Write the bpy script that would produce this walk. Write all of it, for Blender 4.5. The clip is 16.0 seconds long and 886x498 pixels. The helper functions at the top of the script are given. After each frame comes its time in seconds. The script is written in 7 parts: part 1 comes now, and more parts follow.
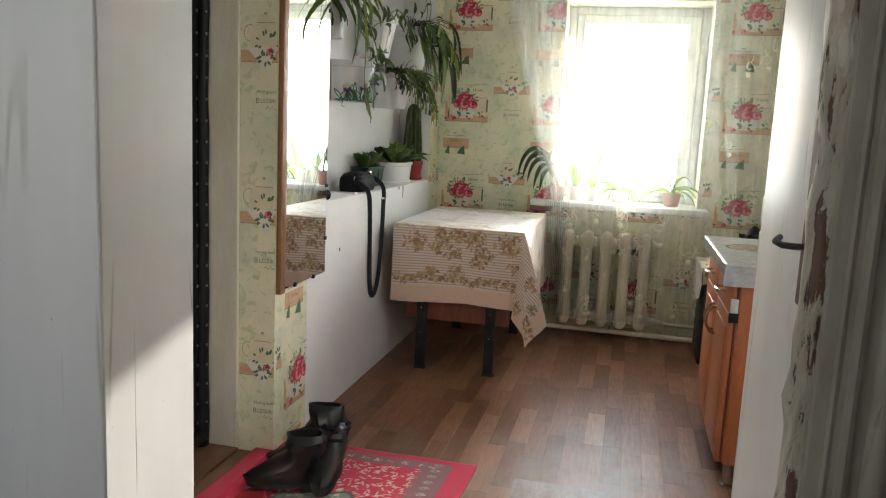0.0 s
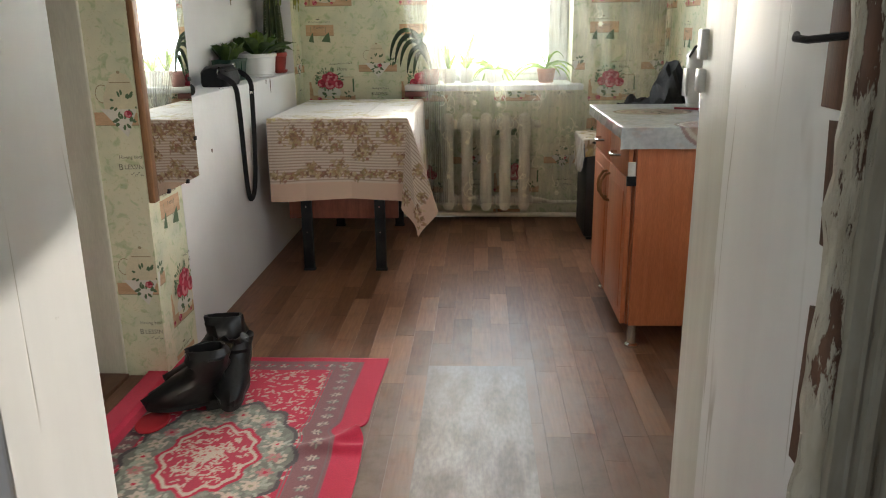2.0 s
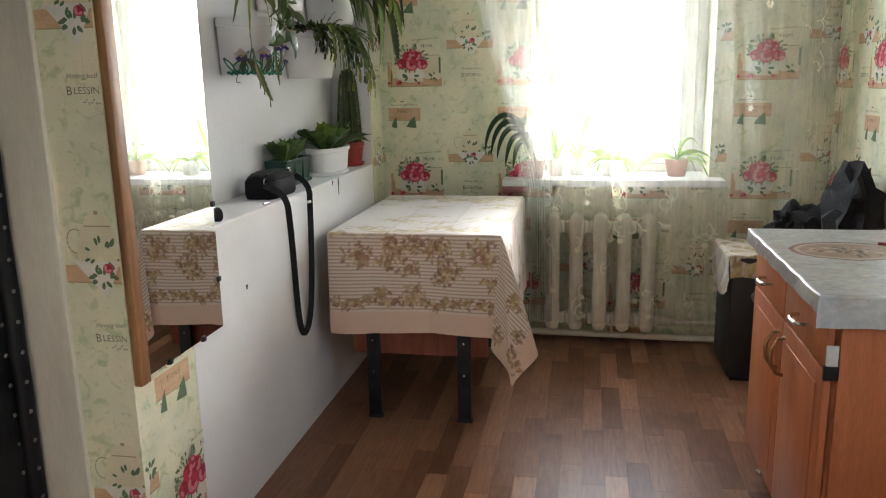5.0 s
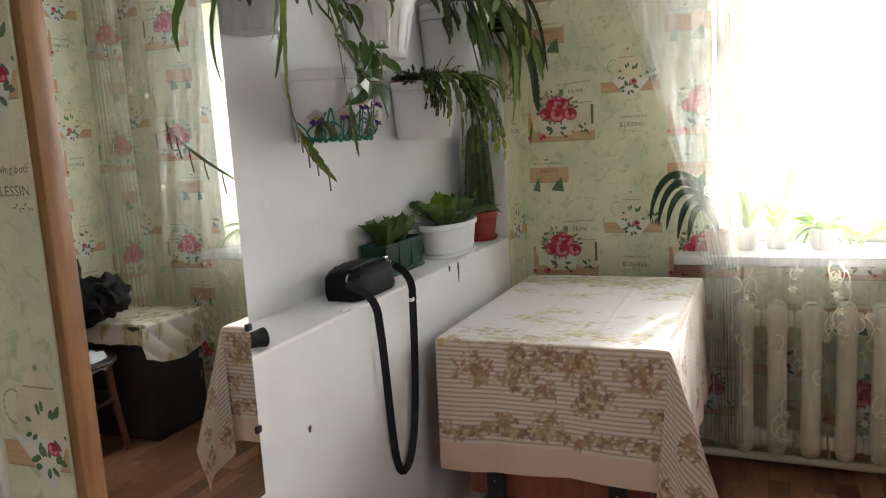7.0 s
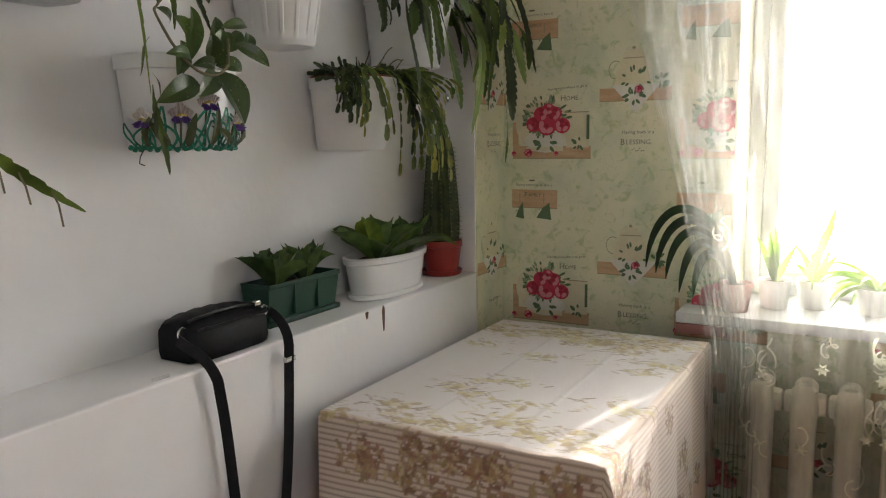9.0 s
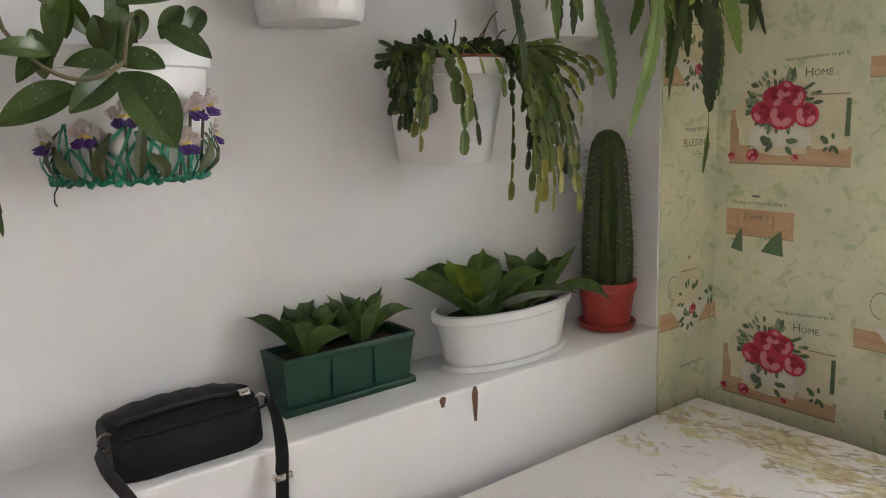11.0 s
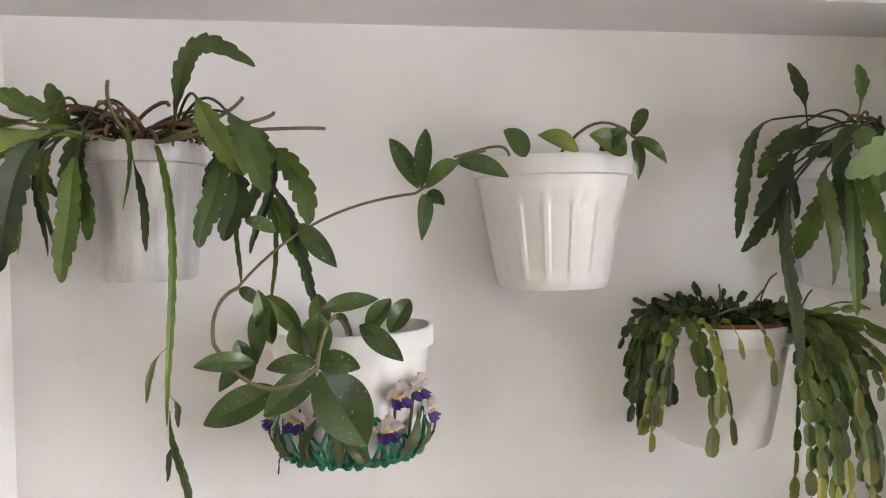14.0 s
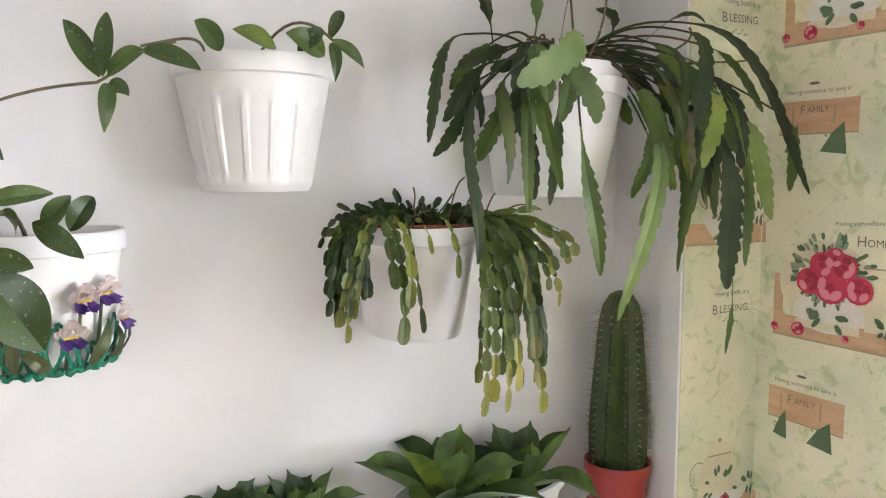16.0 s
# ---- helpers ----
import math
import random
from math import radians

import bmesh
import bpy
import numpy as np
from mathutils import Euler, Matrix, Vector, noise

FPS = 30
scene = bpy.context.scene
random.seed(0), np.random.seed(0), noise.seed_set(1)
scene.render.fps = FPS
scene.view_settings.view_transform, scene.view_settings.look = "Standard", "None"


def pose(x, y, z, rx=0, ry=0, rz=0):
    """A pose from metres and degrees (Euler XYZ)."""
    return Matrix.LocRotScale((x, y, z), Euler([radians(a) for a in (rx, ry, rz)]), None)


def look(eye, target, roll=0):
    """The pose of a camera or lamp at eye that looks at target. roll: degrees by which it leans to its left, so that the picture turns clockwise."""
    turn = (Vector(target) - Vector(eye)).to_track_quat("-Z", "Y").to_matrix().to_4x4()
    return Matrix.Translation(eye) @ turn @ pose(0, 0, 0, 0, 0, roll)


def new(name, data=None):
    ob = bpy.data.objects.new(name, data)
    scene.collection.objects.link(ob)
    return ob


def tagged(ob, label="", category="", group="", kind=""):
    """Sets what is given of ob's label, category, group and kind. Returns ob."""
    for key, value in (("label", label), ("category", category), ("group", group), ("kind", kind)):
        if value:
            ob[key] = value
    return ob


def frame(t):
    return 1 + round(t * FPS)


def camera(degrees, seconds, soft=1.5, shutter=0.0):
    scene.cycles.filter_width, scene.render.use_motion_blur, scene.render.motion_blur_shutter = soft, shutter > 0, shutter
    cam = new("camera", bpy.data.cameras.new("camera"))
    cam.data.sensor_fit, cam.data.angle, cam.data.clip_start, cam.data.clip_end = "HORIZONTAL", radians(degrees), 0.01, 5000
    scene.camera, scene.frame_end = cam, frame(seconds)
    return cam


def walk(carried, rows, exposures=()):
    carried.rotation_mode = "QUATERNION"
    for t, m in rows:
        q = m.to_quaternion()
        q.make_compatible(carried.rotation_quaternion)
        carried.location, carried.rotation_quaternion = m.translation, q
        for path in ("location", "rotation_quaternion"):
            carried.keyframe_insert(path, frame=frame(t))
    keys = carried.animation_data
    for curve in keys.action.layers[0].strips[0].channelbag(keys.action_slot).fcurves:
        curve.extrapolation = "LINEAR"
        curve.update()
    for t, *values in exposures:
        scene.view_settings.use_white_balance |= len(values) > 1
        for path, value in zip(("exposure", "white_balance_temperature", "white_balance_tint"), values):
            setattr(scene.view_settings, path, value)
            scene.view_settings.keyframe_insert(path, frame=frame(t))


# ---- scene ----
cam = camera(59.7, 16.0, 1.1)
PATH = [
    (0, (0.023, 0.139, 1.259), (-0.426, 2.063, 0.949), 2.7),
    (0.5, (-0.058, 0.105, 1.246), (-0.283, 2.045, 0.815), 2.7),
    (1, (-0.083, 0.104, 1.214), (-0.004, 2.019, 0.644), 1.1),
    (1.5, (-0.12, 0.124, 1.186), (0.061, 2.016, 0.563), -0.1),
    (2, (-0.107, 0.255, 1.172), (-0.202, 2.175, 0.621), -0.7),
    (2.5, (-0.109, 0.44, 1.188), (-0.415, 2.352, 0.685), -0.9),
    (3, (-0.157, 0.675, 1.203), (-0.349, 2.612, 0.742), -1.0),
    (3.5, (-0.129, 0.8, 1.223), (-0.346, 2.743, 0.8), 0.9),
    (3.7, (-0.116, 0.856, 1.246), (-0.421, 2.79, 0.839), 1.8),
    (6, (-0.159, 1.478, 1.347), (-0.591, 3.384, 0.918), -4.1),
    (6.5, (-0.139, 1.742, 1.36), (-0.883, 3.565, 1.004), -5.6),
    (7, (-0.196, 1.892, 1.373), (-0.986, 3.705, 1.073), -3.4),
    (7.5, (-0.277, 2.096, 1.418), (-0.937, 3.965, 1.146), -3.2),
    (8, (-0.131, 2.239, 1.348), (-0.855, 4.089, 1.123), -2.0),
    (10.3, (-0.01, 3.114, 1.434), (-1.328, 4.561, 1.023), -1.8),
    (10.5, (-0.015, 3.183, 1.427), (-1.382, 4.584, 1.016), -1.8),
    (11, (-0.11, 3.419, 1.454), (-1.673, 4.614, 1.098), -1.9),
    (11.5, (-0.148, 3.64, 1.497), (-1.949, 4.446, 1.168), -2.0),
    (12, (-0.128, 3.742, 1.528), (-2.066, 4.155, 1.25), -2.7),
    (12.5, (-0.142, 3.709, 1.604), (-2.107, 4.008, 1.378), -5.0),
    (13, (-0.14, 3.724, 1.699), (-2.114, 4.031, 1.598), -4.0),
    (13.5, (-0.137, 3.726, 1.713), (-2.113, 4.026, 1.636), -1.7),
    (14, (-0.135, 3.72, 1.704), (-2.11, 4.031, 1.645), -0.9),
    (14.5, (-0.131, 3.733, 1.706), (-2.075, 4.194, 1.62), -1.0),
    (15, (-0.113, 3.757, 1.7), (-1.985, 4.445, 1.553), -0.5),
    (15.5, (-0.105, 3.762, 1.711), (-1.897, 4.624, 1.496), 0.1),
    (16, (-0.095, 3.776, 1.634), (-1.858, 4.699, 1.436), -0.1),
]
EXPOSURES = [(0, 1.4, 6250, 11), (1.5, 1.32, 6250, 10), (2.5, 1.26, 6350, 10), (3.5, 1.42, 6250, 12), (6, 1.35, 6150, 13), (7, 1.22, 6200, 14), (8, 0.93, 6300, 15), (10.5, 1.13, 6600, 19), (11, 1.42, 6300, 18), (11.5, 1.58, 6150, 19), (12, 1.98, 6250, 20), (12.5, 1.88, 6350, 21), (13.5, 1.93, 6350, 21), (14.5, 1.82, 6300, 21), (15.5, 2.3, 6100, 20), (16, 2.34, 6050, 20)]
walk(cam, [(t, look(eye, target, roll)) for t, eye, target, roll in PATH], EXPOSURES)

# ---- world, sun, exposure ----
world = bpy.data.worlds.new("sky_world")
scene.world = world
world.use_nodes = True
wn = world.node_tree.nodes
sky = wn.new("ShaderNodeTexSky")
sky.sky_type = "NISHITA"
sky.sun_disc = False
sky.sun_elevation = radians(14)
sky.sun_rotation = radians(11.3)
wn["Background"].inputs["Strength"].default_value = 0.15
world.node_tree.links.new(sky.outputs[0], wn["Background"].inputs["Color"])
sun = new("sun", bpy.data.lights.new("sun", "SUN"))
sun.data.energy = 5.0
sun.data.angle = radians(0.6)
sun.data.color = (1.0, 0.93, 0.82)
sun.matrix_world = look((0.2 * 9, 9 + 5, 0.25 * 9 + 2), (0, 5, 2))


def area(name, eye, target, w, h, watts, color):
    lamp = new(name, bpy.data.lights.new(name, "AREA"))
    lamp.data.shape = "RECTANGLE"
    lamp.data.size, lamp.data.size_y = w, h
    lamp.data.energy = watts
    lamp.data.color = color
    lamp.matrix_world = look(eye, target)
    return lamp


area("window_skylight", (0.02, 5.56, 1.45), (0.02, 0.0, 1.1), 1.5, 1.9, 32, (0.92, 0.97, 1.0))
# fill lamp in an invented hall opening, added to brighten the doorway
area("hall_fill_lamp", (-1.68, -0.3, 1.5), (0.0, 0.0, 1.1), 1.0, 1.2, 3.0, (1.0, 0.97, 0.92))
area("side_window_skylight", (1.3, 2.0, 1.5), (0.0, 2.1, 1.0), 0.9, 1.2, 3.4, (0.95, 0.97, 1.0))


# ---- materials ----
def tree(name, rough=0.6, metal=0.0):
    m = bpy.data.materials.new(name)
    m.use_nodes = True
    t = m.node_tree
    b = t.nodes["Principled BSDF"]
    b.inputs["Roughness"].default_value = rough
    b.inputs["Metallic"].default_value = metal
    return m, t, b


def add(t, kind, **values):
    n = t.nodes.new(kind)
    for key, value in values.items():
        n.inputs[key].default_value = value
    return n


def coords(t, space="Object", scale=(1, 1, 1)):
    c = t.nodes.new("ShaderNodeTexCoord")
    mp = t.nodes.new("ShaderNodeMapping")
    mp.inputs["Scale"].default_value = scale
    t.links.new(c.outputs[space], mp.inputs["Vector"])
    return mp.outputs[0]


def ramp(t, fac, stops):
    r = t.nodes.new("ShaderNodeValToRGB")
    e = r.color_ramp.elements
    while len(e) < len(stops):
        e.new(0.5)
    for s, (p, c) in zip(e, stops):
        s.position, s.color = p, (*c, 1)
    t.links.new(fac, r.inputs[0])
    return r.outputs[0]


def blend(t, fac, a, b, how="MIX"):
    mx = t.nodes.new("ShaderNodeMix")
    mx.data_type, mx.blend_type = "RGBA", how
    for value, slot in ((fac, 0), (a, 6), (b, 7)):
        if isinstance(value, (int, float)):
            mx.inputs[slot].default_value = value
        elif isinstance(value, tuple):
            mx.inputs[slot].default_value = (*value, 1)
        else:
            t.links.new(value, mx.inputs[slot])
    return mx.outputs[2]


def rough_bump(t, b, height, strength, distance=0.002):
    bp = t.nodes.new("ShaderNodeBump")
    bp.inputs["Strength"].default_value = strength
    bp.inputs["Distance"].default_value = distance
    t.links.new(height, bp.inputs["Height"])
    t.links.new(bp.outputs[0], b.inputs["Normal"])


def noisy(name, c1, c2, scale=8.0, rough=0.6, metal=0.0, bump=0.2, fine=120.0, stretch=(1, 1, 1), spread=(0.35, 0.68), vary=0.0, sheen=0.0, distance=0.002, grain=0.07):
    """A surface with colour drifting between two tones at one scale, and fine relief at another."""
    m, t, b = tree(name, rough, metal)
    v = coords(t, "Object", stretch)
    n1 = add(t, "ShaderNodeTexNoise", Scale=scale, Detail=5.0)
    n2 = add(t, "ShaderNodeTexNoise", Scale=fine, Detail=3.0)
    t.links.new(v, n1.inputs["Vector"])
    t.links.new(v, n2.inputs["Vector"])
    col = ramp(t, n1.outputs[0], [(spread[0], c1), (spread[1], c2)])
    f = ramp(t, n2.outputs[0], [(0.3, (1 - grain,) * 3), (0.7, (1 + grain * 0.4,) * 3)])
    col = blend(t, 1.0, col, f, "MULTIPLY")
    if vary:
        oi = t.nodes.new("ShaderNodeObjectInfo")
        k = ramp(t, oi.outputs["Random"], [(0.0, (1 - vary,) * 3), (1.0, (1 + vary,) * 3)])
        col = blend(t, 1.0, col, k, "MULTIPLY")
    t.links.new(col, b.inputs["Base Color"])
    if sheen:
        b.inputs["Sheen Weight"].default_value = sheen
    if bump:
        rough_bump(t, b, n2.outputs[0], bump, distance)
    return m


def attribute_cloth(name, rough, weave, sheen=0.3):
    """Printed or woven cloth, its pattern carried by the colour of the mesh's points."""
    m, t, b = tree(name, rough)
    a = t.nodes.new("ShaderNodeVertexColor")
    a.layer_name = "pattern"
    v = coords(t, "Object")
    n = add(t, "ShaderNodeTexNoise", Scale=weave, Detail=2.0)
    t.links.new(v, n.inputs["Vector"])
    f = ramp(t, n.outputs[0], [(0.3, (0.85, 0.85, 0.85)), (0.7, (1.05, 1.05, 1.05))])
    t.links.new(blend(t, 1.0, a.outputs[0], f, "MULTIPLY"), b.inputs["Base Color"])
    b.inputs["Sheen Weight"].default_value = sheen
    rough_bump(t, b, n.outputs[0], 0.35, 0.0015)
    return m


def wood(name, c1, c2, rough=0.4, stretch=(14, 14, 1.2), vary=0.0, bump=0.1):
    return noisy(name, c1, c2, 4.0, rough, 0, bump, 40.0, stretch, (0.3, 0.7), vary, grain=0.16)


def plank_mat():
    """Printed wood strips, some paler than others, scuffed grey in the doorway where feet pass."""
    m, t, b = tree("linoleum_plank", 0.36)
    pos = t.nodes.new("ShaderNodeNewGeometry").outputs["Position"]
    def spot(scale, stretch, detail, rough=0.55):
        mp = add(t, "ShaderNodeMapping", Scale=stretch)
        t.links.new(pos, mp.inputs["Vector"])
        n = add(t, "ShaderNodeTexNoise", Scale=scale, Detail=detail, Roughness=rough)
        t.links.new(mp.outputs[0], n.inputs["Vector"])
        return n.outputs[0]
    grain = spot(4.0, (22, 2.0, 1), 5.0)
    oi = t.nodes.new("ShaderNodeObjectInfo").outputs["Random"]
    col = ramp(t, grain, [(0.3, (0.2, 0.09, 0.048)), (0.7, (0.31, 0.15, 0.083))])
    tone = ramp(t, oi, [(0.0, (0.58, 0.53, 0.5)), (0.35, (0.82, 0.79, 0.77)), (0.7, (1.04, 1.06, 1.06)), (1.0, (1.32, 1.44, 1.5))])
    col = blend(t, 1.0, col, tone, "MULTIPLY")
    away = t.nodes.new("ShaderNodeVectorMath")
    away.operation = "DISTANCE"
    t.links.new(pos, away.inputs[0])
    away.inputs[1].default_value = (0.1, 1.6, 0)
    wear = spot(3.5, (1.6, 0.8, 1), 6.0, 0.65)
    sub = t.nodes.new("ShaderNodeMath")
    sub.operation = "MULTIPLY_ADD"
    t.links.new(away.outputs["Value"], sub.inputs[0])
    sub.inputs[1].default_value = -0.22
    t.links.new(wear, sub.inputs[2])
    mask = ramp(t, sub.outputs[0], [(0.12, (0, 0, 0)), (0.4, (0.7,) * 3)])
    col = blend(t, mask, col, (0.23, 0.18, 0.148))
    dirt = ramp(t, spot(6.0, (1, 1, 1), 8.0, 0.7), [(0.28, (0.7, 0.67, 0.64)), (0.48, (1, 1, 1))])
    t.links.new(blend(t, 1.0, col, dirt, "MULTIPLY"), b.inputs["Base Color"])
    rough_bump(t, b, grain, 0.06, 0.002)
    return m


def plaster_mat():
    m, t, b = tree("white_plaster", 0.75)
    v = coords(t)
    n1 = add(t, "ShaderNodeTexNoise", Scale=3.0, Detail=4.0)
    n2 = add(t, "ShaderNodeTexNoise", Scale=26.0, Detail=6.0)
    n3 = add(t, "ShaderNodeTexNoise", Scale=9.0, Detail=8.0, Roughness=0.7)
    for n in (n1, n2, n3):
        t.links.new(v, n.inputs["Vector"])
    col = ramp(t, n1.outputs[0], [(0.35, (0.78, 0.765, 0.76)), (0.65, (0.83, 0.815, 0.81))])
    stain = ramp(t, n3.outputs[0], [(0.66, (1, 1, 1)), (0.78, (0.86, 0.84, 0.8))])
    t.links.new(blend(t, 1.0, col, stain, "MULTIPLY"), b.inputs["Base Color"])
    rough_bump(t, b, n2.outputs[0], 0.35, 0.004)
    return m


def paper_mat():
    m, t, b = tree("wallpaper", 0.7)
    v = coords(t)
    n1 = add(t, "ShaderNodeTexNoise", Scale=7.0, Detail=4.0)
    n2 = add(t, "ShaderNodeTexNoise", Scale=24.0, Detail=5.0, Distortion=1.2)
    n3 = add(t, "ShaderNodeTexNoise", Scale=60.0, Detail=3.0, Distortion=2.5)
    n4 = add(t, "ShaderNodeTexNoise", Scale=300.0, Detail=2.0)
    for n in (n1, n2, n3, n4):
        t.links.new(v, n.inputs["Vector"])
    col = ramp(t, n1.outputs[0], [(0.32, (0.61, 0.63, 0.46)), (0.5, (0.73, 0.71, 0.52)), (0.68, (0.79, 0.74, 0.55))])
    leafy = ramp(t, n2.outputs[0], [(0.55, (1, 1, 1)), (0.64, (0.78, 0.86, 0.72)), (0.75, (0.66, 0.77, 0.62))])
    sprig = ramp(t, n3.outputs[0], [(0.6, (1, 1, 1)), (0.7, (0.84, 0.82, 0.7))])
    col = blend(t, 1.0, blend(t, 1.0, col, leafy, "MULTIPLY"), sprig, "MULTIPLY")
    t.links.new(col, b.inputs["Base Color"])
    rough_bump(t, b, n4.outputs[0], 0.15, 0.001)
    return m


def peeling_mat(name="peeling_paint", cut=0.585, tone=1.0):
    """Old cream paint, flaked off the wood in long spots."""
    m, t, b = tree(name, 0.6)
    v = coords(t, "Object", (1, 1, 0.22))
    n1 = add(t, "ShaderNodeTexNoise", Scale=40.0, Detail=7.0, Roughness=0.65)
    n2 = add(t, "ShaderNodeTexNoise", Scale=70.0, Detail=4.0)
    for n in (n1, n2):
        t.links.new(v, n.inputs["Vector"])
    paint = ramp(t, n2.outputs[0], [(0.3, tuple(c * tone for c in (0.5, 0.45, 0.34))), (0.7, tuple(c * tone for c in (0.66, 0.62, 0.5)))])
    bare = ramp(t, n2.outputs[0], [(0.3, (0.05, 0.025, 0.015)), (0.7, (0.16, 0.08, 0.045))])
    mask = ramp(t, n1.outputs[0], [(cut, (0, 0, 0)), (cut + 0.02, (1, 1, 1))])
    t.links.new(blend(t, mask, paint, bare), b.inputs["Base Color"])
    rough_bump(t, b, ramp(t, n1.outputs[0], [(cut - 0.085, (1, 1, 1)), (cut + 0.035, (0, 0, 0))]), 0.8, 0.004)
    return m


def cracked_mat():
    """White gloss paint with brush marks and long thin cracks along the grain."""
    m, t, b = tree("cracked_white_paint", 0.38)
    n1 = add(t, "ShaderNodeTexNoise", Scale=2.0, Detail=4.0)
    n2 = add(t, "ShaderNodeTexNoise", Scale=5.0, Detail=2.0, Distortion=0.4)
    n3 = add(t, "ShaderNodeTexNoise", Scale=5.0, Detail=3.0)
    n4 = add(t, "ShaderNodeTexNoise", Scale=60.0, Detail=5.0, Roughness=0.7)
    t.links.new(coords(t, "Object", (3, 3, 0.4)), n1.inputs["Vector"])
    t.links.new(coords(t, "Object", (2.2, 2.2, 0.16)), n2.inputs["Vector"])
    t.links.new(coords(t, "Object", (1, 1, 0.5)), n3.inputs["Vector"])
    t.links.new(coords(t, "Object", (1, 1, 0.4)), n4.inputs["Vector"])
    col = ramp(t, n1.outputs[0], [(0.35, (0.72, 0.71, 0.68)), (0.65, (0.82, 0.81, 0.78))])
    line = ramp(t, n2.outputs[0], [(0.487, (1, 1, 1)), (0.498, (0.6, 0.56, 0.5)), (0.502, (0.6, 0.56, 0.5)), (0.513, (1, 1, 1))])
    where = ramp(t, n3.outputs[0], [(0.5, (0, 0, 0)), (0.6, (1, 1, 1))])
    cracks = blend(t, where, (1, 1, 1), line)
    chip = ramp(t, n4.outputs[0], [(0.72, (1, 1, 1)), (0.74, (0.4, 0.33, 0.25))])
    both = blend(t, 1.0, cracks, chip, "MULTIPLY")
    t.links.new(blend(t, 1.0, col, both, "MULTIPLY"), b.inputs["Base Color"])
    rough_bump(t, b, blend(t, 1.0, n1.outputs[0], both, "MULTIPLY"), 0.35, 0.005)
    return m


def tulle_mat(name="tulle", thin=0.07, thick=0.24):
    m = bpy.data.materials.new(name)
    m.use_nodes = True
    t = m.node_tree
    t.nodes.clear()
    out = t.nodes.new("ShaderNodeOutputMaterial")
    clear = t.nodes.new("ShaderNodeBsdfTransparent")
    dif = add(t, "ShaderNodeBsdfDiffuse", Color=(0.86, 0.85, 0.76, 1))
    tra = add(t, "ShaderNodeBsdfTranslucent", Color=(0.86, 0.85, 0.76, 1))
    both = add(t, "ShaderNodeMixShader", Fac=0.5)
    t.links.new(dif.outputs[0], both.inputs[1])
    t.links.new(tra.outputs[0], both.inputs[2])
    n = add(t, "ShaderNodeTexNoise", Scale=9.0, Detail=4.0)
    t.links.new(coords(t, "Object", (6, 1, 0.6)), n.inputs["Vector"])
    k = ramp(t, n.outputs[0], [(0.35, (thin,) * 3), (0.7, (thick,) * 3)])
    mx = t.nodes.new("ShaderNodeMixShader")
    t.links.new(k, mx.inputs[0])
    t.links.new(clear.outputs[0], mx.inputs[1])
    t.links.new(both.outputs[0], mx.inputs[2])
    t.links.new(mx.outputs[0], out.inputs[0])
    return m


def leaf_mat(name, c1, c2, rough=0.35, scale=18.0, through_light=0.28, fleck=0.0):
    """A fleshy leaf: green drifting along it, some leaves yellower, a little light coming through."""
    m, t, b = tree(name, rough)
    v = coords(t)
    n = add(t, "ShaderNodeTexNoise", Scale=scale, Detail=4.0)
    t.links.new(v, n.inputs["Vector"])
    col = ramp(t, n.outputs[0], [(0.3, c1), (0.7, c2)])
    oi = t.nodes.new("ShaderNodeObjectInfo")
    k = ramp(t, oi.outputs["Random"], [(0.0, (0.66, 0.68, 0.66)), (0.45, (0.9, 0.92, 0.9)), (0.8, (1.25, 1.2, 1.05)), (0.93, (1.5, 1.4, 1.1)), (1.0, (2.3, 1.8, 1.0))])
    col = blend(t, 1.0, col, k, "MULTIPLY")
    if fleck:
        n3 = add(t, "ShaderNodeTexNoise", Scale=240.0, Detail=1.0)
        t.links.new(v, n3.inputs["Vector"])
        col = blend(t, ramp(t, n3.outputs[0], [(0.7, (0, 0, 0)), (0.74, (fleck,) * 3)]), col, (0.45, 0.5, 0.38))
    t.links.new(col, b.inputs["Base Color"])
    n2 = add(t, "ShaderNodeTexNoise", Scale=70.0, Detail=3.0)
    t.links.new(v, n2.inputs["Vector"])
    rough_bump(t, b, n2.outputs[0], 0.3, 0.002)
    glow = t.nodes.new("ShaderNodeBsdfTranslucent")
    t.links.new(blend(t, 1.0, col, (1.7, 2.0, 0.7), "MULTIPLY"), glow.inputs["Color"])
    mx = add(t, "ShaderNodeMixShader", Fac=through_light)
    t.links.new(b.outputs[0], mx.inputs[1])
    t.links.new(glow.outputs[0], mx.inputs[2])
    t.links.new(mx.outputs[0], t.nodes["Material Output"].inputs[0])
    return m


def plain(name, color, rough=0.5, metal=0.0):
    d = tuple(c * 0.86 for c in color)
    return noisy(name, d, color, 14.0, rough, metal, 0.08, 160.0)


def glass_mat():
    m, t, b = tree("clear_glass", 0.02)
    b.inputs["Base Color"].default_value = (0.97, 0.98, 0.98, 1)
    b.inputs["Transmission Weight"].default_value = 1.0
    b.inputs["IOR"].default_value = 1.3
    return m


def thread_mat():
    m = bpy.data.materials.new("cream_embroidery")
    m.use_nodes = True
    t = m.node_tree
    t.nodes.clear()
    out = t.nodes.new("ShaderNodeOutputMaterial")
    dif = add(t, "ShaderNodeBsdfDiffuse", Color=(0.82, 0.78, 0.62, 1))
    tra = add(t, "ShaderNodeBsdfTranslucent", Color=(0.82, 0.78, 0.62, 1))
    mx = add(t, "ShaderNodeMixShader", Fac=0.5)
    t.links.new(dif.outputs[0], mx.inputs[1])
    t.links.new(tra.outputs[0], mx.inputs[2])
    t.links.new(mx.outputs[0], out.inputs[0])
    return m


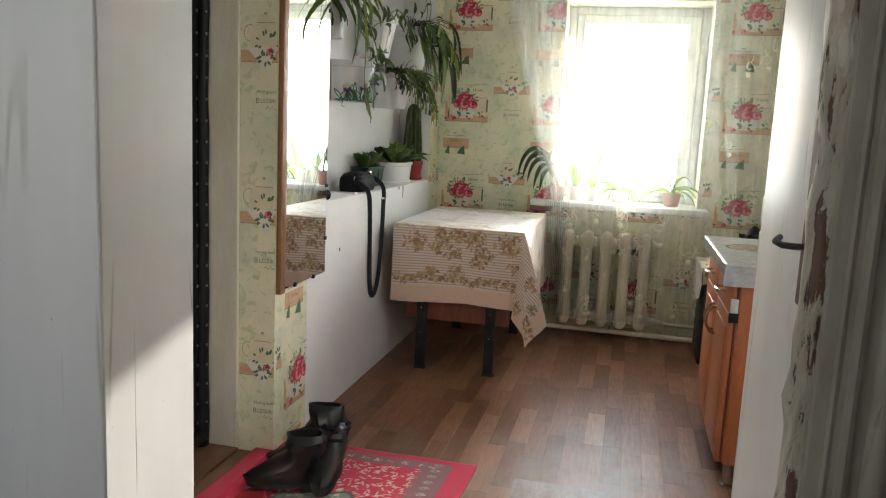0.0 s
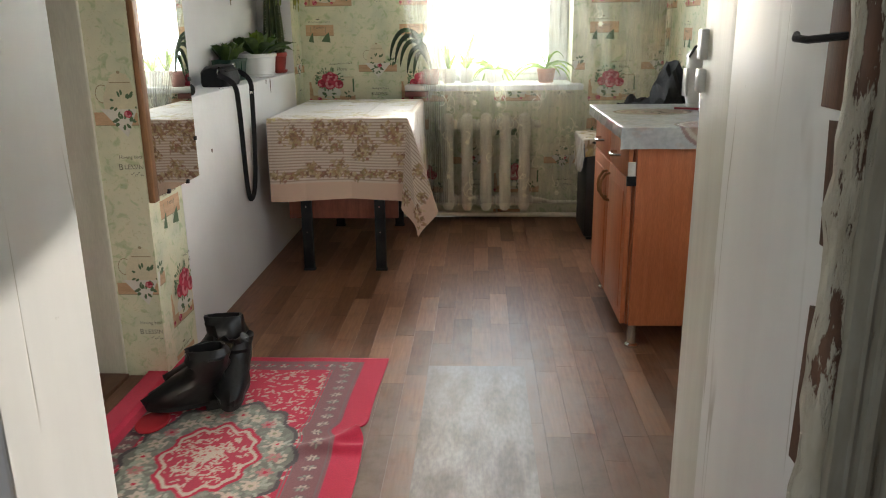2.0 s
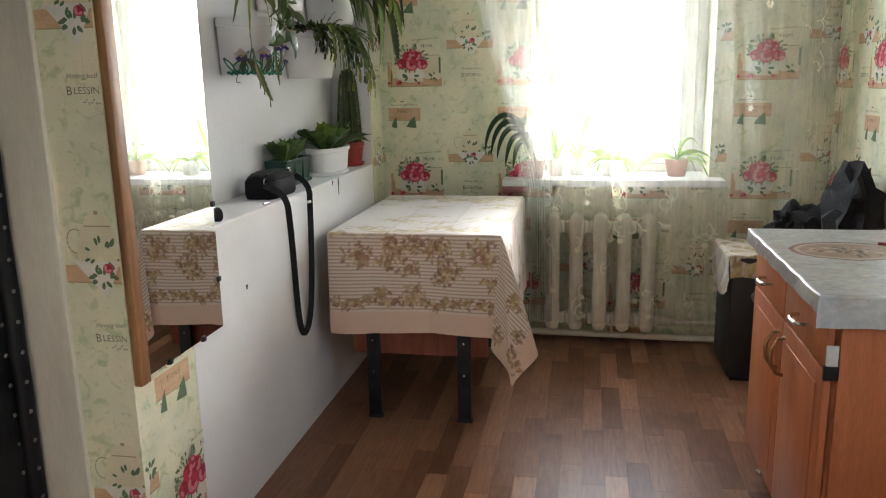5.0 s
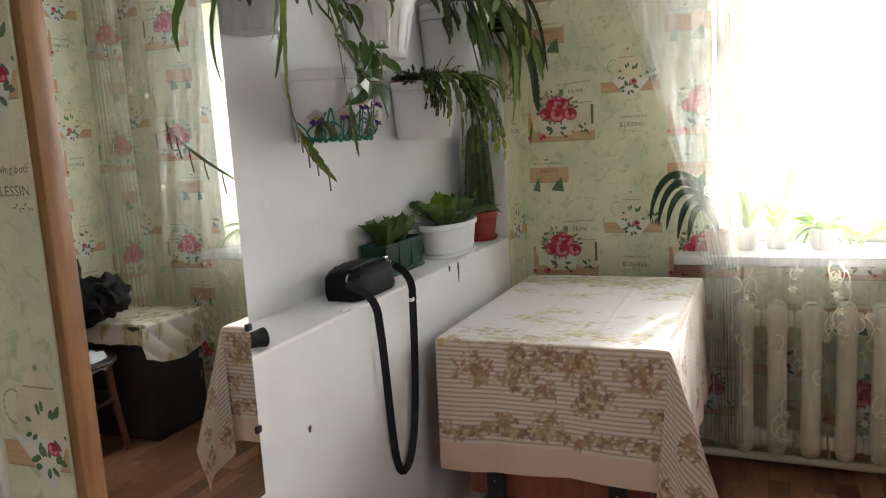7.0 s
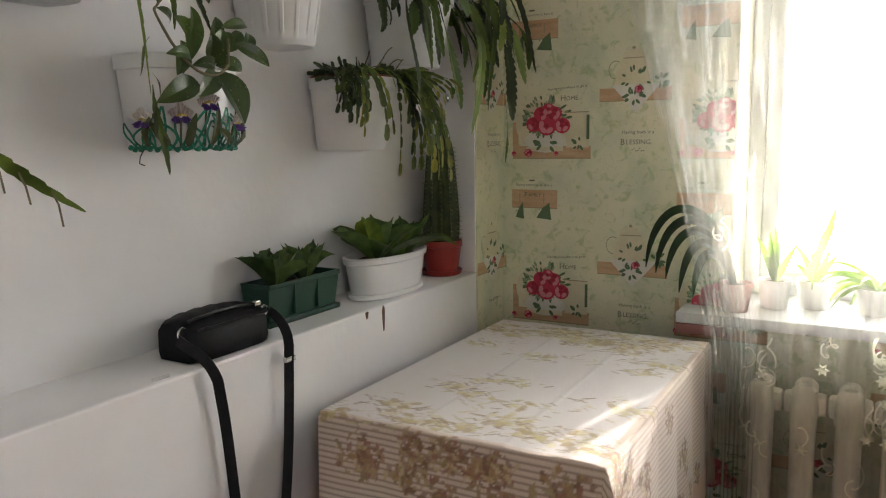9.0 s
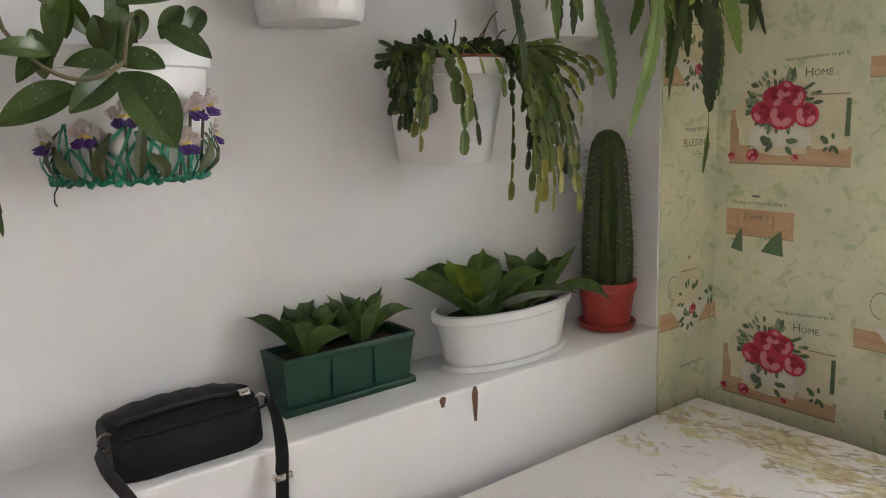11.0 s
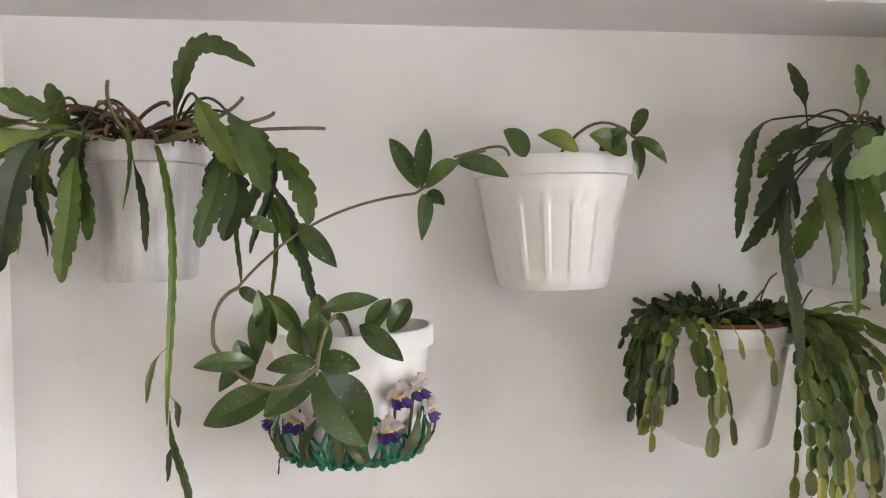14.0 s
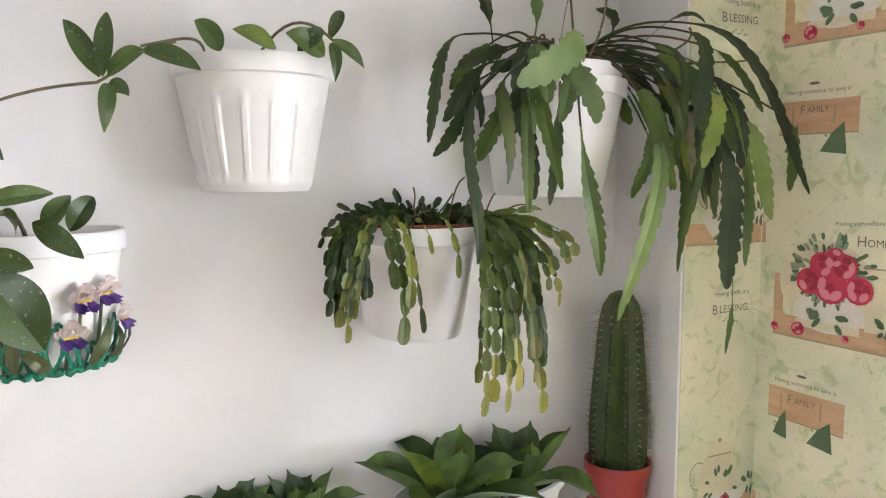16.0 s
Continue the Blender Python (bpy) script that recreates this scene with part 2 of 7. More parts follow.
PLASTER = plaster_mat()
PAPER = paper_mat()
CRACKED = cracked_mat()
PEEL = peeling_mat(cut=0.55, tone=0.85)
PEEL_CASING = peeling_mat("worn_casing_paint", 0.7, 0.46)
LEAF_PAINT = noisy("yellowed_white_paint", (0.52, 0.5, 0.43), (0.62, 0.6, 0.53), 3.0, 0.45, 0, 0.3, 10.0, (3, 3, 0.4), distance=0.004, grain=0.05)
TULLE = tulle_mat()
TULLE_FOLD = tulle_mat("gathered_tulle", 0.06, 0.22)
GLASS = glass_mat()
WHITE_PAINT = noisy("white_gloss_paint", (0.74, 0.73, 0.7), (0.82, 0.81, 0.78), 2.0, 0.4, 0, 0.14, 10.0, (3, 3, 0.4), distance=0.003, grain=0.02)
CREAM_TRIM = noisy("cream_trim", (0.62, 0.58, 0.48), (0.7, 0.66, 0.56), 4.0, 0.45, 0, 0.15, 60.0, (4, 4, 0.6))
BARE_WOOD = wood("bare_brown_wood", (0.07, 0.03, 0.015), (0.16, 0.075, 0.04), 0.7)
PLANK = plank_mat()
PLANK.node_tree.nodes["Principled BSDF"].inputs["Specular IOR Level"].default_value = 0.35
SUBFLOOR = plain("dark_joint", (0.09, 0.055, 0.035), 0.7)
HALL_FLOOR = wood("hall_floor_boards", (0.16, 0.08, 0.04), (0.24, 0.13, 0.07), 0.4, (14, 1.2, 1))
TILE = noisy("grey_blue_glazed_tile", (0.24, 0.255, 0.28), (0.38, 0.395, 0.42), 9.0, 0.25, 0, 0.15, 20.0, spread=(0.25, 0.6), vary=0.06, grain=0.12)
GROUT = plain("dark_grout", (0.07, 0.07, 0.07), 0.9)
LEATHERETTE = noisy("black_leatherette", (0.004, 0.004, 0.0045), (0.009, 0.009, 0.01), 8.0, 0.45, 0, 0.5, 60.0)
STUD = plain("dark_stud_metal", (0.25, 0.24, 0.22), 0.35, 1.0)
BROWN_PAINT = wood("brown_painted_wood", (0.14, 0.06, 0.03), (0.22, 0.1, 0.055), 0.5, (10, 1.2, 4))
FRAME_WOOD = wood("varnished_frame_wood", (0.22, 0.1, 0.04), (0.34, 0.17, 0.07), 0.4)
CHERRY = wood("cherry_laminate", (0.44, 0.13, 0.05), (0.56, 0.19, 0.08), 0.35, (10, 10, 1.0), 0.06, 0.03)
CHERRY_DARK = wood("dark_red_laminate", (0.2, 0.05, 0.025), (0.3, 0.08, 0.04), 0.4)
STEEL = plain("brushed_steel", (0.66, 0.65, 0.64), 0.3, 0.55)
CHROME = plain("chrome", (0.8, 0.8, 0.78), 0.12, 1.0)
BRONZE = plain("aged_bronze", (0.3, 0.16, 0.08), 0.35, 0.9)
IRON = noisy("black_iron", (0.012, 0.012, 0.013), (0.03, 0.03, 0.03), 12.0, 0.45)
MIRROR_GLASS, mirror_tree, mirror_shader = tree("silvered_glass", 0.0, 1.0)
mirror_shader.inputs["Base Color"].default_value = (0.86, 0.88, 0.87, 1)
RADIATOR_PAINT = noisy("cream_radiator_enamel", (0.66, 0.61, 0.48), (0.76, 0.72, 0.6), 6.0, 0.4, 0, 0.25, 50.0)
PVC = plain("white_pvc", (0.8, 0.8, 0.8), 0.3)
POT_WHITE = noisy("white_plastic_pot", (0.8, 0.79, 0.78), (0.82, 0.81, 0.8), 3.0, 0.35, 0, 0.02, 90.0, grain=0.015)
POT_GREY = noisy("translucent_grey_pot", (0.5, 0.5, 0.49), (0.64, 0.63, 0.62), 9.0, 0.35, 0, 0.05, 60.0, (6, 6, 0.6))
POT_GREEN = noisy("dark_green_plastic", (0.005, 0.036, 0.021), (0.009, 0.058, 0.035), 9.0, 0.35, 0, 0.05, 60.0)
POT_RED = noisy("red_plastic_pot", (0.3, 0.03, 0.025), (0.42, 0.05, 0.04), 9.0, 0.4, 0, 0.05, 60.0)
SOIL = noisy("potting_soil", (0.02, 0.013, 0.009), (0.07, 0.045, 0.03), 30.0, 0.95, 0, 1.0, 90.0, distance=0.01)
STALK = noisy("woody_stalk", (0.1, 0.05, 0.025), (0.2, 0.12, 0.06), 30.0, 0.7)
VINE = noisy("green_brown_vine", (0.12, 0.11, 0.05), (0.2, 0.15, 0.08), 30.0, 0.6)
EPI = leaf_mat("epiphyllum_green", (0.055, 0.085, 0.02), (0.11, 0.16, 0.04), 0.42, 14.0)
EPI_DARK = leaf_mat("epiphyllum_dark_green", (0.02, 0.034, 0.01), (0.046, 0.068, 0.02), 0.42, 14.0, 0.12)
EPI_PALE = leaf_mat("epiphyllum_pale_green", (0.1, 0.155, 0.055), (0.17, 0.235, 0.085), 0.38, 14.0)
CHAIN = leaf_mat("segment_green", (0.06, 0.09, 0.024), (0.13, 0.165, 0.048), 0.4, 30.0)
CHAIN_DARK = leaf_mat("segment_dark_green", (0.022, 0.04, 0.013), (0.052, 0.078, 0.025), 0.42, 30.0, 0.15)
CHAIN_OLD = leaf_mat("segment_yellowed", (0.16, 0.165, 0.04), (0.26, 0.24, 0.06), 0.42, 30.0)
HOYA = leaf_mat("hoya_green", (0.036, 0.066, 0.018), (0.08, 0.125, 0.036), 0.28, 16.0, 0.15, 0.4)
SANSE = leaf_mat("sansevieria_green", (0.03, 0.06, 0.018), (0.09, 0.145, 0.042), 0.32, 34.0, 0.18)
CACTUS = leaf_mat("cactus_green", (0.012, 0.025, 0.01), (0.03, 0.048, 0.018), 0.5, 40.0, 0.0)
SPINE = plain("pale_spine", (0.42, 0.38, 0.24), 0.6)
STRAP_LEAF = leaf_mat("dark_strap_leaf", (0.007, 0.024, 0.008), (0.018, 0.045, 0.014), 0.3, 18.0, 0.08)
PALE_LEAF = leaf_mat("sill_leaf", (0.12, 0.2, 0.05), (0.22, 0.3, 0.09), 0.4)
BAG = noisy("black_bag_leather", (0.004, 0.004, 0.005), (0.008, 0.008, 0.009), 9.0, 0.55, 0, 0.4, 140.0)
BAG.node_tree.nodes["Principled BSDF"].inputs["Specular IOR Level"].default_value = 0.22
for dull in (LEATHERETTE, IRON):
    dull.node_tree.nodes["Principled BSDF"].inputs["Specular IOR Level"].default_value = 0.25
WEBBING = noisy("black_webbing", (0.008, 0.008, 0.009), (0.016, 0.016, 0.017), 40.0, 0.8, 0, 0.5, 300.0)
BOOT = noisy("black_boot_leather", (0.008, 0.008, 0.008), (0.02, 0.019, 0.018), 12.0, 0.36, 0, 0.4, 60.0)
RUBBER = plain("black_rubber", (0.015, 0.015, 0.015), 0.7)
BRASS = plain("dull_brass", (0.5, 0.38, 0.16), 0.35, 0.9)
CLOTH = attribute_cloth("printed_tablecloth", 0.85, 420.0)
RUG = attribute_cloth("woven_red_rug", 0.95, 260.0, 0.1)
OILCLOTH = attribute_cloth("printed_oilcloth", 0.22, 60.0, 0.0)
COAT = noisy("black_wool", (0.006, 0.006, 0.007), (0.016, 0.016, 0.018), 20.0, 0.95, 0, 0.7, 90.0, distance=0.006)
FUR = noisy("black_fur", (0.004, 0.004, 0.004), (0.014, 0.013, 0.012), 40.0, 0.9, 0, 1.0, 160.0, distance=0.012)
TOWEL = noisy("white_towel", (0.68, 0.68, 0.68), (0.8, 0.8, 0.8), 14.0, 0.95, 0, 0.8, 190.0, distance=0.004)
CHEST_BLACK = noisy("black_lacquered_chest", (0.01, 0.01, 0.012), (0.022, 0.022, 0.026), 6.0, 0.4)
CHAIR_RED = wood("red_brown_chair_wood", (0.12, 0.035, 0.02), (0.2, 0.065, 0.035), 0.35)
CHAIR_DARK = wood("dark_chair_wood", (0.02, 0.012, 0.01), (0.045, 0.025, 0.018), 0.35)
BOWL_ORANGE = plain("orange_brown_glaze", (0.42, 0.17, 0.05), 0.25)
CERAMIC = plain("white_ceramic", (0.72, 0.7, 0.66), 0.2)
CERAMIC_DARK = plain("dark_green_glaze", (0.05, 0.07, 0.04), 0.25)
SNOW = noisy("bright_ground", (0.7, 0.71, 0.73), (0.8, 0.81, 0.83), 0.4, 0.9, 0, 0.2, 4.0)
PINK_PRINT = plain("print_red", (0.6, 0.045, 0.09), 0.7)
PRINTS = {
    "red": PINK_PRINT,
    "pink": plain("print_pink", (0.74, 0.27, 0.3), 0.7),
    "deep": plain("print_deep_red", (0.38, 0.025, 0.05), 0.7),
    "green": plain("print_green", (0.12, 0.19, 0.09), 0.7),
    "sage": plain("print_sage", (0.3, 0.38, 0.22), 0.7),
    "board": wood("print_board", (0.55, 0.33, 0.18), (0.68, 0.45, 0.27), 0.7, (3, 3, 14)),
    "cream": plain("print_cream", (0.78, 0.71, 0.5), 0.7),
    "white": plain("print_white", (0.8, 0.77, 0.68), 0.7),
    "ink": plain("print_ink", (0.17, 0.165, 0.11), 0.7),
    "line": plain("print_line", (0.42, 0.34, 0.2), 0.7),
}


# ---- mesh tools ----
def mesh_of(name, bm, material):
    me = bpy.data.meshes.new(name)
    bm.normal_update()
    bm.to_mesh(me)
    bm.free()
    me.materials.append(material)
    return me


def smooth(me):
    me.polygons.foreach_set("use_smooth", [True] * len(me.polygons))
    me.set_sharp_from_angle(angle=radians(40))


def part(name, bm, material, parent=None, label="", soft=True):
    """One mesh object from bm, in world coordinates, under a thing or a part."""
    me = mesh_of(name, bm, material)
    if soft:
        smooth(me)
    ob = new(name, me)
    if parent is not None:
        hold(ob, parent)
    return tagged(ob, label)


def hold(ob, parent):
    ob.parent = parent
    ob.matrix_parent_inverse = Matrix.Translation(-parent.location)


def thing(name, base, label, category, group="", kind=""):
    ob = new(name)
    ob.location = base
    ob.empty_display_size = 0.05
    return tagged(ob, label, category, group, kind)


def cuboid(x0, x1, y0, y1, z0, z1, bevel=0.0, bm=None):
    bm = bm or bmesh.new()
    r = bmesh.ops.create_cube(bm, size=1)
    for v in r["verts"]:
        v.co = ((x0 + x1) / 2 + v.co.x * (x1 - x0), (y0 + y1) / 2 + v.co.y * (y1 - y0), (z0 + z1) / 2 + v.co.z * (z1 - z0))
    if bevel:
        edges = {e for v in r["verts"] for e in v.link_edges}
        bmesh.ops.bevel(bm, geom=list(edges), offset=bevel, segments=2, affect="EDGES", profile=0.5)
    return bm


def loft(rings, caps=(True, True), closed=True, bm=None):
    """Rings of equal length, skinned in order."""
    bm = bm or bmesh.new()
    vs = [[bm.verts.new(p) for p in r] for r in rings]
    n = len(vs[0])
    for a, b in zip(vs, vs[1:]):
        for i in range(n if closed else n - 1):
            j = (i + 1) % n
            bm.faces.new((a[i], a[j], b[j], b[i]))
    if closed and caps[0]:
        bm.faces.new(list(reversed(vs[0])))
    if closed and caps[1]:
        bm.faces.new(vs[-1])
    return bm


def oval(cx, cy, z, rx, ry, n=28, wob=None):
    return [Vector((cx + rx * math.cos(2 * math.pi * i / n) * (wob(i) if wob else 1), cy + ry * math.sin(2 * math.pi * i / n) * (wob(i) if wob else 1), z)) for i in range(n)]


def turned(cx, cy, profile, n=28, sx=1.0, sy=1.0, caps=(True, True), bm=None, wob=None):
    """A turned shape from (radius, height) pairs."""
    return loft([oval(cx, cy, z, r * sx, r * sy, n, wob) for r, z in profile], caps, True, bm)


def tube(points, radius, n=8, bm=None):
    pts = [Vector(p) for p in points]
    rings = []
    ref = Vector((0, 0, 1))
    for i, p in enumerate(pts):
        d = (pts[min(i + 1, len(pts) - 1)] - pts[max(i - 1, 0)]).normalized()
        if abs(d.dot(ref)) > 0.95:
            ref = Vector((1, 0, 0)) if abs(d.x) < 0.9 else Vector((0, 1, 0))
        s = d.cross(ref).normalized()
        u = s.cross(d).normalized()
        r = radius[i] if isinstance(radius, (list, tuple)) else radius
        rings.append([p + s * (r * math.cos(2 * math.pi * k / n)) + u * (r * math.sin(2 * math.pi * k / n)) for k in range(n)])
    return loft(rings, bm=bm)


def ribbon(points, widths, facing, fold=0.15, bm=None, thick=0.0):
    """A leaf or strap: a strip along points, folded along its midrib, seen flat from `facing`."""
    bm = bm or bmesh.new()
    pts = [Vector(p) for p in points]
    turns = facing if isinstance(facing, list) else None
    f = Vector((0, 0, 1)) if turns else Vector(facing).normalized()
    rows = []
    for i, p in enumerate(pts):
        d = (pts[min(i + 1, len(pts) - 1)] - pts[max(i - 1, 0)]).normalized()
        f = turns[i] if turns else f
        s = d.cross(f)
        s = s.normalized() if s.length > 1e-4 else Vector((0, 1, 0))
        nrm = s.cross(d).normalized()
        w = widths[i] / 2
        row = [p - s * w + nrm * (w * fold), p, p + s * w + nrm * (w * fold)]
        if thick:
            row += [p + s * w + nrm * (w * fold - thick), p - nrm * thick, p - s * w + nrm * (w * fold - thick)]
        rows.append(row)
    return loft(rows, closed=bool(thick), bm=bm)


def bez(a, b, c, d, n=10):
    a, b, c, d = Vector(a), Vector(b), Vector(c), Vector(d)
    return [a * (1 - t) ** 3 + b * (3 * t * (1 - t) ** 2) + c * (3 * t * t * (1 - t)) + d * t ** 3 for t in (i / n for i in range(n + 1))]


def droop(start, way, length, weight, n=14, wander=0.0, rnd=random):
    """A path that leaves start along way and bends down under its weight."""
    p, d = Vector(start), Vector(way).normalized()
    step = length / n
    out = [p.copy()]
    for _ in range(n):
        d = d + Vector((rnd.uniform(-wander, wander), rnd.uniform(-wander, wander), -weight * step))
        d.normalize()
        p = p + d * step
        out.append(p.copy())
    return out


def wall(name, x0, x1, y0, y1, z0, z1, material, label="", bevel=0.0):
    return tagged(part(name, cuboid(x0, x1, y0, y1, z0, z1, bevel), material, None, label, False), kind="structure")


# ---- structure ----
# the window wall
wall("wall_north_left", -1.6, -0.42, 5.1, 5.5, 0, 2.5, PAPER, "pale green wallpapered window wall with kitchen motifs")
wall("wall_north_right", 0.45, 1.2, 5.1, 5.5, 0, 2.5, PAPER, "pale green wallpapered window wall with kitchen motifs")
wall("wall_north_below", -0.42, 0.45, 5.1, 5.5, 0, 0.8, PAPER, "wallpapered wall under the window behind the radiator")
wall("wall_north_above", -0.42, 0.45, 5.1, 5.5, 2.07, 2.5, PAPER, "wallpapered wall above the window")
wall("wall_east", 1.0, 1.2, 2.45, 5.1, 0, 2.5, PAPER, "pale green wallpapered side wall with kitchen motifs")
wall("wall_east_near", 1.0, 1.2, 1.256, 1.55, 0, 2.5, PAPER, "pale green wallpapered side wall with kitchen motifs")
wall("wall_east_below", 1.0, 1.2, 1.55, 2.45, 0, 0.85, PAPER, "wallpapered wall under the side window")
wall("wall_east_above", 1.0, 1.2, 1.55, 2.45, 2.05, 2.5, PAPER, "wallpapered wall over the side window")
# the wall with the niche
wall("wall_west_papered", -1.6, -1.2, 2.7, 2.99, 0, 2.5, PAPER, "wallpapered strip of wall beside the entrance")
wall("wall_west_pier", -1.6, -1.2, 4.885, 5.1, 0, 2.5, PAPER, "narrow wallpapered pier in the corner")
wall("wall_west_low", -1.6, -1.2, 2.99, 4.885, -0.03, 0.93, PLASTER, "white plastered low wall with a ledge on top", 0.006)
wall("wall_west_niche_back", -1.6, -1.4, 2.99, 4.885, 0.93, 2.033, PLASTER, "white plastered back of the wall niche")
wall("wall_west_lintel", -1.6, -1.2, 2.99, 4.885, 2.033, 2.5, PLASTER, "white plastered lintel over the niche")
wall("niche_cheek", -1.4, -1.203, 4.879, 4.885, 0.931, 2.032, PLASTER, "white plastered side of the niche")
bm = loft([[Vector((x, y, z)) for x, y in ((-1.4, 2.99), (-1.2, 2.99), (-1.2, 3.09), (-1.4, 3.25))] for z in (0.931, 2.032)])
tagged(part("niche_splay", bm, PLASTER, None, "white plastered splayed end of the niche", False), kind="structure")
wall("wall_west_near", -1.6, -1.2, 1.256, 1.75, 0, 2.5, PAPER, "wallpapered wall before the entrance door")
wall("wall_west_over_door", -1.6, -1.2, 1.75, 2.7, 2.12, 2.5, PAPER, "wallpapered wall above the entrance door")
wall("trim_entrance", -1.47, -1.345, 2.686, 2.7, 0.0, 2.12, CREAM_TRIM, "cream painted trim board of the entrance", 0.003)
wall("trim_entrance_head", -1.47, -1.345, 1.75, 2.686, 2.1, 2.12, CREAM_TRIM, "cream painted head trim of the entrance", 0.003)
# the wall with the doorway that the walk comes through
wall("wall_south_left", -1.6, -0.655, 1.026, 1.256, 0, 2.5, CRACKED, "white gloss-painted doorway side with brush marks", 0.004)
wall("wall_south_right", 0.24, 1.2, 0.905, 1.256, 0, 2.5, GROUT, "tiled wall beside the doorway")
wall("wall_south_head", -0.655, 0.24, 1.026, 1.256, 2.1, 2.5, WHITE_PAINT, "white painted wall over the doorway")
# the hall behind, out of view; its west opening is added for the fill lamp
wall("wall_hall_west_near", -1.7, -1.6, 0.2, 1.256, 0, 2.5, PLASTER, "plain white hall wall")
wall("wall_hall_west_far", -1.7, -1.6, -1.6, -0.8, 0, 2.5, PLASTER, "plain white hall wall")
wall("wall_hall_west_low", -1.7, -1.6, -0.8, 0.2, 0, 0.9, PLASTER, "plain white hall wall under the fill lamp's opening")
wall("wall_hall_west_high", -1.7, -1.6, -0.8, 0.2, 2.1, 2.5, PLASTER, "plain white hall wall over the fill lamp's opening")
wall("wall_hall_east", 1.2, 1.3, -1.6, 1.256, 0, 2.5, PLASTER, "plain white hall wall")
wall("wall_hall_back", -1.7, 1.3, -1.75, -1.6, 0, 2.5, PLASTER, "plain white hall wall")
wall("ceiling", -1.7, 1.3, -1.75, 5.5, 2.5, 2.6, PLASTER, "white plastered ceiling")
wall("floor", -1.2, 1.0, 1.256, 5.1, -0.1, -0.004, SUBFLOOR, "floor with wood-print linoleum strips")
wall("floor_hall", -1.6, 1.2, -1.6, 1.256, -0.1, 0.0, HALL_FLOOR, "brown board floor of the hall")
wall("floor_entrance", -1.6, -1.2, 1.75, 2.7, -0.1, 0.004, BROWN_PAINT, "brown painted entrance floor")
for k in range(2):
    wall("threshold", -1.462 + 0.133 * k, -1.334 + 0.133 * k, 1.76, 2.684, 0.004, 0.02 - 0.006 * k, BROWN_PAINT, "brown painted wooden threshold board", 0.003)

bm = bmesh.new()
vs = [bm.verts.new(p) for p in ((-3000, 5.5, -0.6), (3000, 5.5, -0.6), (3000, 4000, -0.6), (-3000, 4000, -0.6))]
bm.faces.new(vs)
tagged(part("ground", bm, SNOW, None, "bright snowy ground outside", False), kind="structure")

# window: sill, frame and pane
win = thing("window_1", (0.015, 5.3, 0.8), "white window with one large bright pane", "window", kind="structure")
part("window_sill", cuboid(-0.56, 0.51, 4.975, 5.4, 0.805, 0.84, 0.006), PVC, win, "white window sill board")
for x0, x1, z0, z1 in ((-0.42, -0.37, 0.84, 2.07), (0.4, 0.45, 0.84, 2.07), (-0.37, 0.4, 0.84, 0.88), (-0.37, 0.4, 2.02, 2.07)):
    part("window_frame", cuboid(x0, x1, 5.36, 5.42, z0, z1, 0.006), PVC, win)
for x0, x1, z0, z1 in ((-0.368, -0.318, 0.882, 2.018), (0.325, 0.398, 0.882, 2.018), (-0.318, 0.325, 0.882, 0.925), (-0.318, 0.325, 1.965, 2.018)):
    part("sash", cuboid(x0, x1, 5.345, 5.415, z0, z1, 0.008), PVC, win)
part("window_handle", cuboid(0.35, 0.364, 5.315, 5.344, 1.35, 1.46, 0.005), PVC, win, "white window handle")
pane = part("pane", cuboid(-0.32, 0.327, 5.385, 5.389, 0.923, 1.967), GLASS, win, "clear window pane", False)
pane.visible_shadow = False

# doorway casing: old painted wood, flaking at the edge
cas = thing("door_1", (0.23, 1.0, 0), "old cream painted door casing with flaking paint", "door casing", kind="structure")
rnd = random.Random(3)
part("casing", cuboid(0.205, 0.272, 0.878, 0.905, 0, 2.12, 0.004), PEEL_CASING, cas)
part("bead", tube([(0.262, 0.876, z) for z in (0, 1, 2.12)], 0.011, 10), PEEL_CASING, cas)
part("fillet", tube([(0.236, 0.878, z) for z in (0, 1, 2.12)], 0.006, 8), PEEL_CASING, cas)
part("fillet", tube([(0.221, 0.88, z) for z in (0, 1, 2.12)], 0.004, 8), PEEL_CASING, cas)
zs = [i * 0.03 for i in range(71)]
part("flaking_edge", tube([(0.203 + rnd.uniform(-0.0015, 0.0015), 0.905 + rnd.uniform(-0.002, 0.002), z) for z in zs], [0.017 + rnd.uniform(-0.0035, 0.003) for z in zs], 10), PEEL, cas, "cracked flaking paint edge")
part("jamb", cuboid(0.204, 0.24, 0.915, 1.253, 0, 2.1, 0.004), CRACKED, cas, "white painted door jamb with cracked paint")
part("groove", cuboid(0.1985, 0.206, 0.92, 0.972, 1.1, 2.1, 0.001), BARE_WOOD, cas, "bare brown wood where paint is gone")
for z, h in ((0.6, 0.1), (0.76, 0.16), (0.44, 0.07), (0.3, 0.05), (0.98, 0.11), (0.52, 0.05), (0.2, 0.06)):
    bmc = cuboid(0.1995, 0.206, 0.926, 0.945, z, z + h)
    for v in bmc.verts:
        v.co.y += rnd.uniform(-0.004, 0.008)
    part("bare_patch", bmc, BARE_WOOD, cas, "bare brown wood where paint is gone")
hook = bmesh.new()
tube([(0.2, 0.935, 1.162), (0.188, 0.948, 1.16), (0.18, 0.97, 1.158), (0.177, 0.99, 1.159), (0.184, 1.006, 1.162)], 0.0034, 8, hook)
part("hook", hook, IRON, cas, "black iron latch hook")

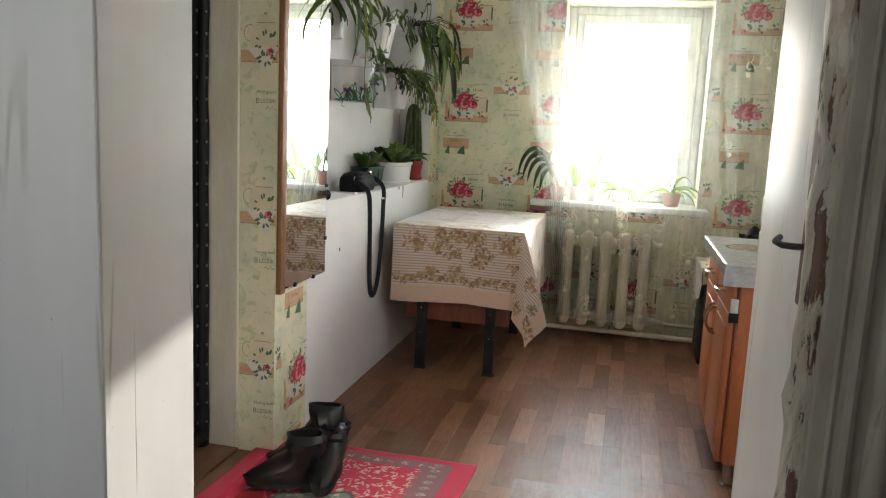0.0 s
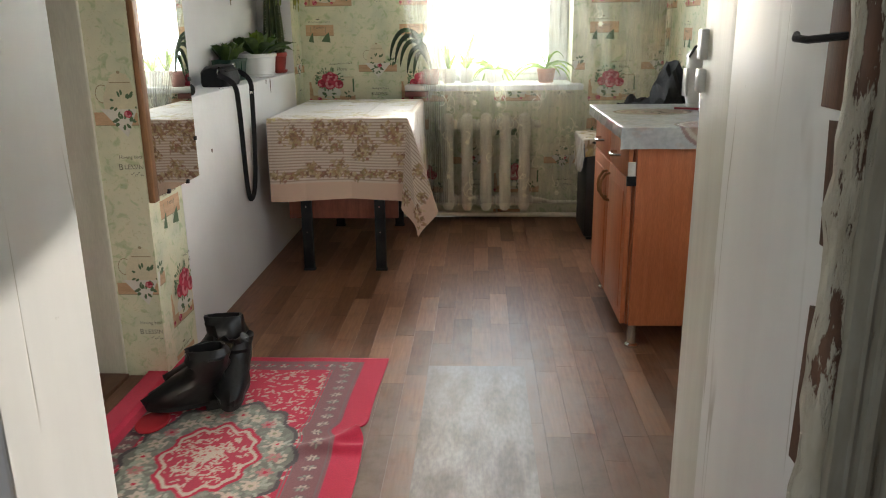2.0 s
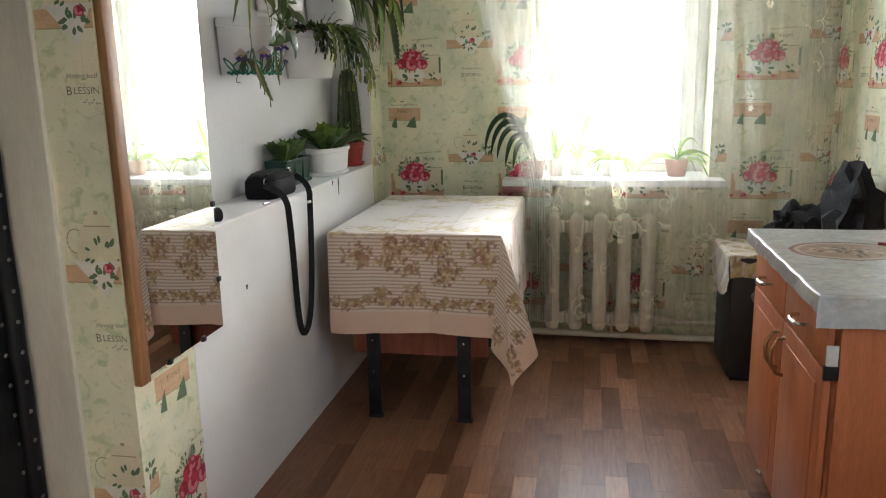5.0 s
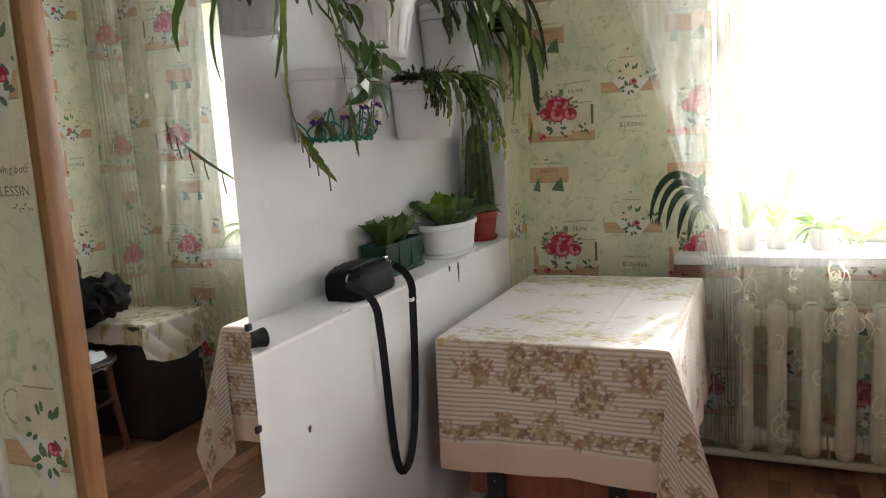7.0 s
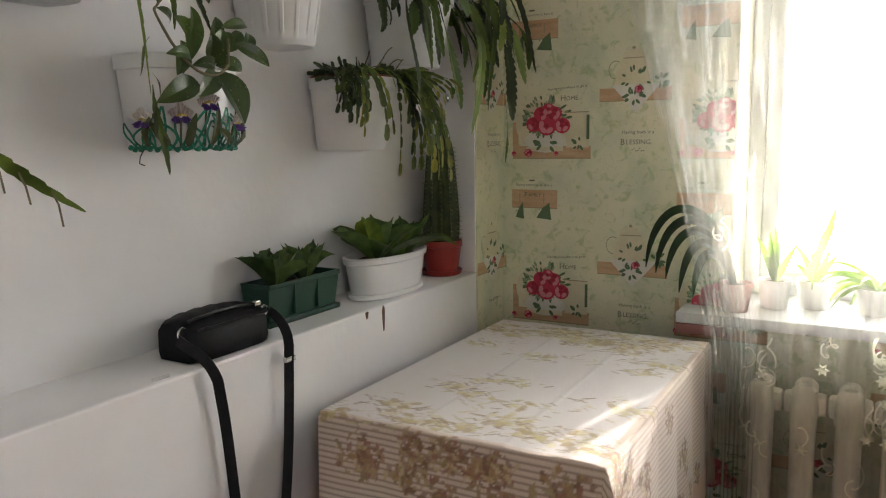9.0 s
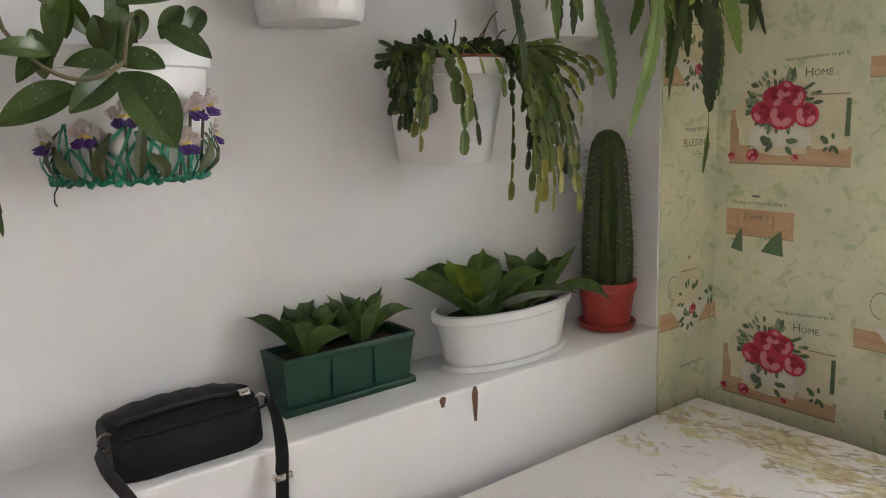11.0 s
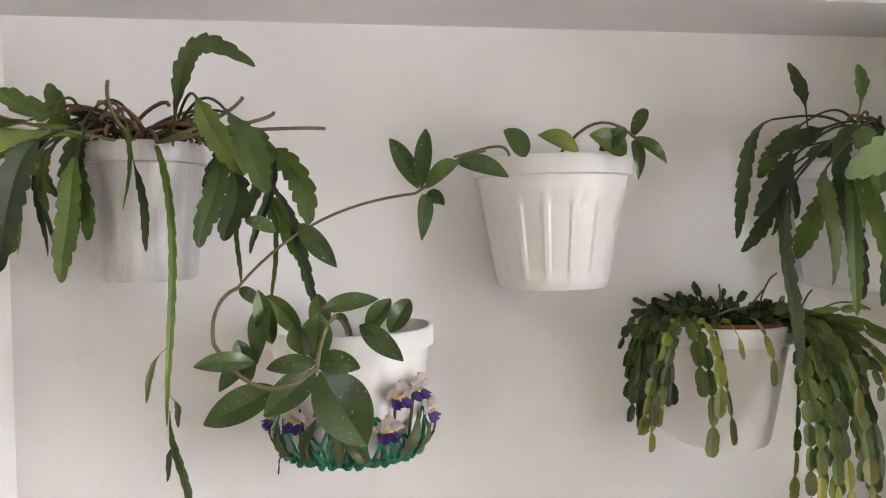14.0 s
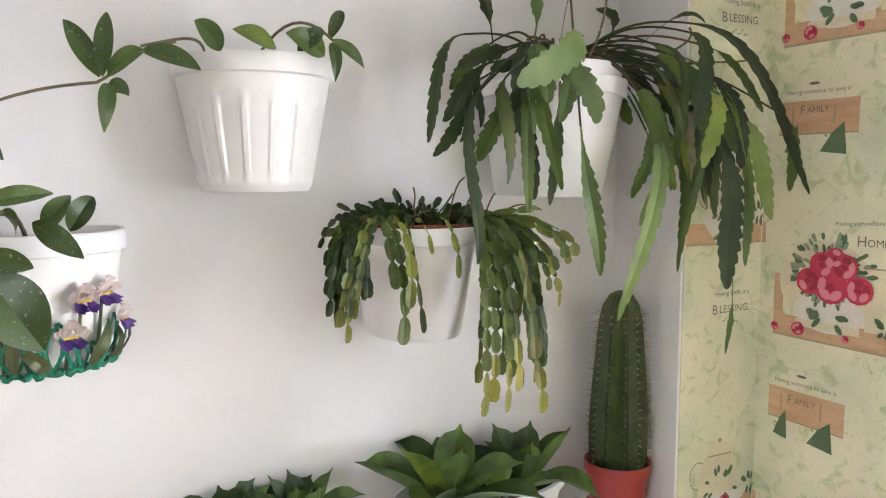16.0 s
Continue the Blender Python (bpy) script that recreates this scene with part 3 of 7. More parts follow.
# glazed tiles on the wall beside the doorway
tile_me = mesh_of("tile", cuboid(-0.0985, 0.0985, -0.006, 0, -0.132, 0.132, 0.0015), TILE)
tile_wall = bpy.data.objects["wall_south_right"]
for i in range(5):
    for k in range(10):
        ob = new("tile", tile_me)
        hold(ob, tile_wall)
        ob.location = (0.378 + 0.2 * i + (0.007 if k % 2 else 0), 0.905, -0.0095 + 0.267 * k)

# double door: one white leaf stands open into the room
leaf = thing("door_leaf", (0.225, 1.265, 0), "white painted narrow door leaf standing open", "door")
base = Matrix.Translation((0.225, 1.262, 0)) @ Matrix.Rotation(radians(-8), 4, "Z")
bm = cuboid(0.0, 0.036, 0.0, 0.395, 0.012, 2.08, 0.003)
bm.transform(base)
part("panel", bm, LEAF_PAINT, leaf)
for z in (0.35, 1.75):
    bm = tube([(0.0, -0.004, z), (0.0, -0.004, z + 0.09)], 0.007, 8)
    bm.transform(base)
    part("hinge", bm, STEEL, leaf)
for z, h in ((1.06, 0.04), (1.115, 0.05)):
    bm = cuboid(-0.012, 0.001, 0.345, 0.39, z, z + h, 0.003)
    bm.transform(base)
    part("latch", bm, STEEL, leaf, "grey metal latch plate")

# padded entrance door with studs
door = thing("door_2", (-1.5, 2.2, 0.004), "closed entrance door padded in black leatherette with studs", "door", kind="structure")
rows = []
for i in range(13):
    y = 1.76 + 0.91 * i / 12
    rows.append([Vector((-1.478 + 0.012 * math.sin(i * 1.9 + k) * math.sin(k * 1.3) * (0 < i < 12), y, 0.03 + 2.05 * k / 16)) for k in range(17)])
bm = loft(rows, closed=False)
part("padding", bm, LEATHERETTE, door)
part("leaf", cuboid(-1.54, -1.492, 1.752, 2.684, 0.02, 2.098), LEATHERETTE, door)
for pts in ([(-1.472, 2.66, 0.02 + 0.1 * k) for k in range(22)], [(-1.472, 1.78, 0.02 + 0.1 * k) for k in range(22)], [(-1.47, 1.76 + 0.1 * k, 0.06) for k in range(10)]):
    part("edge_roll", tube([(p[0] + rnd.uniform(-0.004, 0.004), p[1], p[2]) for p in pts], 0.024, 10), LEATHERETTE, door)
stud_me = mesh_of("stud", turned(0, 0, [(0.006, 0), (0.005, 0.002), (0.002, 0.0035)], 10), STUD)
stud_me.transform(Matrix.Rotation(radians(90), 4, "Y"))
for k in range(26):
    for y in (2.625, 2.652):
        ob = new("stud", stud_me)
        hold(ob, door)
        ob.location = (-1.472 if y < 2.63 else -1.45, y, 0.12 + 0.075 * k)


# ---- wallpaper prints ----
def ell(u, v, a, b, turn=0.0, n=10):
    c, s = math.cos(turn), math.sin(turn)
    return [(u + a * math.cos(k * 2 * math.pi / n) * c - b * math.sin(k * 2 * math.pi / n) * s, v + a * math.cos(k * 2 * math.pi / n) * s + b * math.sin(k * 2 * math.pi / n) * c) for k in range(n)]


def rect(u0, u1, v0, v1):
    return [(u0, v0), (u1, v0), (u1, v1), (u0, v1)]


def lettering(text, size):
    """The outline faces of a line of lettering, centred on its middle."""
    cu = bpy.data.curves.new("lettering", "FONT")
    cu.body, cu.size, cu.align_x, cu.resolution_u = text, size, "CENTER", 2
    ob = new("lettering", cu)
    me = bpy.data.meshes.new_from_object(ob.evaluated_get(bpy.context.evaluated_depsgraph_get()))
    faces = [[tuple(me.vertices[i].co[:2]) for i in p.vertices] for p in me.polygons]
    bpy.data.objects.remove(ob)
    bpy.data.curves.remove(cu)
    bpy.data.meshes.remove(me)
    return faces


def text_at(out, text, size, u, v, slope=0.0):
    for f in lettering(text, size):
        out.append(("ink", [(u + x, v + y + slope * x) for x, y in f], 3))


def sprig(out, r, u, v, spread, count, key="green", size=0.009):
    for _ in range(count):
        a = r.uniform(0, 6.283)
        d = spread * r.uniform(0.6, 1.0)
        out.append((key, ell(u + d * math.cos(a) * 1.25, v + d * math.sin(a), size * r.uniform(0.7, 1.2), size * 0.45, a, 8), 1))


def blossom(out, r, u, v, s):
    out.append(("red", ell(u, v, s, s * 0.92, 0, 12), 2))
    for k in range(5):
        a = k * 1.2566 + r.uniform(0, 0.5)
        out.append((r.choice(("pink", "pink", "deep", "red")), ell(u + s * 0.55 * math.cos(a), v + s * 0.5 * math.sin(a), s * 0.4, s * 0.25, a + 1.57, 8), 3))
    out.append(("deep", ell(u, v, s * 0.24, s * 0.2, 0, 8), 4))


def rose_motif():
    r, o = random.Random(11), []
    o.append(("board", rect(-0.142, 0.142, -0.092, -0.052), 0))
    o.append(("line", rect(-0.142, 0.142, -0.096, -0.092), 0))
    o.append(("board", rect(-0.142, -0.12, -0.052, 0.03), 0))
    o.append(("cream", rect(0.055, 0.135, -0.058, 0.062), 1))
    o.append(("line", rect(0.055, 0.135, 0.058, 0.061), 2))
    o.append(("white", ell(-0.02, -0.035, 0.075, 0.04, 0, 16), 1))
    o.append(("cream", rect(-0.09, 0.045, -0.07, -0.055), 1))
    o.append(("cream", ell(-0.03, 0.02, 0.1, 0.085, 0, 20), 0))
    sprig(o, r, -0.02, 0.045, 0.07, 70)
    sprig(o, r, -0.02, 0.05, 0.066, 40, "sage")
    sprig(o, r, -0.02, -0.035, 0.035, 9, "green", 0.012)
    sprig(o, r, 0.105, -0.045, 0.02, 8)
    for u, v, s in ((-0.062, 0.022, 0.028), (-0.014, 0.016, 0.036), (0.042, 0.016, 0.029), (-0.034, 0.056, 0.028), (0.012, 0.056, 0.028), (-0.008, 0.072, 0.022), (-0.082, -0.075, 0.015), (-0.136, -0.078, 0.009), (0.02, -0.078, 0.008)):
        blossom(o, r, u, v, s)
    o.append(("green", rect(0.128, 0.138, -0.03, 0.05), 3))
    text_at(o, "Having somewhere to go is", 0.0125, 0.06, 0.137, 0.06)
    text_at(o, "H", 0.028, 0.046, 0.098, 0.03)
    text_at(o, "OME", 0.02, 0.077, 0.099, 0.03)
    return o


def family_motif():
    r, o = random.Random(12), []
    o.append(("board", rect(-0.085, 0.085, -0.03, 0.032), 0))
    o.append(("line", rect(-0.085, 0.085, -0.033, -0.03), 0))
    for u, s in ((-0.055, 0.016), (0.035, 0.028)):
        o.append(("line", rect(u - 0.002, u + 0.002, -0.015, 0.02), 2))
        o.append(("green", [(u - s, -0.066), (u + s, -0.072), (u + s * 0.75, -0.012), (u - s * 0.1, -0.03)], 2))
        sprig(o, r, u, -0.045, s * 0.6, 6, "sage", 0.005)
    text_at(o, "Having someone to love is", 0.0125, 0.0, 0.045)
    text_at(o, "F", 0.023, -0.03, 0.007)
    text_at(o, "AMILY", 0.017, 0.004, 0.008)
    o.append(("ink", ell(-0.01, 0.064, 0.012, 0.003), 2))
    return o


def vase_motif():
    r, o = random.Random(13), []
    o.append(("board", rect(-0.115, 0.12, -0.038, 0.002), 0))
    o.append(("line", rect(-0.115, 0.12, -0.041, -0.038), 0))
    o.append(("cream", [(-0.06, 0.0), (0.045, 0.0), (0.052, 0.055), (0.03, 0.11), (-0.035, 0.11), (-0.062, 0.05)], 1))
    o.append(("line", rect(-0.036, 0.031, 0.094, 0.097), 2))
    o.append(("cream", ell(-0.003, 0.116, 0.03, 0.009), 1))
    o.append(("line", ell(-0.003, 0.127, 0.006, 0.005), 2))
    for k in range(9):
        a = 1.2 + k * 0.42
        o.append(("line", ell(-0.062 + 0.022 * math.cos(a), 0.06 + 0.028 * math.sin(a), 0.006, 0.0017, a + 1.57, 6), 2))
    o.append(("white", [(-0.075, 0.012), (0.085, 0.012), (0.005, -0.078)], 1))
    sprig(o, r, 0.0, 0.028, 0.042, 16)
    sprig(o, r, 0.085, 0.02, 0.022, 12)
    sprig(o, r, 0.0, -0.028, 0.026, 16)
    blossom(o, r, 0.014, -0.004, 0.013)
    return o


def blessing_motif():
    o = []
    text_at(o, "Having both is a", 0.016, 0, 0.03)
    text_at(o, "B", 0.028, -0.049, -0.006)
    text_at(o, "LESSING.", 0.022, 0.005, -0.004)
    for k in range(7):
        o.append(("ink", ell(-0.018 + k * 0.006, -0.022 + 0.005 * math.sin(k * 2), 0.004, 0.0012, k, 6), 2))
    return o


ROSE, FAMILY, VASE, BLESS = (sorted(m, key=lambda shape: shape[2] + 5 * (shape[0] == "ink" and shape[2] == 3)) for m in (rose_motif(), family_motif(), vase_motif(), blessing_motif()))
PRINT_KEYS = list(PRINTS)


def paper_prints(name, origin, across, out, u_range, z_range, stamps):
    """Motifs printed on one face of wall, cut off at the paper's edges."""
    o, ax, n = Vector(origin), Vector(across), Vector(out)
    verts, faces, index = [], [], []
    for motif, u0, v0 in stamps:
        for rank, (key, poly, layer) in enumerate(motif):
            pts = [(u0 + u, v0 + v) for u, v in poly]
            us, zs2 = [p[0] for p in pts], [p[1] for p in pts]
            if max(us) <= u_range[0] or min(us) >= u_range[1] or max(zs2) <= z_range[0] or min(zs2) >= z_range[1]:
                continue
            k = len(verts)
            for u, v in pts:
                u, v = min(max(u, u_range[0]), u_range[1]), min(max(v, z_range[0]), z_range[1])
                verts.append(o + ax * u + Vector((0, 0, v)) + n * (0.0005 + 0.00002 * min(rank, 300)))
            order = list(range(k, k + len(pts)))
            a, b, c = verts[k], verts[k + 1], verts[k + 2]
            faces.append(order if (b - a).cross(c - a).dot(n) >= 0 else order[::-1])
            index.append(PRINT_KEYS.index(key))
    me = bpy.data.meshes.new(name)
    me.from_pydata(verts, [], faces)
    for key in PRINT_KEYS:
        me.materials.append(PRINTS[key])
    me.polygons.foreach_set("material_index", index)
    return tagged(new(name, me), "printed kitchen motifs with roses, jugs and words", "", "", "structure")


P = 0.573


def all_stamps(u_rose, z_rose, u_lo, u_hi, flip=1, pu=P):
    out = []
    for i in range(-9, 10):
        for k in range(-3, 3):
            u, z = u_rose + pu * i, z_rose + P * k
            if u_lo - 0.5 < u < u_hi + 0.5 and -0.3 < z < 2.8:
                out += [(ROSE, u, z), (FAMILY, u - 0.06 * flip, z - 0.235), (VASE, u + 0.285 * flip, z + 0.13), (BLESS, u + 0.3 * flip, z - 0.045)]
    return out


paper_prints("trim_print_north_left", (0, 5.1, 0), (1, 0, 0), (0, -1, 0), (-1.199, -0.425), (0.02, 2.49), all_stamps(-1.022, 1.4, -1.2, -0.42))
paper_prints("trim_print_north_right", (0, 5.1, 0), (1, 0, 0), (0, -1, 0), (0.455, 0.999), (0.02, 2.49), all_stamps(-1.022, 1.4, 0.45, 1.0))
paper_prints("trim_print_north_below", (0, 5.1, 0), (1, 0, 0), (0, -1, 0), (-0.42, 0.45), (0.02, 0.79), all_stamps(-1.022, 1.4, -0.42, 0.45))
paper_prints("trim_print_east", (1.0, 0, 0), (0, -1, 0), (-1, 0, 0), (-5.09, -2.46), (0.02, 2.49), all_stamps(-4.04, 1.36, -5.1, -1.26, 1, 0.48))
paper_prints("trim_print_pier", (-1.2, 0, 0), (0, 1, 0), (1, 0, 0), (4.888, 5.097), (0.8, 2.49), all_stamps(4.715, 1.4, 4.8, 5.1))
paper_prints("trim_print_west", (-1.2, 0, 0), (0, 1, 0), (1, 0, 0), (2.705, 2.988), (0.02, 2.49), all_stamps(2.93, 0.242, 2.7, 3.0))
paper_prints("trim_print_reveal", (0, 2.7, 0), (1, 0, 0), (0, -1, 0), (-1.342, -1.201), (0.02, 2.49), [(VASE, -1.245, 0.347 + 0.575 * k) for k in range(5)] + [(BLESS, -1.225, 0.17 + 0.575 * k) for k in range(5)])


# ---- cloth patterns ----
def pattern_mesh(name, nu, nv, place, colour, material, parent=None, label=""):
    """A cloth as a fine grid: place(i, j) gives each point, colour is an array of its tones."""
    verts = [place(i / (nu - 1), j / (nv - 1)) for j in range(nv) for i in range(nu)]
    faces = [(j * nu + i, j * nu + i + 1, (j + 1) * nu + i + 1, (j + 1) * nu + i) for j in range(nv - 1) for i in range(nu - 1)]
    me = bpy.data.meshes.new(name)
    me.from_pydata(verts, [], faces)
    me.polygons.foreach_set("use_smooth", [True] * len(faces))
    layer = me.color_attributes.new("pattern", "FLOAT_COLOR", "POINT")
    flat = np.ones((nv * nu, 4), np.float32)
    flat[:, :3] = colour.reshape(-1, 3)
    layer.data.foreach_set("color", flat.ravel())
    me.materials.append(material)
    ob = new(name, me)
    if parent is not None:
        hold(ob, parent)
    return tagged(ob, label)


def dab(img, cx, cy, a, b, turn, tone, mx=1.0):
    """A petal of one tone laid on a pattern (positions and sizes in cells)."""
    h, w, _ = img.shape
    r = int(max(a, b)) + 2
    x0, x1, y0, y1 = max(0, int(cx) - r), min(w, int(cx) + r + 1), max(0, int(cy) - r), min(h, int(cy) + r + 1)
    if x0 >= x1 or y0 >= y1:
        return
    yy, xx = np.mgrid[y0:y1, x0:x1]
    c, s = math.cos(turn), math.sin(turn)
    u, v = (xx - cx) * c + (yy - cy) * s, (yy - cy) * c - (xx - cx) * s
    m = (u / a) ** 2 + (v / b) ** 2 <= 1
    img[y0:y1, x0:x1][m] = img[y0:y1, x0:x1][m] * (1 - mx) + np.array(tone) * mx


def cluster(img, r, cx, cy, size, tones):
    for _ in range(int(40 * size)):
        a, d = r.uniform(0, 6.283), r.uniform(0, 9.5 * size)
        dab(img, cx + d * math.cos(a), cy + d * math.sin(a) * 0.8, r.uniform(1.4, 3.6), r.uniform(0.7, 1.5), r.uniform(0, 3.14), r.choice(tones), r.uniform(0.6, 1.0))


def spray(img, r, cx, cy, size):
    """A loose printed spray of thin leaves and pale petals."""
    for _ in range(int(26 * size)):
        a, d = r.gauss(0, 11 * size), r.gauss(0, 5 * size)
        dab(img, cx + a, cy + d, r.uniform(2, 5), r.uniform(0.5, 0.9), r.uniform(-0.9, 0.9), r.choice(((0.42, 0.3, 0.15), (0.34, 0.22, 0.13), (0.5, 0.42, 0.2), (0.66, 0.58, 0.36))), r.uniform(0.4, 0.85))
    for _ in range(int(7 * size)):
        dab(img, cx + r.gauss(0, 6 * size), cy + r.gauss(0, 3 * size), 3.2, 2.0, r.uniform(0, 3), r.choice(((0.6, 0.5, 0.22), (0.7, 0.62, 0.4), (0.46, 0.34, 0.16))), 0.75)


# ---- dining table with its cloth ----
XL, XR, YF, YB, ZT = -1.13, -0.452, 3.942, 4.945, 0.762
tb = thing("folding_table", (-0.79, 4.44, 0), "folding table with red-brown boards and black metal legs", "table", "")
part("tabletop", cuboid(XL, XR, YF, YB, ZT - 0.025, ZT - 0.004, 0.004), CHERRY_DARK, tb, "dark red laminate tabletop")
part("apron", cuboid(XL + 0.07, XR - 0.06, YF + 0.05, YF + 0.066, 0.26, ZT - 0.026), CHERRY_DARK, tb, "folded-down red-brown table leaf")
part("apron", cuboid(XL + 0.07, XR - 0.06, YB - 0.1, YB - 0.084, 0.26, ZT - 0.026), CHERRY_DARK, tb, "folded-down red-brown table leaf")
for x, sx in ((-0.965, -1), (-0.6, 1)):
    for y in (3.955, 4.86):
        bm = cuboid(x - 0.026, x + 0.026, y - 0.013, y + 0.013, 0.008, ZT - 0.026, 0.003)
        leg = part("leg", bm, IRON, tb, "black square metal leg")
        part("foot", cuboid(x - 0.03, x + 0.03, y - 0.017, y + 0.017, 0.0, 0.012, 0.003), RUBBER, leg)
        for z in (0.2, 0.33, 0.4):
            part("bolt", tube([(x, y - 0.013, z), (x, y - 0.017, z)], 0.004, 8), CHROME, leg)
    part("stretcher", tube([(x, 3.985, 0.3), (x, 4.85, 0.3)], 0.011, 8), IRON, tb)

r1 = random.Random(21)
CELL = 0.0046
DF, DR = 0.395, 0.43
nu, nv = int((XR - XL + DR) / CELL), int((YB - YF + DF) / CELL)
img = np.zeros((nv, nu, 3)) + np.array((0.72, 0.6, 0.5))
fr, rt = int(DF / CELL), nu - int(DR / CELL)
TONES = ((0.4, 0.24, 0.12), (0.24, 0.13, 0.08), (0.46, 0.33, 0.17), (0.6, 0.47, 0.28), (0.32, 0.23, 0.11), (0.34, 0.16, 0.11))
img[: int(0.09 / CELL)] = (0.7, 0.5, 0.38)
img[:, nu - int(0.09 / CELL):] = (0.7, 0.5, 0.38)
for j in range(int(0.1 / CELL), fr + 2):
    if j % 3 == 0:
        img[j, : nu - 20] = img[j, : nu - 20] * 0.3 + np.array((0.26, 0.15, 0.1)) * 0.7
for i in range(rt, nu - 20):
    if i % 3 == 0:
        img[fr:, i] = img[fr:, i] * 0.45 + np.array((0.34, 0.25, 0.18)) * 0.55
# light on the tabletop is put into the colour: whiter than the hanging cloth
img[fr + 4:, : rt - 4] = (0.77, 0.72, 0.68)
for band in (0.36, 0.68):
    k = int(rt * band)
    img[fr + 6:, k:k + 2] *= 0.9
for _ in range(13):
    cluster(img, r1, r1.uniform(8, rt - 6), r1.uniform(34, fr - 4), r1.uniform(0.7, 1.3), TONES)
for cx in (26, 62, 96, 130):
    cluster(img, r1, cx, 48 + r1.uniform(-4, 30), 1.6, TONES)
for k in range(16):
    cluster(img, r1, 6 + k * rt / 15.5, 26 + r1.uniform(-2, 3), 0.62, TONES)
for _ in range(12):
    cluster(img, r1, r1.uniform(rt + 8, nu - 26), r1.uniform(10, nv - 10), r1.uniform(0.8, 1.4), TONES)
for k in range(14):
    cluster(img, r1, nu - 24 + r1.uniform(-2, 2), 14 + k * (nv - 20) / 13, 0.7, TONES)
    spray(img, r1, r1.uniform(4, rt - 4), r1.choice((fr + 20, nv - 24, nv - 40)) + r1.uniform(-14, 14), r1.uniform(0.9, 1.5))
for _ in range(8):
    spray(img, r1, r1.uniform(rt * 0.25, rt), r1.uniform(fr + 10, nv - 50), r1.uniform(0.8, 1.5))
for _ in range(6):
    spray(img, r1, r1.uniform(2, rt * 0.45), r1.uniform(fr + 4, nv - 8), r1.uniform(0.6, 1.2))
for k in range(9):
    spray(img, r1, rt * (k + 0.5) / 9, nv - r1.uniform(14, 44), 1.1)
    spray(img, r1, rt * (k + 0.5) / 9, fr + r1.uniform(4, 26), 1.0)
cluster(img, r1, nu - 16, 16, 1.5, TONES)


def cloth_point(u, v):
    s, t = u * (XR - XL + DR), v * (YB - YF + DF) - DF
    over, front = max(0.0, s - (XR - XL)), max(0.0, -t)
    x, y, z = XL + min(s, XR - XL), YF + max(t, 0.0), ZT
    crease = 0.0016 * math.sin(s * 33) * math.sin(t * 9 + 1)
    if over == 0 and front == 0:
        fold = 0.0022 * sum(math.exp(-((s - c) / 0.006) ** 2) for c in (0.24, 0.46))
        return (x, y, z + crease + fold)
    rad = math.hypot(over, front)
    th = math.degrees(math.atan2(over, front))
    wave = 0.011 * math.sin(s * 14 + 0.7) * (front / DF) * (over == 0) + 0.012 * math.sin(t * 17) * (over / DR) * (front == 0)
    edge = min(rad / 0.012, 1.0) * 0.006
    # how the corner leans as it goes round from the front hang to the side hang
    stops = ((0, 0, 1.2), (22, -5, 5), (45, 4, 9), (66, 17, 4), (80, 9, 0), (90, 1.8, 0))
    for (a0, lx0, ly0), (a1, lx1, ly1) in zip(stops, stops[1:]):
        if th <= a1:
            q = (th - a0) / (a1 - a0)
            q = q * q * (3 - 2 * q)
            lx, ly = math.sin(radians(lx0 + (lx1 - lx0) * q)), math.sin(radians(ly0 + (ly1 - ly0) * q))
            break
    z -= rad * math.sqrt(1 - lx * lx - ly * ly) * (1 - 0.02 * math.sin(s * 9 + t * 5))
    side = edge * (th / 90)
    return (x + side + rad * lx + abs(wave) * (front == 0), y - edge * (1 - th / 90) - rad * ly - abs(wave) * (over == 0), z)


cl = pattern_mesh("tablecloth", nu, nv, cloth_point, img, CLOTH)
tagged(cl, "cream tablecloth with brown floral print draped over the table", "tablecloth")

# ---- red rug ----
RX0, RX1, RY0, RY1 = -1.27, -0.445, 1.5, 2.86
C2 = 0.0045
nu, nv = int((RX1 - RX0) / C2), int((RY1 - RY0) / C2)
yy, xx = np.mgrid[0:nv, 0:nu]
X, Y = RX0 + xx * C2, RY0 + yy * C2
img = np.zeros((nv, nu, 3)) + np.array((0.56, 0.015, 0.06))
RED_T, CREAM_T, GREY_T, DARK_T, SAGE_T = (0.56, 0.015, 0.06), (0.62, 0.5, 0.42), (0.2, 0.13, 0.14), (0.09, 0.075, 0.08), (0.3, 0.33, 0.27)
inner = (X > -1.17) & (X < -0.535) & (Y < 2.82) & (Y > 1.55)
img[inner] = (0.27, 0.09, 0.11)
field = (X > -1.12) & (X < -0.635) & (Y < 2.75) & (Y > 1.62)
img[field] = RED_T
r2 = random.Random(5)
for _ in range(2100):
    i, j = r2.randrange(nu), r2.randrange(nv)
    if field[j, i]:
        dab(img, i, j, r2.uniform(1, 3.4), r2.uniform(0.5, 1.1), r2.uniform(0, 3.14), CREAM_T, 0.9)
img[~field] = np.where(inner[~field][:, None], (0.24, 0.1, 0.115), RED_T)
for k in range(26):
    for xa in (-0.585, -1.145):
        i, j = (xa - RX0) / C2, (1.58 + k * 0.049 - RY0) / C2
        dab(img, i, j, 4.6, 3.2, 0.4, GREY_T, 0.8)
        for a in range(6):
            dab(img, i + 2.8 * math.cos(a), j + 2.0 * math.sin(a), 1.6, 0.9, a, r2.choice((CREAM_T, SAGE_T, (0.45, 0.3, 0.28))), 0.85)
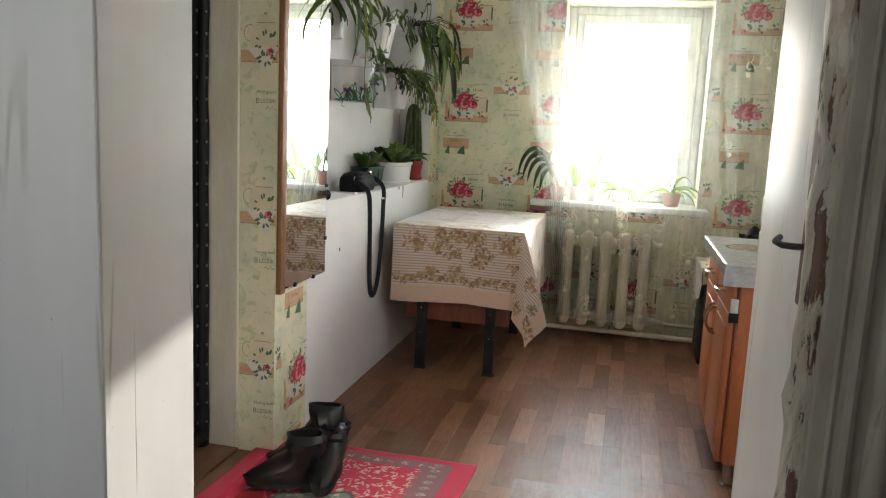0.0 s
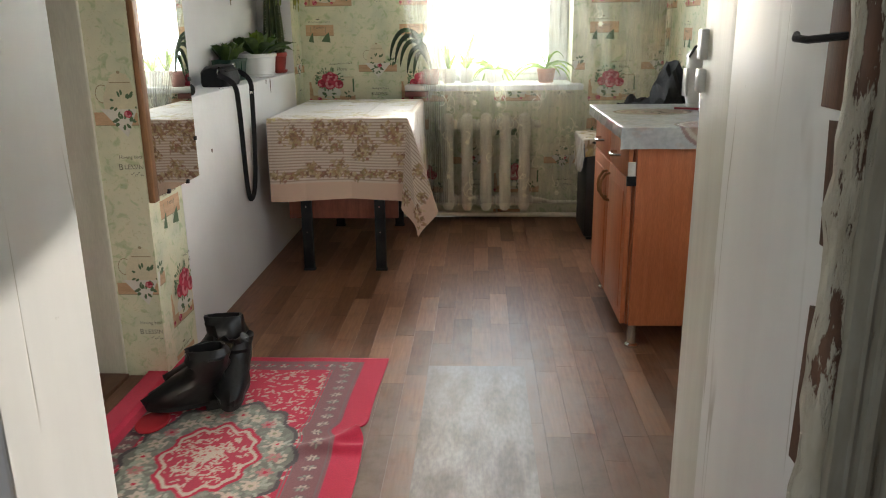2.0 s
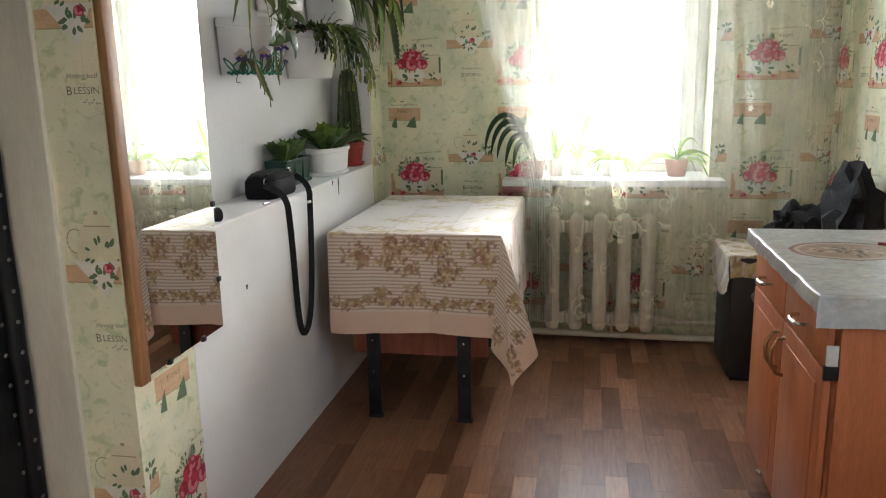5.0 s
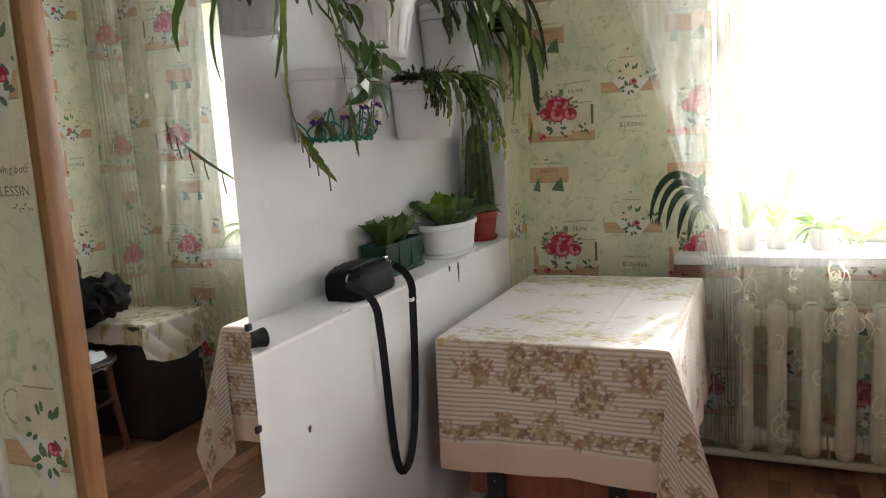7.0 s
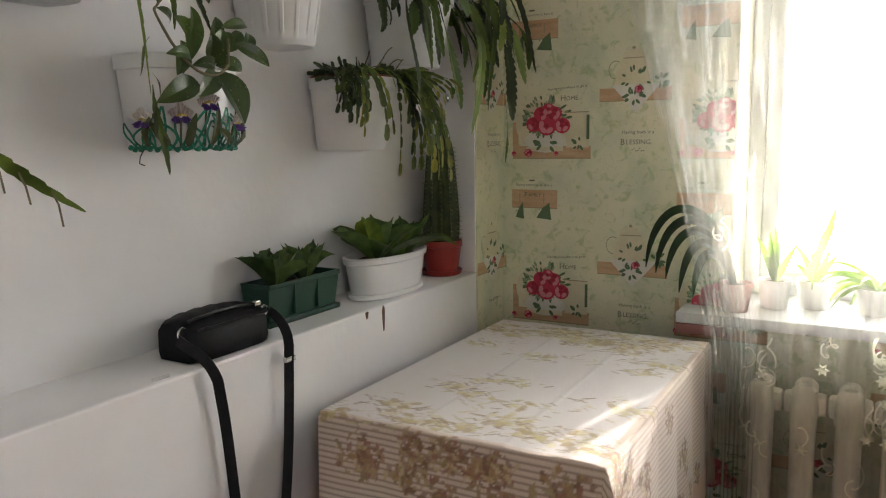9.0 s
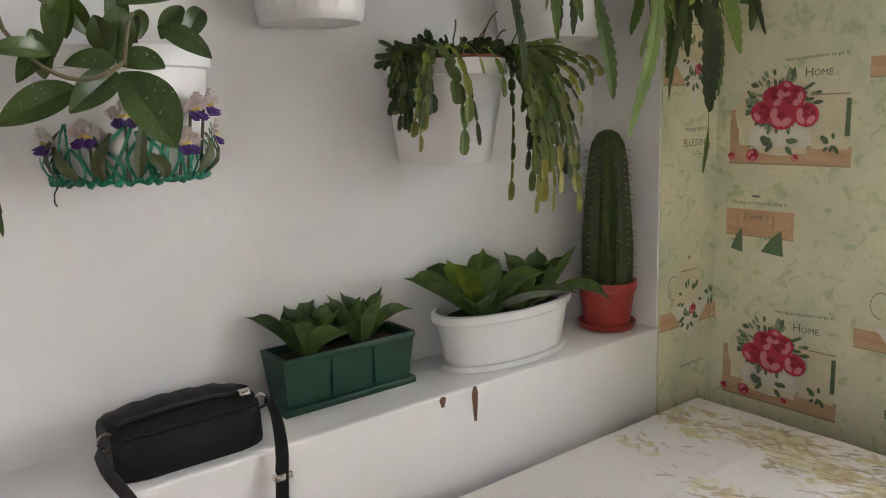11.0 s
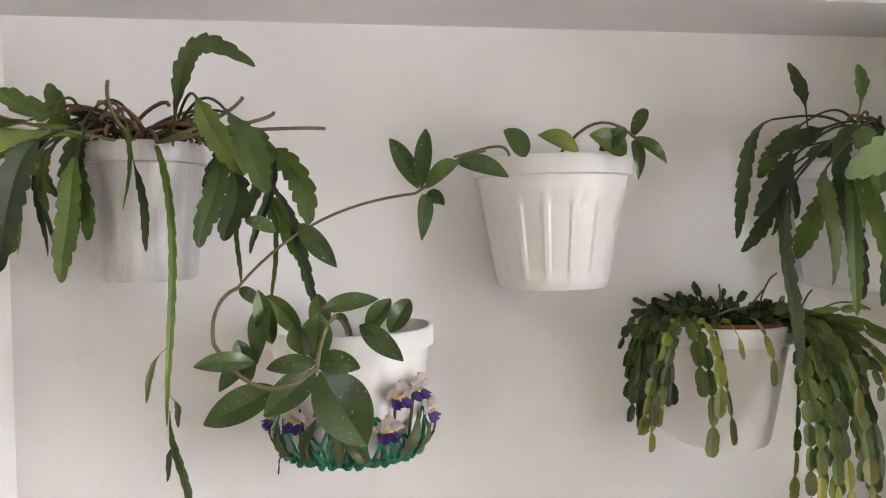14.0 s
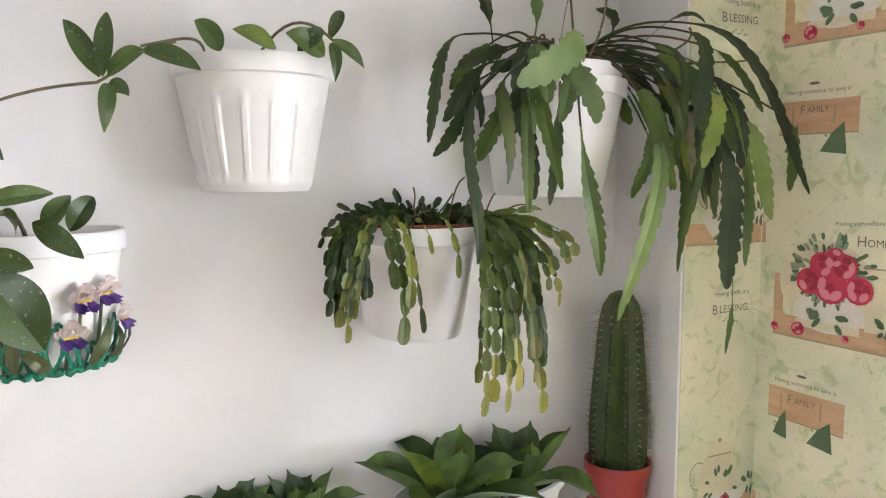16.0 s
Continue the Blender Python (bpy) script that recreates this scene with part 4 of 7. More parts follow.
for k in range(11):
    for ya in (2.785, 1.585):
        i, j = (-1.13 + k * 0.053 - RX0) / C2, (ya - RY0) / C2
        dab(img, i, j, 5, 3.4, 0, GREY_T, 0.7)
        for a in range(6):
            dab(img, i + 2.8 * math.cos(a), j + 2.0 * math.sin(a), 1.6, 0.9, a, r2.choice((CREAM_T, SAGE_T, RED_T)), 0.85)
for xa in (-0.64, -0.63, -0.545):
    img[:, int((xa - RX0) / C2)][inner[:, int((xa - RX0) / C2)]] = GREY_T
MX, MY = -0.88, 2.165
ang = np.arctan2((Y - MY) / 1.35, X - MX)
dist = np.hypot((Y - MY) / 1.35, X - MX)
ring = (dist < 0.245 + 0.012 * np.cos(ang * 14))
img[ring] = DARK_T
img[dist < 0.232 + 0.01 * np.cos(ang * 14)] = (0.2, 0.2, 0.175)
for _ in range(520):
    a, d = r2.uniform(0, 6.283), r2.uniform(0.14, 0.225)
    i, j = (MX + d * math.cos(a) - RX0) / C2, (MY + 1.35 * d * math.sin(a) - RY0) / C2
    dab(img, i, j, r2.uniform(1.6, 4.2), r2.uniform(1.0, 2.0), r2.uniform(0, 3.14), r2.choice((SAGE_T, CREAM_T, (0.24, 0.26, 0.22), (0.42, 0.44, 0.38))), 0.85)
for k in range(22):
    a = k * 0.2856
    i, j = (MX + 0.187 * math.cos(a) - RX0) / C2, (MY + 1.35 * 0.187 * math.sin(a) - RY0) / C2
    for b in range(6):
        dab(img, i + 3 * math.cos(b * 1.05), j + 3 * math.sin(b * 1.05), 2.6, 1.5, b * 1.05, CREAM_T if k % 3 else (0.5, 0.2, 0.2), 0.95)
    dab(img, i, j, 1.5, 1.5, 0, RED_T if k % 2 else (0.3, 0.3, 0.2))
star = 0.118 + 0.016 * np.abs(np.cos(ang * 4)) + 0.006 * np.cos(ang * 12)
img[dist < star + 0.012] = RED_T
img[dist < star] = CREAM_T
img[dist < star - 0.011] = (0.52, 0.03, 0.07)
for _ in range(330):
    a, d = r2.uniform(0, 6.283), r2.uniform(0.0, 0.115)
    i, j = (MX + d * math.cos(a) - RX0) / C2, (MY + 1.35 * d * math.sin(a) - RY0) / C2
    dab(img, i, j, r2.uniform(1, 3), r2.uniform(0.5, 1.0), r2.uniform(0, 3.14), CREAM_T, 0.9)


def rug_point(u, v):
    x, y = RX0 + u * (RX1 - RX0), RY0 + v * (RY1 - RY0)
    z = 0.006 + 0.0012 * math.sin(x * 21) * math.sin(y * 13)
    right = max(0.0, (u - 0.6) / 0.4)
    z += 0.03 * right ** 1.5 * math.exp(-((y - 2.31 + 0.2 * (1 - right)) / 0.03) ** 2) + 0.016 * right * math.exp(-((y - 2.22) / 0.022) ** 2)
    x -= 0.03 * right * math.exp(-((y - 2.33) / 0.035) ** 2) - 0.006 * math.sin(y * 7) * right
    if x < -1.2:
        z += 0.016
    return (x, y, z)


rug = pattern_mesh("rug", nu, nv, rug_point, img, RUG)
tagged(rug, "red patterned woven rug with a rumpled edge on the floor", "rug")
mod = rug.modifiers.new("pile", "SOLIDIFY")
mod.thickness, mod.offset = 0.005, -1

# ---- boots on the rug ----
def boot(base, turn, lean, label, height=0.27):
    b = thing("boot", base, label, "boot", "pair of boots")
    m = Matrix.Translation(base) @ Matrix.Rotation(radians(turn), 4, "Z")
    tip = Matrix.Rotation(radians(lean), 4, "X")
    rings = []
    for k, (z, cx, rx, ry) in enumerate(((0.03, 0.045, 0.115, 0.042), (0.05, 0.045, 0.12, 0.048), (0.075, 0.03, 0.108, 0.05), (0.098, 0.005, 0.085, 0.05), (0.12, -0.02, 0.066, 0.05), (0.145, -0.035, 0.06, 0.052), (0.165, -0.03, 0.066, 0.056), (0.19, -0.045, 0.062, 0.055), (height - 0.02, -0.035, 0.064, 0.046), (height, -0.03 - 0.2 * (height - 0.2), 0.062, 0.026))):
        ring = oval(cx, 0, z, rx, ry * 1.14, 24, lambda i, k=k: 1 + 0.08 * math.sin(i * 0.9 + k * 2.1) + 0.05 * math.sin(i * 2.3 + k * 1.3))
        rings.append([m @ (tip @ p) for p in ring])
    inside = [[p + (sum(rings[-1], Vector()) / 24 - p) * 0.12 - Vector((0, 0, d)) for p in rings[-1]] for d in (0.0, 0.03)]
    part("upper", loft(rings + inside), BOOT, b, "creased black leather upper")
    sole = [[m @ (tip @ p) for p in oval(0.045, 0, z, 0.122, 0.044, 24)] for z in (0.014, 0.031)]
    part("sole", loft(sole), RUBBER, b)
    bm = cuboid(-0.08, -0.012, -0.036, 0.036, -0.012, 0.03, 0.006)
    bm.transform(m @ tip)
    part("heel", bm, RUBBER, b)
    bm = tube([m @ (tip @ Vector((0.08 + 0.0, y, 0.083 - 0.006 * abs(y) / 0.03))) for y in (-0.03, -0.015, 0, 0.015, 0.03)], 0.003, 6)
    part("trim_bar", bm, BRASS, b, "dull brass trim bar")
    bm = tube([m @ (tip @ Vector((-0.04 + 0.046 * math.cos(a), 0.043 * math.sin(a), 0.17))) for a in [k * 0.45 for k in range(15)]], 0.005, 6)
    part("ankle_strap", bm, BOOT, b)
    return b


boot((-0.985, 2.585, 0.02), 188, 4, "black leather ankle boot standing on the rug", 0.25)
boot((-1.0, 2.465, 0.022), 205, -10, "black leather ankle boot leaning against the other", 0.205)
boot((-0.925, 2.54, 0.022), -75, -6, "black leather ankle boot with a dull trim bar", 0.2)
part_sl = turned(-1.112, 2.35, [(0.05, 0.011), (0.052, 0.015), (0.048, 0.019)], 24, 0.95, 1.35)
tagged(part("insole", part_sl, plain("red_felt", (0.5, 0.02, 0.03), 0.9), None), "red oval felt insole lying on the rug", "insole")

# ---- mirror ----
mir = thing("mirror", (-1.2, 2.92, 0.635), "tall wall mirror with a brown wooden side strip", "mirror")
part("glass", cuboid(-1.194, -1.188, 2.745, 3.15, 0.635, 2.2, 0.0015), MIRROR_GLASS, mir, "silvered mirror glass", False)
part("backing", cuboid(-1.2, -1.1945, 2.745, 3.145, 0.64, 2.2), FRAME_WOOD, mir)
part("side_strip", cuboid(-1.199, -1.178, 2.702, 2.743, 0.625, 2.21, 0.003), FRAME_WOOD, mir, "varnished brown wooden strip")
for y, z in ((3.146, 0.78), (3.146, 1.0), (3.146, 1.7), (2.85, 0.636), (3.03, 0.636)):
    part("clip", cuboid(-1.196, -1.183, y - 0.008, y + 0.008, z - 0.008, z + 0.008, 0.003), IRON, mir, "small dark mirror clip")

# ---- radiator and pipes ----
rad = thing("radiator", (-0.066, 4.98, 0.07), "cream cast-iron radiator under the window", "radiator")
sec = bmesh.new()
for yo in (-0.034, 0.034):
    rings = []
    for z, rx, ry in ((0.078, 0.014, 0.012), (0.09, 0.032, 0.024), (0.14, 0.042, 0.03), (0.2, 0.037, 0.026), (0.35, 0.036, 0.025), (0.54, 0.037, 0.026), (0.6, 0.042, 0.03), (0.655, 0.036, 0.027), (0.668, 0.02, 0.016)):
        rings.append(oval(0, 4.98 + yo, z, rx * (0.85 if yo > 0 else 0.92), ry, 16))
    loft(rings, bm=sec)
for z in (0.135, 0.605):
    cuboid(-0.0575, 0.0575, 4.952, 5.008, z - 0.03, z + 0.03, 0.012, sec)
sec_me = mesh_of("section", sec, RADIATOR_PAINT)
smooth(sec_me)
for k in range(5):
    ob = new("section", sec_me)
    hold(ob, rad)
    ob.location = (-0.302 + 0.1165 * k, 0, 0)
part("plug", tube([(0.22, 4.98, 0.605), (0.26, 4.98, 0.605)], 0.022, 12), RADIATOR_PAINT, rad)
part("valve", tube([(0.22, 4.98, 0.135), (0.27, 4.98, 0.135)], 0.02, 12), RADIATOR_PAINT, rad)
part("bracket", cuboid(-0.2, -0.18, 5.0, 5.1, 0.57, 0.6), RADIATOR_PAINT, rad)
part("bracket", cuboid(0.06, 0.08, 5.0, 5.1, 0.57, 0.6), RADIATOR_PAINT, rad)
part("riser", tube([(0.265, 4.98, 0.135), (0.3, 4.985, 0.13), (0.33, 5.03, 0.11), (0.99, 5.05, 0.1)], 0.012, 10), RADIATOR_PAINT, rad, "cream painted feed pipe")
pipe = thing("heating_pipe", (0.1, 5.04, 0.05), "cream painted heating pipe along the skirting", "pipe")
part("run", tube([(-1.19, 5.0, 0.05), (-0.4, 4.998, 0.044), (0.2, 4.996, 0.038), (0.99, 4.994, 0.03)], 0.016, 12), RADIATOR_PAINT, pipe)
for x in (-0.9, 0.0, 0.7):
    part("strap", tube([(x, 5.0, 0.045), (x, 5.1, 0.05)], 0.006, 6), RADIATOR_PAINT, pipe)

# ---- net curtain ----
cur = thing("net_curtain", (0.2, 4.86, 0.14), "sheer cream net curtain with embroidered sprigs", "curtain")
r3 = random.Random(8)


def curtain_point(u, z):
    left = -0.42 - 0.36 * max(0.0, (z - 0.9) / 1.4) ** 0.8 + 0.03 * math.sin(z * 2.3)
    x = left + (0.97 - left) * u
    g = 1.6 * math.exp(-u / 0.16) + 1.4 * math.exp(-(1 - u) / 0.22) + 0.35
    y = 4.865 + 0.013 * g * math.sin(u * 74 + 1.2 * math.sin(z * 1.7)) + 0.008 * math.sin(u * 23 + z) + 0.004 * math.sin(u * 190)
    return Vector((x, y, z))


rows = [[curtain_point(i / 300, 0.14 + 2.3 * k / 30) for i in range(301)] for k in range(31)]
part("net", loft(rows, closed=False), TULLE, cur)
for name, x0, x1, xt0, xt1, yy0 in (("gathered_fold", -0.42, -0.3, -0.84, -0.4, 4.845), ("gathered_fold", 0.72, 0.97, 0.78, 0.97, 4.84), ("gathered_fold", -0.44, -0.34, -0.76, -0.46, 4.83)):
    rows = []
    for k in range(31):
        z = 0.15 + 2.29 * k / 30
        s = min(1.0, max(0.0, (z - 0.8) / 1.5))
        rows.append([Vector((x0 + (xt0 - x0) * s + (x1 - x0 + (xt1 - xt0 - x1 + x0) * s) * i / 60 + 0.004 * math.sin(z * 5 + i), yy0 + 0.014 * math.sin(i * 0.9 + 0.8 * math.sin(z * 2)) + 0.005 * math.sin(i * 2.3), z)) for i in range(61)])
    part(name, loft(rows, closed=False), TULLE_FOLD, cur, "denser folds at the edge of the net")
part("rod", tube([(-0.75, 4.87, 2.45), (0.99, 4.87, 2.45)], 0.012, 10), PVC, cur, "white curtain rod")
THREAD = thread_mat()
for n in range(64):
    u, z = r3.uniform(0.02, 0.75), 0.2 + 0.6 * r3.random() if n < 50 else r3.uniform(0.85, 2.0)
    u = u if n < 50 else r3.choice((r3.uniform(0.02, 0.12), r3.uniform(0.72, 0.95)))
    c = curtain_point(u, z)
    for w in range(r3.choice((1, 2, 2))):
        a0, sgn, sc = r3.uniform(0, 6.28), r3.choice((-1, 1)), r3.uniform(0.014, 0.024)
        pts = [c + Vector((math.cos(a0 + sgn * q * 0.6) * sc * (1 - q / 14) + w * 0.02 * sgn, -0.022, math.sin(a0 + sgn * q * 0.6) * sc * (1 - q / 14) + q * 0.004 * (1 + w))) for q in range(11)]
        part("embroidered_curl", ribbon(pts, [0.0044] * 11, (0, -1, 0), 0.1), THREAD, cur, "raised cream embroidery")
    if n % 3 == 0:
        wavy = lambda i: 1 - 0.45 * abs(math.sin(i * math.pi / 6))
        bm = loft([[c + Vector((p.x, d, p.y - 0.03)) for p in oval(0, 0, 0, r, r, 36, wavy)] for r, d in ((0.003, -0.026), (0.012, -0.028), (0.019, -0.022))], (True, False))
        part("embroidered_flower", bm, THREAD, cur, "raised cream embroidery")

# ---- base cabinet with oilcloth ----
cab = thing("base_cabinet", (0.68, 3.35, 0), "cherry laminate kitchen base cabinet on metal legs", "cabinet")
part("body", cuboid(0.432, 0.985, 2.965, 3.73, 0.105, 0.8, 0.002), CHERRY, cab)
part("side_panel", cuboid(0.44, 0.985, 2.948, 2.963, 0.105, 0.79, 0.002), CHERRY, cab)
for y0, y1 in ((2.955, 3.338), (3.344, 3.728)):
    d = part("door", cuboid(0.41, 0.428, y0, y1, 0.11, 0.65, 0.003), CHERRY, cab)
    part("bevel_frame", cuboid(0.4075, 0.4105, y0 + 0.05, y1 - 0.05, 0.16, 0.6, 0.001), CHERRY, d)
    yh = 3.31 if y0 < 3.2 else 3.372
    part("handle", tube([(0.41, yh, 0.5), (0.392, yh, 0.505), (0.376, yh, 0.53), (0.373, yh, 0.555), (0.376, yh, 0.58), (0.392, yh, 0.605), (0.41, yh, 0.61)], 0.006, 8), BRONZE, d, "curved bronze bow handle")
    dr = part("drawer", cuboid(0.41, 0.428, y0, y1, 0.656, 0.785, 0.003), CHERRY, cab)
    ym = (y0 + y1) / 2
    part("handle", tube([(0.41, ym - 0.045, 0.715), (0.39, ym - 0.043, 0.715), (0.38, ym - 0.025, 0.713), (0.378, ym, 0.712), (0.38, ym + 0.025, 0.713), (0.39, ym + 0.043, 0.715), (0.41, ym + 0.045, 0.715)], 0.0055, 8), CHROME, dr, "chrome drawer handle")
for x, y in ((0.47, 3.01), (0.47, 3.69), (0.94, 3.01), (0.94, 3.69)):
    lg = part("leg", turned(x, y, [(0.026, 0.0), (0.026, 0.008), (0.017, 0.014), (0.017, 0.106)], 16), CHROME, cab, "chrome adjustable leg")
part("hinge_plate", cuboid(0.409, 0.436, 2.942, 2.95, 0.665, 0.715, 0.002), CERAMIC, cab, "white plastic drawer runner end")
part("hinge_gap", cuboid(0.407, 0.44, 2.944, 2.956, 0.63, 0.664, 0.001), IRON, cab)
wt = part("worktop", cuboid(0.39, 0.995, 2.94, 3.745, 0.803, 0.835, 0.005), CERAMIC, None)
tagged(wt, "pale worktop slab on the base cabinet", "worktop")

r4 = random.Random(31)
nu, nv = 150, 190
img = np.zeros((nv, nu, 3)) + np.array((0.5, 0.5, 0.51))
for _ in range(420):
    dab(img, r4.uniform(0, nu), r4.uniform(0, nv), r4.uniform(2, 9), r4.uniform(0.5, 2.2), r4.uniform(-0.4, 0.4), r4.choice(((0.62, 0.62, 0.63), (0.4, 0.4, 0.42), (0.5, 0.42, 0.38), (0.56, 0.55, 0.55))), 0.5)
for cx, cy, a, b in ((96, 26, 40, 30), (60, 120, 34, 26), (130, 150, 30, 22)):
    dab(img, cx, cy, a, b, 0.1, (0.24, 0.1, 0.09), 0.75)
    dab(img, cx, cy, a - 3, b - 3, 0.1, (0.52, 0.46, 0.4), 0.9)
    dab(img, cx, cy, a - 6, b - 6, 0.1, (0.26, 0.12, 0.1), 0.5)
    for _ in range(60):
        q, d = r4.uniform(0, 6.28), r4.uniform(0.2, 0.9)
        dab(img, cx + d * (a - 8) * math.cos(q), cy + d * (b - 8) * math.sin(q), r4.uniform(1, 3.4), r4.uniform(0.6, 1.4), q, r4.choice(((0.12, 0.11, 0.1), (0.56, 0.5, 0.42), (0.44, 0.22, 0.12))), 0.8)
OD = 0.075


def oil_point(u, v):
    s, t = u * (0.61 + OD) - OD, v * (0.81 + OD) - OD
    x, y, z = 0.384 + max(s, 0), 2.934 + max(t, 0), 0.838 + 0.0008 * math.sin(s * 40) * math.sin(t * 31)
    sag = 0.004 * math.sin(t * 20 + s * 16)
    if s < 0:
        z += s * 0.55
        x -= 0.004 + abs(sag)
    if t < 0:
        z += t
        y -= 0.004 + abs(sag)
    return (x, y, z)


oil = pattern_mesh("oilcloth", nu, nv, oil_point, img, OILCLOTH)
tagged(oil, "shiny grey marbled oilcloth with printed doilies on the worktop", "oilcloth")

# multicooker, bowls and glass on the worktop
mc = thing("multicooker", (0.86, 3.58, 0.84), "silver multicooker with a white lid and black handle", "cooker")
part("body", turned(0.86, 3.58, [(0.095, 0.842), (0.1, 0.85), (0.108, 0.88), (0.112, 1.02), (0.112, 1.04)], 32), STEEL, mc, "brushed steel body")
part("base_ring", turned(0.86, 3.58, [(0.1, 0.838), (0.104, 0.842), (0.104, 0.856)], 32), CERAMIC, mc)
part("lid", turned(0.86, 3.58, [(0.114, 1.036), (0.114, 1.05), (0.1, 1.072), (0.05, 1.085), (0.0, 1.087)], 32), CERAMIC, mc, "white domed lid")
part("vent", cuboid(0.845, 0.885, 3.56, 3.6, 1.08, 1.093, 0.004), IRON, mc)
part("handle", tube([(0.75, 3.55, 1.045), (0.765, 3.53, 1.085), (0.82, 3.51, 1.108), (0.9, 3.5, 1.11), (0.955, 3.53, 1.09), (0.97, 3.57, 1.045)], 0.006, 8), IRON, mc, "black carrying handle")
part("panel", cuboid(0.742, 0.752, 3.55, 3.61, 0.885, 1.0, 0.003), CERAMIC, mc)
bx = thing("food_container", (0.93, 3.36, 0.84), "white plastic food container on the worktop", "container")
part("tub", cuboid(0.872, 0.985, 3.385, 3.455, 0.84, 1.01, 0.012), CERAMIC, bx)
part("lid", cuboid(0.868, 0.989, 3.381, 3.459, 1.011, 1.035, 0.008), CERAMIC, bx)
ps = thing("patterned_bowl", (0.88, 3.27, 0.84), "white bowl with a dark green pattern", "bowl")
part("bowl", turned(0.88, 3.27, [(0.05, 0.84), (0.055, 0.845), (0.09, 0.875), (0.1, 0.905), (0.097, 0.905), (0.085, 0.88), (0.05, 0.855), (0.0, 0.853)], 32, caps=(True, False)), CERAMIC, ps)
for k in range(18):
    a = k * 0.349
    part("painted_leaf", turned(0.88 + 0.083 * math.cos(a), 3.27 + 0.083 * math.sin(a), [(0.012, 0.866), (0.014, 0.872), (0.01, 0.878)], 8), CERAMIC_DARK, ps, "dark green painted leaf")
pl = part("plate", turned(0.88, 3.27, [(0.06, 0.906), (0.11, 0.918), (0.112, 0.921), (0.06, 0.911), (0.0, 0.91)], 32, caps=(True, False)), GLASS, None)
tagged(pl, "clear glass plate lying on the bowl", "plate")
ob = part("bowl", turned(0.88, 3.27, [(0.05, 0.922), (0.06, 0.925), (0.088, 0.955), (0.1, 0.995), (0.096, 0.995), (0.082, 0.958), (0.05, 0.932), (0.0, 0.93)], 32, caps=(True, False)), BOWL_ORANGE, None)
tagged(ob, "orange-brown glazed bowl stacked on plates", "bowl")
sp = part("spoon", tube([(0.82, 3.2, 0.99), (0.87, 3.24, 0.985), (0.9, 3.28, 0.965)], [0.004, 0.003, 0.009], 8), CHROME, None)
tagged(sp, "steel spoon resting in the orange bowl", "spoon")
gl = part("drinking_glass", turned(0.775, 3.34, [(0.026, 0.84), (0.03, 0.845), (0.034, 0.96), (0.032, 0.96), (0.028, 0.852), (0.0, 0.85)], 24, caps=(True, False)), GLASS, None)
tagged(gl, "clear drinking glass on the worktop", "glass")
pn = part("pen", tube([(0.69, 3.5, 0.844), (0.83, 3.43, 0.844)], 0.0045, 8), plain("red_lacquer", (0.3, 0.02, 0.03), 0.3), None)
tagged(pn, "red pencil lying on the oilcloth", "pencil")
cb = part("power_cable", tube([(0.9, 3.3, 0.846), (0.86, 3.1, 0.846), (0.815, 2.94, 0.85), (0.79, 2.915, 0.82), (0.775, 2.912, 0.74), (0.785, 2.912, 0.675), (0.82, 2.915, 0.655), (0.88, 2.935, 0.66), (0.94, 2.94, 0.7)], 0.004, 8), CERAMIC, None)
tagged(cb, "white power cable looping over the cabinet side", "cable")

# chair with towel and coat, and the chest in the corner
ch = thing("bentwood_chair", (0.72, 4.29, 0), "dark bentwood chair with red-brown legs", "chair")
part("seat", turned(0.72, 4.29, [(0.17, 0.43), (0.195, 0.437), (0.2, 0.447), (0.195, 0.456), (0.16, 0.455)], 36), CHAIR_DARK, ch, "round dark seat")
for a in (45, 135, 225, 315):
    c, s = math.cos(radians(a)), math.sin(radians(a))
    part("leg", tube([(0.72 + 0.15 * c, 4.29 + 0.15 * s, 0.435), (0.72 + 0.165 * c, 4.29 + 0.165 * s, 0.25), (0.72 + 0.2 * c, 4.29 + 0.2 * s, 0.0)], [0.019, 0.017, 0.013], 12), CHAIR_RED, ch, "turned red-brown leg")
part("stretcher_ring", tube([(0.72 + 0.16 * math.cos(k * 0.3491), 4.29 + 0.16 * math.sin(k * 0.3491), 0.26) for k in range(19)], 0.009, 8), CHAIR_DARK, ch)
part("back_hoop", tube(bez((0.88, 4.15, 0.44), (0.96, 4.13, 1.02), (0.96, 4.45, 1.02), (0.88, 4.43, 0.44), 16), 0.013, 10), CHAIR_DARK, ch)
part("inner_hoop", tube(bez((0.885, 4.22, 0.44), (0.94, 4.21, 0.86), (0.94, 4.37, 0.86), (0.885, 4.36, 0.44), 14), 0.01, 10), CHAIR_DARK, ch)


def lump(cx, cy, cz, rx, ry, rz, rough, seed, bm=None, sub=3):
    """A soft heap of cloth or fur."""
    bm = bm or bmesh.new()
    g = bmesh.ops.create_icosphere(bm, subdivisions=sub, radius=1)
    for v in g["verts"]:
        k = 1 + rough * noise.noise(v.co * 2.3 + Vector((seed, 0, 0))) + 0.4 * rough * noise.noise(v.co * 6 + Vector((0, seed, 0)))
        v.co = Vector((cx + v.co.x * rx * k, cy + v.co.y * ry * k, cz + v.co.z * rz * k))
    return bm


